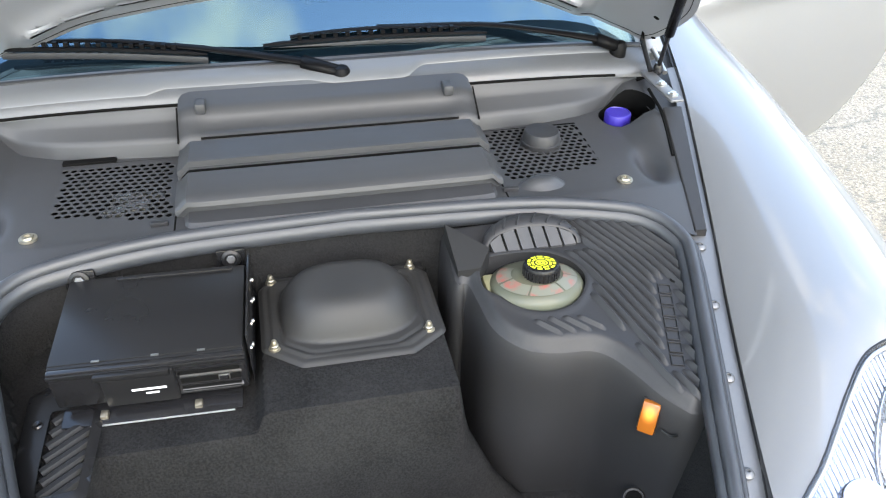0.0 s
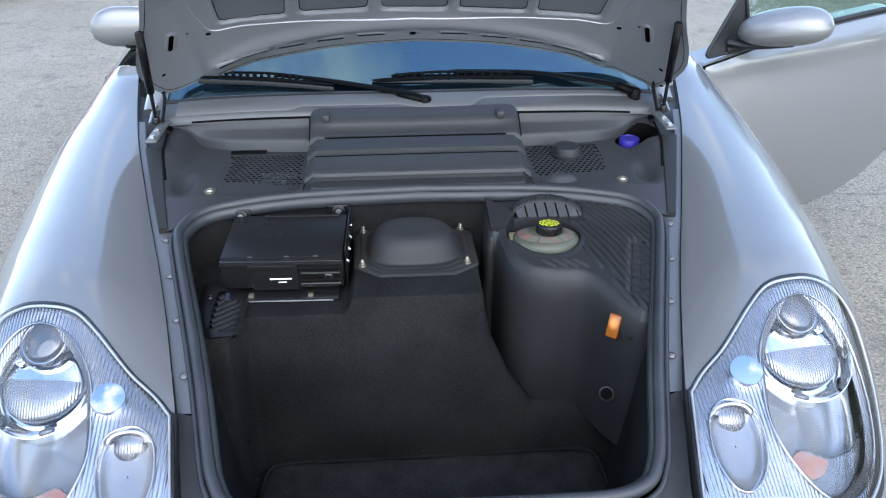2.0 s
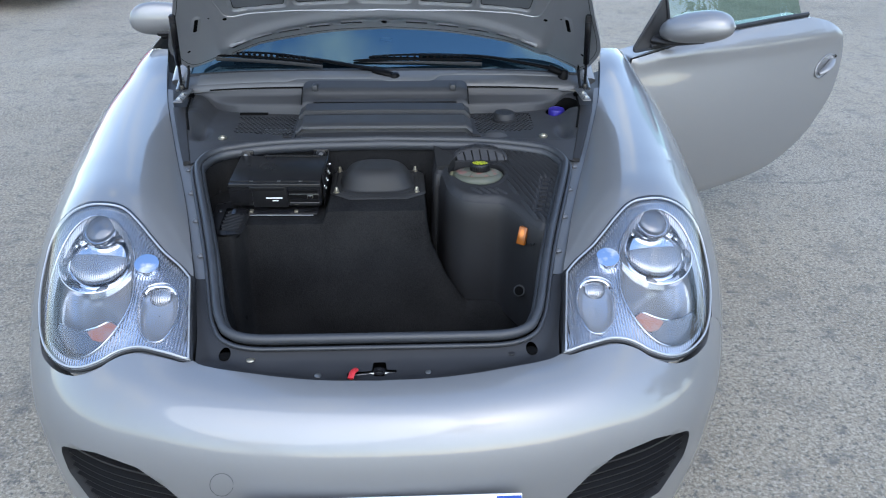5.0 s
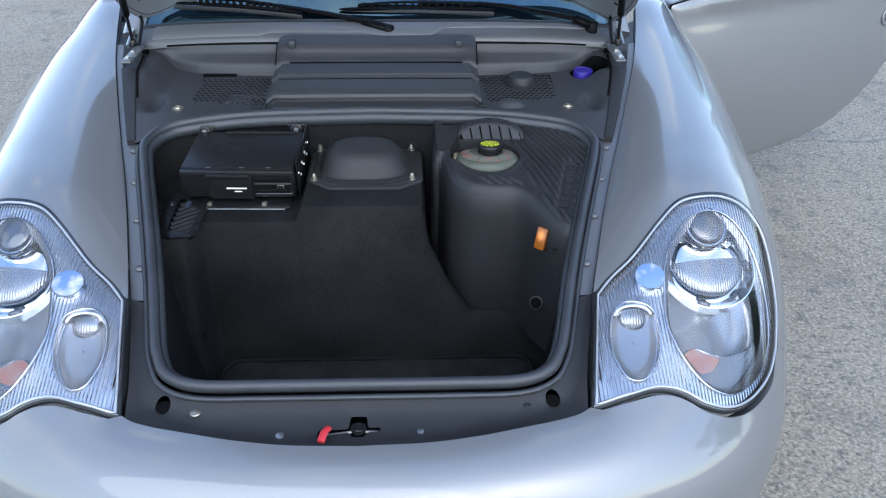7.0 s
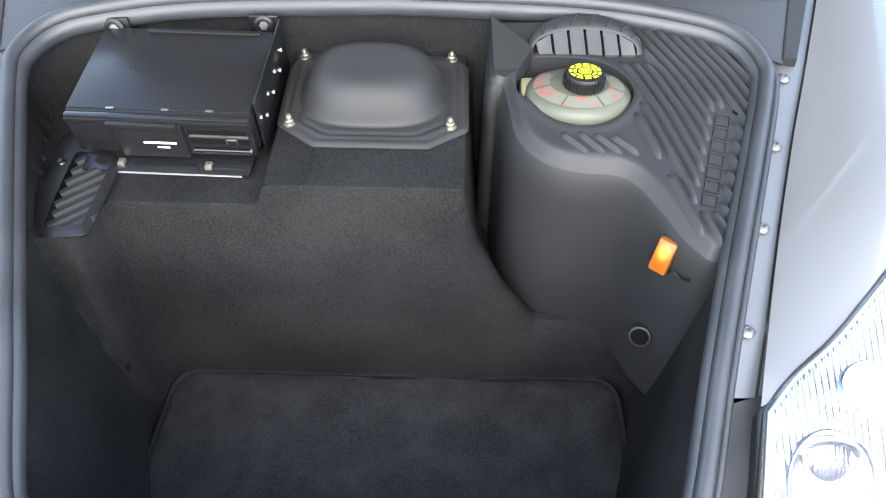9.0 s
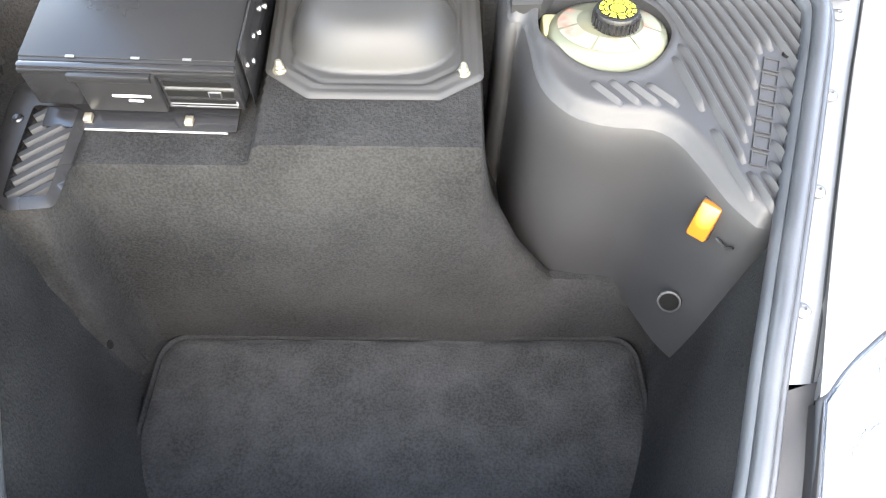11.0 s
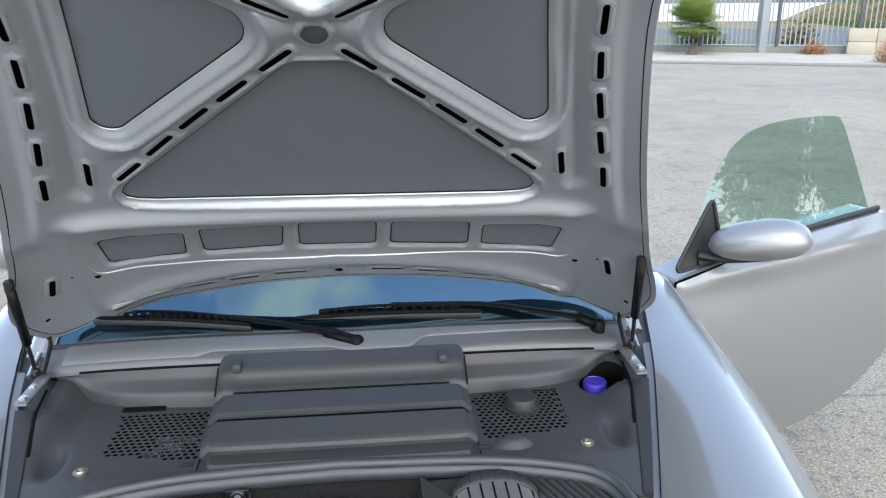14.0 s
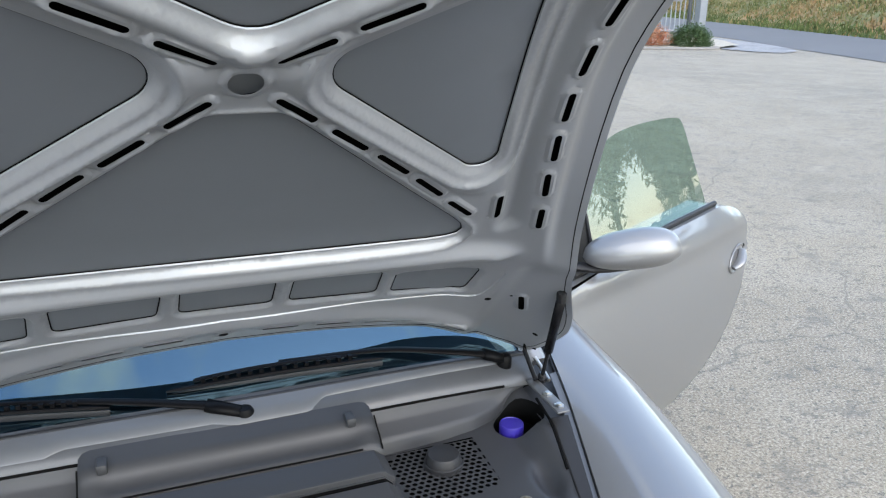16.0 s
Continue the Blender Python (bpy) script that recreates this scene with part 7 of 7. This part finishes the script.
# steel fence with its posts
FA, FB = np.array([6.2, 25.0]), np.array([16.2, 20.25])
fl = np.linalg.norm(FB - FA)
fu = (FB - FA) / fl
DARKPOST = material("dark_post_paint", (0.045, 0.05, 0.058), 0.5, stain=0.3, stain_scale=4)
fence = thing("fence", "grey steel bar fence with square posts", "fence")
at = lambda s: FA + fu * s
for z in (0.28, 2.02):
    tube("fence_rail", [(*at(0), z), (*at(fl), z)], 0.03, POSTGREY, fence, sides=6)
bm0 = bmesh.new()
bmesh.ops.create_cube(bm0, size=1.0)
bmesh.ops.transform(bm0, matrix=Matrix.Diagonal((0.028, 0.028, 2.0, 1)), verts=bm0.verts)
bar_mesh = bpy.data.meshes.new("fence_bar")
bm0.to_mesh(bar_mesh)
bm0.free()
bar_mesh.materials.append(POSTGREY)
for i in range(int(fl / 0.135)):
    p = at(0.07 + i * 0.135)
    o = new("fence_bar", bar_mesh)
    o.parent = fence
    o.location = (p[0], p[1], 1.10)
for s in np.arange(0.0, fl, 2.15):
    p = at(s)
    box("fence_post", (p[0] - 0.045, p[1] - 0.045, 0.0), (p[0] + 0.045, p[1] + 0.045, 2.15), DARKPOST, fence, bevel=0.008)
p = at(6.05)
gate_post = box("gate_post", (p[0] - 0.125, p[1] - 0.125, 0.0), (p[0] + 0.125, p[1] + 0.125, 4.2), POSTGREY, None, bevel=0.02)
tagged(gate_post, "wide grey steel gate post", "post")
p = FB + fu * 0.02
tall = box("lamp_post", (p[0] - 0.13, p[1] - 0.13, 0.0), (p[0] + 0.13, p[1] + 0.13, 6.5), POSTGREY, None, bevel=0.02)
tagged(tall, "tall grey square steel post with yellow box", "post")
box("junction_box", (p[0] - 0.10, p[1] - 0.22, 2.9), (p[0] + 0.08, p[1] - 0.15, 3.15), material("pale_yellow", (0.55, 0.47, 0.22), 0.5), tall, bevel=0.01)
p = at(fl - 0.9) - np.array([0.1, 0.35])
ctrl = tube("control_post", [(*p, 0.0), (*p, 1.15)], 0.035, PANEL, None, sides=8)
tagged(ctrl, "black post carrying a grey control box", "post")
box("control_box", (p[0] - 0.22, p[1] - 0.06, 1.15), (p[0] + 0.22, p[1] + 0.06, 1.50), GALV, ctrl, bevel=0.02)
box("plinth", (0.0, -0.07, 0.0), (fl, 0.07, 0.24), material("plinth_concrete", (0.17, 0.175, 0.16), 0.9, grain=0.3, scale=20, stain=0.5, stain_scale=2), fence, turn=pose(FA[0], FA[1], 0, 0, 0, math.degrees(math.atan2(fu[1], fu[0]))))
vg, fg = sheet(np.array([(5.2, 26.2), (16.0, 21.2), (17.4, 23.6), (17.0, 29.0), (13.0, 33.5), (7.0, 36.5), (2.0, 36.5)]), [], 0.5)
tagged(mesh("grass_verge", np.column_stack([vg, np.full(len(vg), 0.03)]), fg, GRASS), "strip of green grass behind the fence", "grass", kind="structure")
vg, fg = sheet(np.array([(-60.0, 62.0), (-4.0, 58.6), (14.0, 54.6), (26.8, 42.5), (60.0, 60.0), (200.0, 260.0), (-200.0, 260.0)]), [], 12.0)
tagged(mesh("meadow", np.column_stack([vg, np.full(len(vg), 0.02)]), fg, DRY), "dry brown-green meadow beyond the road", "grass", kind="structure")
c0, c1 = np.array([13.55, 21.15]), np.array([14.85, 20.55])
CREAM = material("cream_stone", (0.36, 0.32, 0.25), 0.85, grain=0.3, scale=30, stain=0.3, stain_scale=2)
wall_ = thing("low_wall", "low cream block wall standing in the gravel", "wall")
ang = math.degrees(math.atan2(c1[1] - c0[1], c1[0] - c0[0]))
for i in range(2):
    for j in range(2):
        box("block", (i * 0.72 + 0.006, -0.12, 0.06 + j * 0.36), (i * 0.72 + 0.714, 0.12, 0.412 + j * 0.36), CREAM, wall_, bevel=0.012, turn=pose(c0[0], c0[1], 0, 0, 0, ang))


# ---- plants ----
def leaves(name, spots, size, mat, parent=None, seed=1, flat=0.4):
    """Many small leaf blades at the given places."""
    r = random.Random(seed)
    v, f = [], []
    for x, y, z in spots:
        a, b, s = r.uniform(0, 6.28), r.uniform(-1, 1), size * r.uniform(0.6, 1.3)
        d1 = Vector((math.cos(a), math.sin(a), b * 0.8)).normalized() * s
        d2 = Vector((-math.sin(a), math.cos(a), r.uniform(-0.8, 0.8))).normalized() * s * flat
        c = Vector((x, y, z))
        i = len(v)
        v += [c - d1, c + d2, c + d1, c - d2]
        f.append((i, i + 1, i + 2, i + 3))
    return mesh(name, v, f, mat, parent, smooth=False)


def leaf_material(name, c1, c2):
    m = material(name, c1, 0.6, grain=0.5, scale=3, stain=0.8, stain_scale=2.0, colour2=c2)
    n, l = m.node_tree.nodes, m.node_tree.links
    return m


LEAF = leaf_material("leaf_green", (0.045, 0.085, 0.020), (0.075, 0.11, 0.03))
DARKLEAF = leaf_material("dark_leaf", (0.028, 0.060, 0.016), (0.05, 0.09, 0.025))
ORANGE = leaf_material("orange_leaf", (0.34, 0.075, 0.03), (0.30, 0.16, 0.06))
PALM = leaf_material("palm_leaf", (0.13, 0.19, 0.04), (0.19, 0.25, 0.07))
BARK = material("bark", (0.12, 0.085, 0.06), 0.9, grain=0.5, scale=25, bump=0.01, stain=0.5, stain_scale=5)


def bush(name, at_, rx, rz, mat, label, seed, n=2600, size=0.045, round_=0.96, foot_=0.15):
    r = random.Random(seed)
    spots = []
    for _ in range(n):
        a, u = r.uniform(0, 6.28), r.uniform(0.0, 1.0)
        k = (r.uniform(round_ - 0.35, 1.0)) * (1 + 0.08 * math.sin(5 * a + seed) + 0.06 * math.sin(9 * a))
        h = math.sqrt(1 - u * u)
        spots.append((at_[0] + rx * k * h * math.cos(a), at_[1] + rx * k * h * math.sin(a), 0.06 + rz * (foot_ + (1 - foot_) * u) * k))
    b = thing(name, label, "bush", group="shrubs on the gravel")
    leaves("foliage", spots, size, mat, b, seed)
    for i in range(5):
        a = i * 1.3
        tube("stem", [(at_[0], at_[1], 0.02), (at_[0] + rx * 0.5 * math.cos(a), at_[1] + rx * 0.5 * math.sin(a), rz * 0.6)], 0.015, BARK, b, sides=5)
    return b


bush("shrub", (13.95, 17.72), 0.60, 0.58, DARKLEAF, "clipped round dark green shrub on the gravel", 3, n=9000, size=0.030, round_=1.0, foot_=0.0)
bush("shrub", (12.95, 18.05), 0.55, 0.60, ORANGE, "loose orange-red shrub on the gravel", 5, n=5000, size=0.024, round_=0.75, foot_=0.05)
bush("shrub", (12.75, 21.45), 0.42, 0.35, ORANGE, "low red shrub beside the fence", 7, n=2000, size=0.024, round_=0.75, foot_=0.05)
bush("shrub", (10.4, 23.9), 0.9, 0.8, LEAF, "green shrub behind the fence", 9, n=1500, size=0.08, round_=0.8)
bush("shrub", (14.0, 24.6), 0.7, 0.9, DRY, "dry brown shrub behind the fence", 12, n=900, size=0.08, round_=0.7)

palm = thing("fan_palm", "small fan palm with a shaggy trunk", "palm")
PX, PY = 9.45, 22.15
r = random.Random(8)
tube("trunk", [(PX, PY, 0.0), (PX + 0.03, PY, 0.45), (PX, PY, 0.85)], 0.17, BARK, palm, sides=10, taper=[1.15, 1.0, 0.8])
v_, f_ = [], []
for k in range(130):
    a, el = r.uniform(0, 6.28), math.asin(r.uniform(-0.42, 1.0))
    d = Vector((math.cos(a) * math.cos(el), math.sin(a) * math.cos(el), math.sin(el)))
    c = Vector((PX, PY, 0.90)) + d * r.uniform(0.25, 0.62)
    side = d.cross(Vector((0, 0, 1))).normalized()
    up_ = side.cross(d)
    for q in np.linspace(-1.25, 1.25, 15):
        w = d * math.cos(q) + side * math.sin(q)
        tip = c + w * r.uniform(0.42, 0.58) - Vector((0, 0, 0.06 * r.random()))
        e = w.cross(up_).normalized() * 0.030
        i = len(v_)
        v_ += [c - e, c + e, tip]
        f_.append((i, i + 1, i + 2))
mesh("fronds", v_, f_, PALM, palm, smooth=False)


def tree(at_, height, spread, seed, label, n=9000, size=0.13, mat=LEAF):
    r = random.Random(seed)
    t = thing("tree", label, "tree", group="trees round the yard")
    x, y = at_
    tube("trunk", [(x, y, 0.0), (x + 0.1, y, height * 0.25), (x - 0.05, y + 0.1, height * 0.5), (x, y, height * 0.8)], 0.20, BARK, t, sides=10, taper=[1.2, 0.9, 0.6, 0.25])
    tips = []
    for k in range(16):
        a, h = k * 2.4, height * (0.28 + 0.5 * k / 16)
        ln = spread * (0.6 + 0.4 * r.random()) * (1.1 - 0.5 * k / 16)
        e = np.array([x + ln * math.cos(a), y + ln * math.sin(a), h + ln * 0.45])
        tube("limb", smooth_path([(x, y, h), (x + 0.5 * ln * math.cos(a), y + 0.5 * ln * math.sin(a), h + 0.15 * ln), tuple(e)], 4), 0.07, BARK, t, sides=6, taper=np.linspace(1, 0.2, 9))
        tips += [e, (e + np.array([x, y, h])) / 2]
    tips.append(np.array([x, y, height * 0.95]))
    spots = []
    clumps = [tips[r.randrange(len(tips))] + np.array([r.gauss(0, spread * 0.22) for _ in range(3)]) for _ in range(90)]
    for _ in range(n):
        c = clumps[r.randrange(len(clumps))]
        spots.append(tuple(c + np.array([r.gauss(0, spread * 0.10) for _ in range(3)])))
    leaves("crown", spots, size, mat, t, seed)
    return t


tree((15.0, -2.2), 7.0, 3.0, 21, "broad-leaved green tree at the yard's edge", n=15000, size=0.15)
tree((16.0, 2.0), 3.6, 2.4, 24, "low bushy green tree at the yard's edge", n=17000, size=0.14)
tree((45.5, 55.8), 13.0, 4.2, 22, "dark green tree beside the raised road", n=6000, size=0.22, mat=DARKLEAF)
tree((54.0, 57.5), 13.0, 4.6, 23, "dark green tree behind the raised road", n=5000, size=0.24, mat=DARKLEAF)

# lorry trailer on the raised road
TARP = material("white_tarpaulin", (0.62, 0.63, 0.64), 0.5, grain=0.2, scale=10, stain=0.2, stain_scale=0.4)
trailer = thing("lorry_trailer", "white curtain-sided lorry trailer with a pale grey emblem", "trailer")
tdir = math.degrees(math.atan2(0.967, 0.255))
tt = pose(23.4 + out[0] * 8.75 + 0.255 * 20.9, 22.0 + out[1] * 8.75 + 0.967 * 20.9, 1.80, 0, 0, tdir)
box("curtain", (-6.8, -1.25, 1.15), (6.8, 1.25, 4.50), TARP, trailer, bevel=0.05, turn=tt)
box("side_rail", (-6.8, -1.27, 0.95), (6.8, 1.27, 1.17), material("cream_rail", (0.50, 0.47, 0.36), 0.5), trailer, turn=tt)
for i in range(12):
    box("strap", (-6.5 + i * 1.15, 1.27, 0.80), (-6.42 + i * 1.15, 1.30, 1.12), PANEL, trailer, turn=tt)
for i in (3.4, 4.7, 6.0):
    lathe("lorry_wheel", [(0.25, -0.14), (0.5, -0.15), (0.52, 0.0), (0.5, 0.15), (0.25, 0.14), (0.1, 0.1)], TYRE, trailer, tt @ Vector((i, 0.95, 0.52)), tt.to_3x3().to_4x4() @ pose(0, 0, 0, -90, 0, 0), n=24)
    lathe("lorry_wheel", [(0.25, -0.14), (0.5, -0.15), (0.52, 0.0), (0.5, 0.15), (0.25, 0.14), (0.1, 0.1)], TYRE, trailer, tt @ Vector((i, -0.95, 0.52)), tt.to_3x3().to_4x4() @ pose(0, 0, 0, -90, 0, 0), n=24)
box("chassis", (-6.6, -0.5, 0.55), (6.6, 0.5, 0.95), VOID, trailer, turn=tt)
GREYMARK = material("grey_emblem", (0.42, 0.42, 0.43), 0.5)
for a0, a1, w in ((-2.9, 0.9, 0.16), (1.3, 2.6, 0.10)):
    aa = np.linspace(a0, a1, 24)
    q = [tt @ Vector((5.1 - 1.5 * rr * math.cos(a), 1.268, 2.85 + rr * math.sin(a))) for rr in (0.85 + w, 0.85 - w) for a in aa]
    mesh("emblem", q, [(i, i + 1, 24 + i + 1, 24 + i) for i in range(23)], GREYMARK, trailer)
for i in range(3):
    box("plain_bar", (4.6, 1.262, 2.65 + i * 0.24), (6.2, 1.272, 2.73 + i * 0.24), GREYMARK, trailer, turn=tt)

# pale warehouse far behind the fence
WALLW = material("white_cladding", (0.60, 0.61, 0.62), 0.5, stain=0.15, stain_scale=0.3)
house = thing("warehouse", "low white warehouse with a dark grey upper band", "building")
hb = pose(33.0, 66.0, 0, 0, 0, -12)
box("wall", (-16, 0, 0), (12, 12, 3.3), WALLW, house, turn=hb)
box("hall_wall", (8, 3, 0), (21.5, 14, 5.5), WALLW, house, turn=hb)
box("hall_roof", (7.8, 2.8, 5.5), (21.7, 14.2, 5.65), WALLW, house, turn=hb)
box("roof", (-16.3, -0.3, 3.3), (12.3, 12.3, 3.45), POSTGREY, house, turn=hb)
box("dark_band", (-7.5, -0.06, 1.5), (11.0, 0.02, 3.2), material("dark_cladding", (0.11, 0.12, 0.14), 0.6), house, turn=hb)
for i in range(4):
    w = box("window", (-14.5 + i * 2.4, -0.08, 1.9), (-12.9 + i * 2.4, 0.01, 3.1), material("window_frame", (0.5, 0.51, 0.53), 0.5), house, turn=hb)
    box("pane", (-14.35 + i * 2.4, -0.10, 2.0), (-13.05 + i * 2.4, -0.085, 3.0), DARKGLASS, w, turn=hb)

# red hatchback parked in the yard
REDPAINT = material("red_paint", (0.42, 0.018, 0.022), 0.28, 0.0, coat=0.8, stain=0.1)
red = thing("hatchback", "red hatchback parked in the yard", "car")
rt = pose(-4.39, 8.53, 0, 0, 0, 12)
rows = []
for y, w, prof in ((-2.02, 0.62, (0.30, 0.42, 0.52, 0.56, 0.58)), (-1.95, 0.74, (0.22, 0.45, 0.60, 0.66, 0.68)), (-1.6, 0.82, (0.20, 0.5, 0.68, 0.78, 0.80)), (-0.9, 0.85, (0.2, 0.55, 0.78, 0.90, 0.93)), (-0.3, 0.85, (0.2, 0.55, 0.84, 1.25, 1.38)), (0.6, 0.85, (0.2, 0.55, 0.88, 1.35, 1.48)), (1.6, 0.84, (0.2, 0.55, 0.88, 1.28, 1.40)), (1.95, 0.78, (0.25, 0.5, 0.8, 0.95, 1.0))):
    xs_ = (w * 0.97, w, w * 0.97, w * 0.80, 0.0)
    half_ = [(x, y - (0.10 if y < -1.5 else 0) * (1 - (x / 0.85) ** 2), z) for x, z in zip(xs_, prof)]
    rows.append([rt @ Vector(p) for p in half_] + [rt @ Vector((-p[0], p[1], p[2])) for p in half_[-2::-1]])
m = len(rows[0])
mesh("body", [p for r_ in rows for p in r_], [(i * m + j, i * m + j + 1, (i + 1) * m + j + 1, (i + 1) * m + j) for i in range(len(rows) - 1) for j in range(m - 1)] + [tuple(range(m))], REDPAINT, red)
box("lower_grille", (-0.60, -2.135, 0.30), (0.60, -2.05, 0.42), PANEL, red, bevel=0.02, turn=rt)
pl = box("plate", (-0.26, -2.165, 0.46), (0.26, -2.13, 0.57), WHITE, red, bevel=0.005, turn=rt)
for i in range(7):
    box("plain_bar", (-0.19 + i * 0.057, -2.172, 0.48), (-0.155 + i * 0.057, -2.163, 0.55), VOID, pl, turn=rt)
for s in (1, -1):
    box("headlamp", (s * 0.62 - 0.14, -2.02, 0.60), (s * 0.62 + 0.14, -1.80, 0.72), LAMPGREY, red, bevel=0.04, turn=rt)
    for y in (-1.25, 1.25):
        lathe("wheel", [(0.20, -0.1), (0.29, -0.1), (0.305, 0.0), (0.29, 0.1), (0.20, 0.1), (0.05, 0.07)], TYRE, red, rt @ Vector((s * 0.76, y, 0.305)), rt.to_3x3().to_4x4() @ pose(0, 0, 0, 0, 90 * s, 0), n=28)
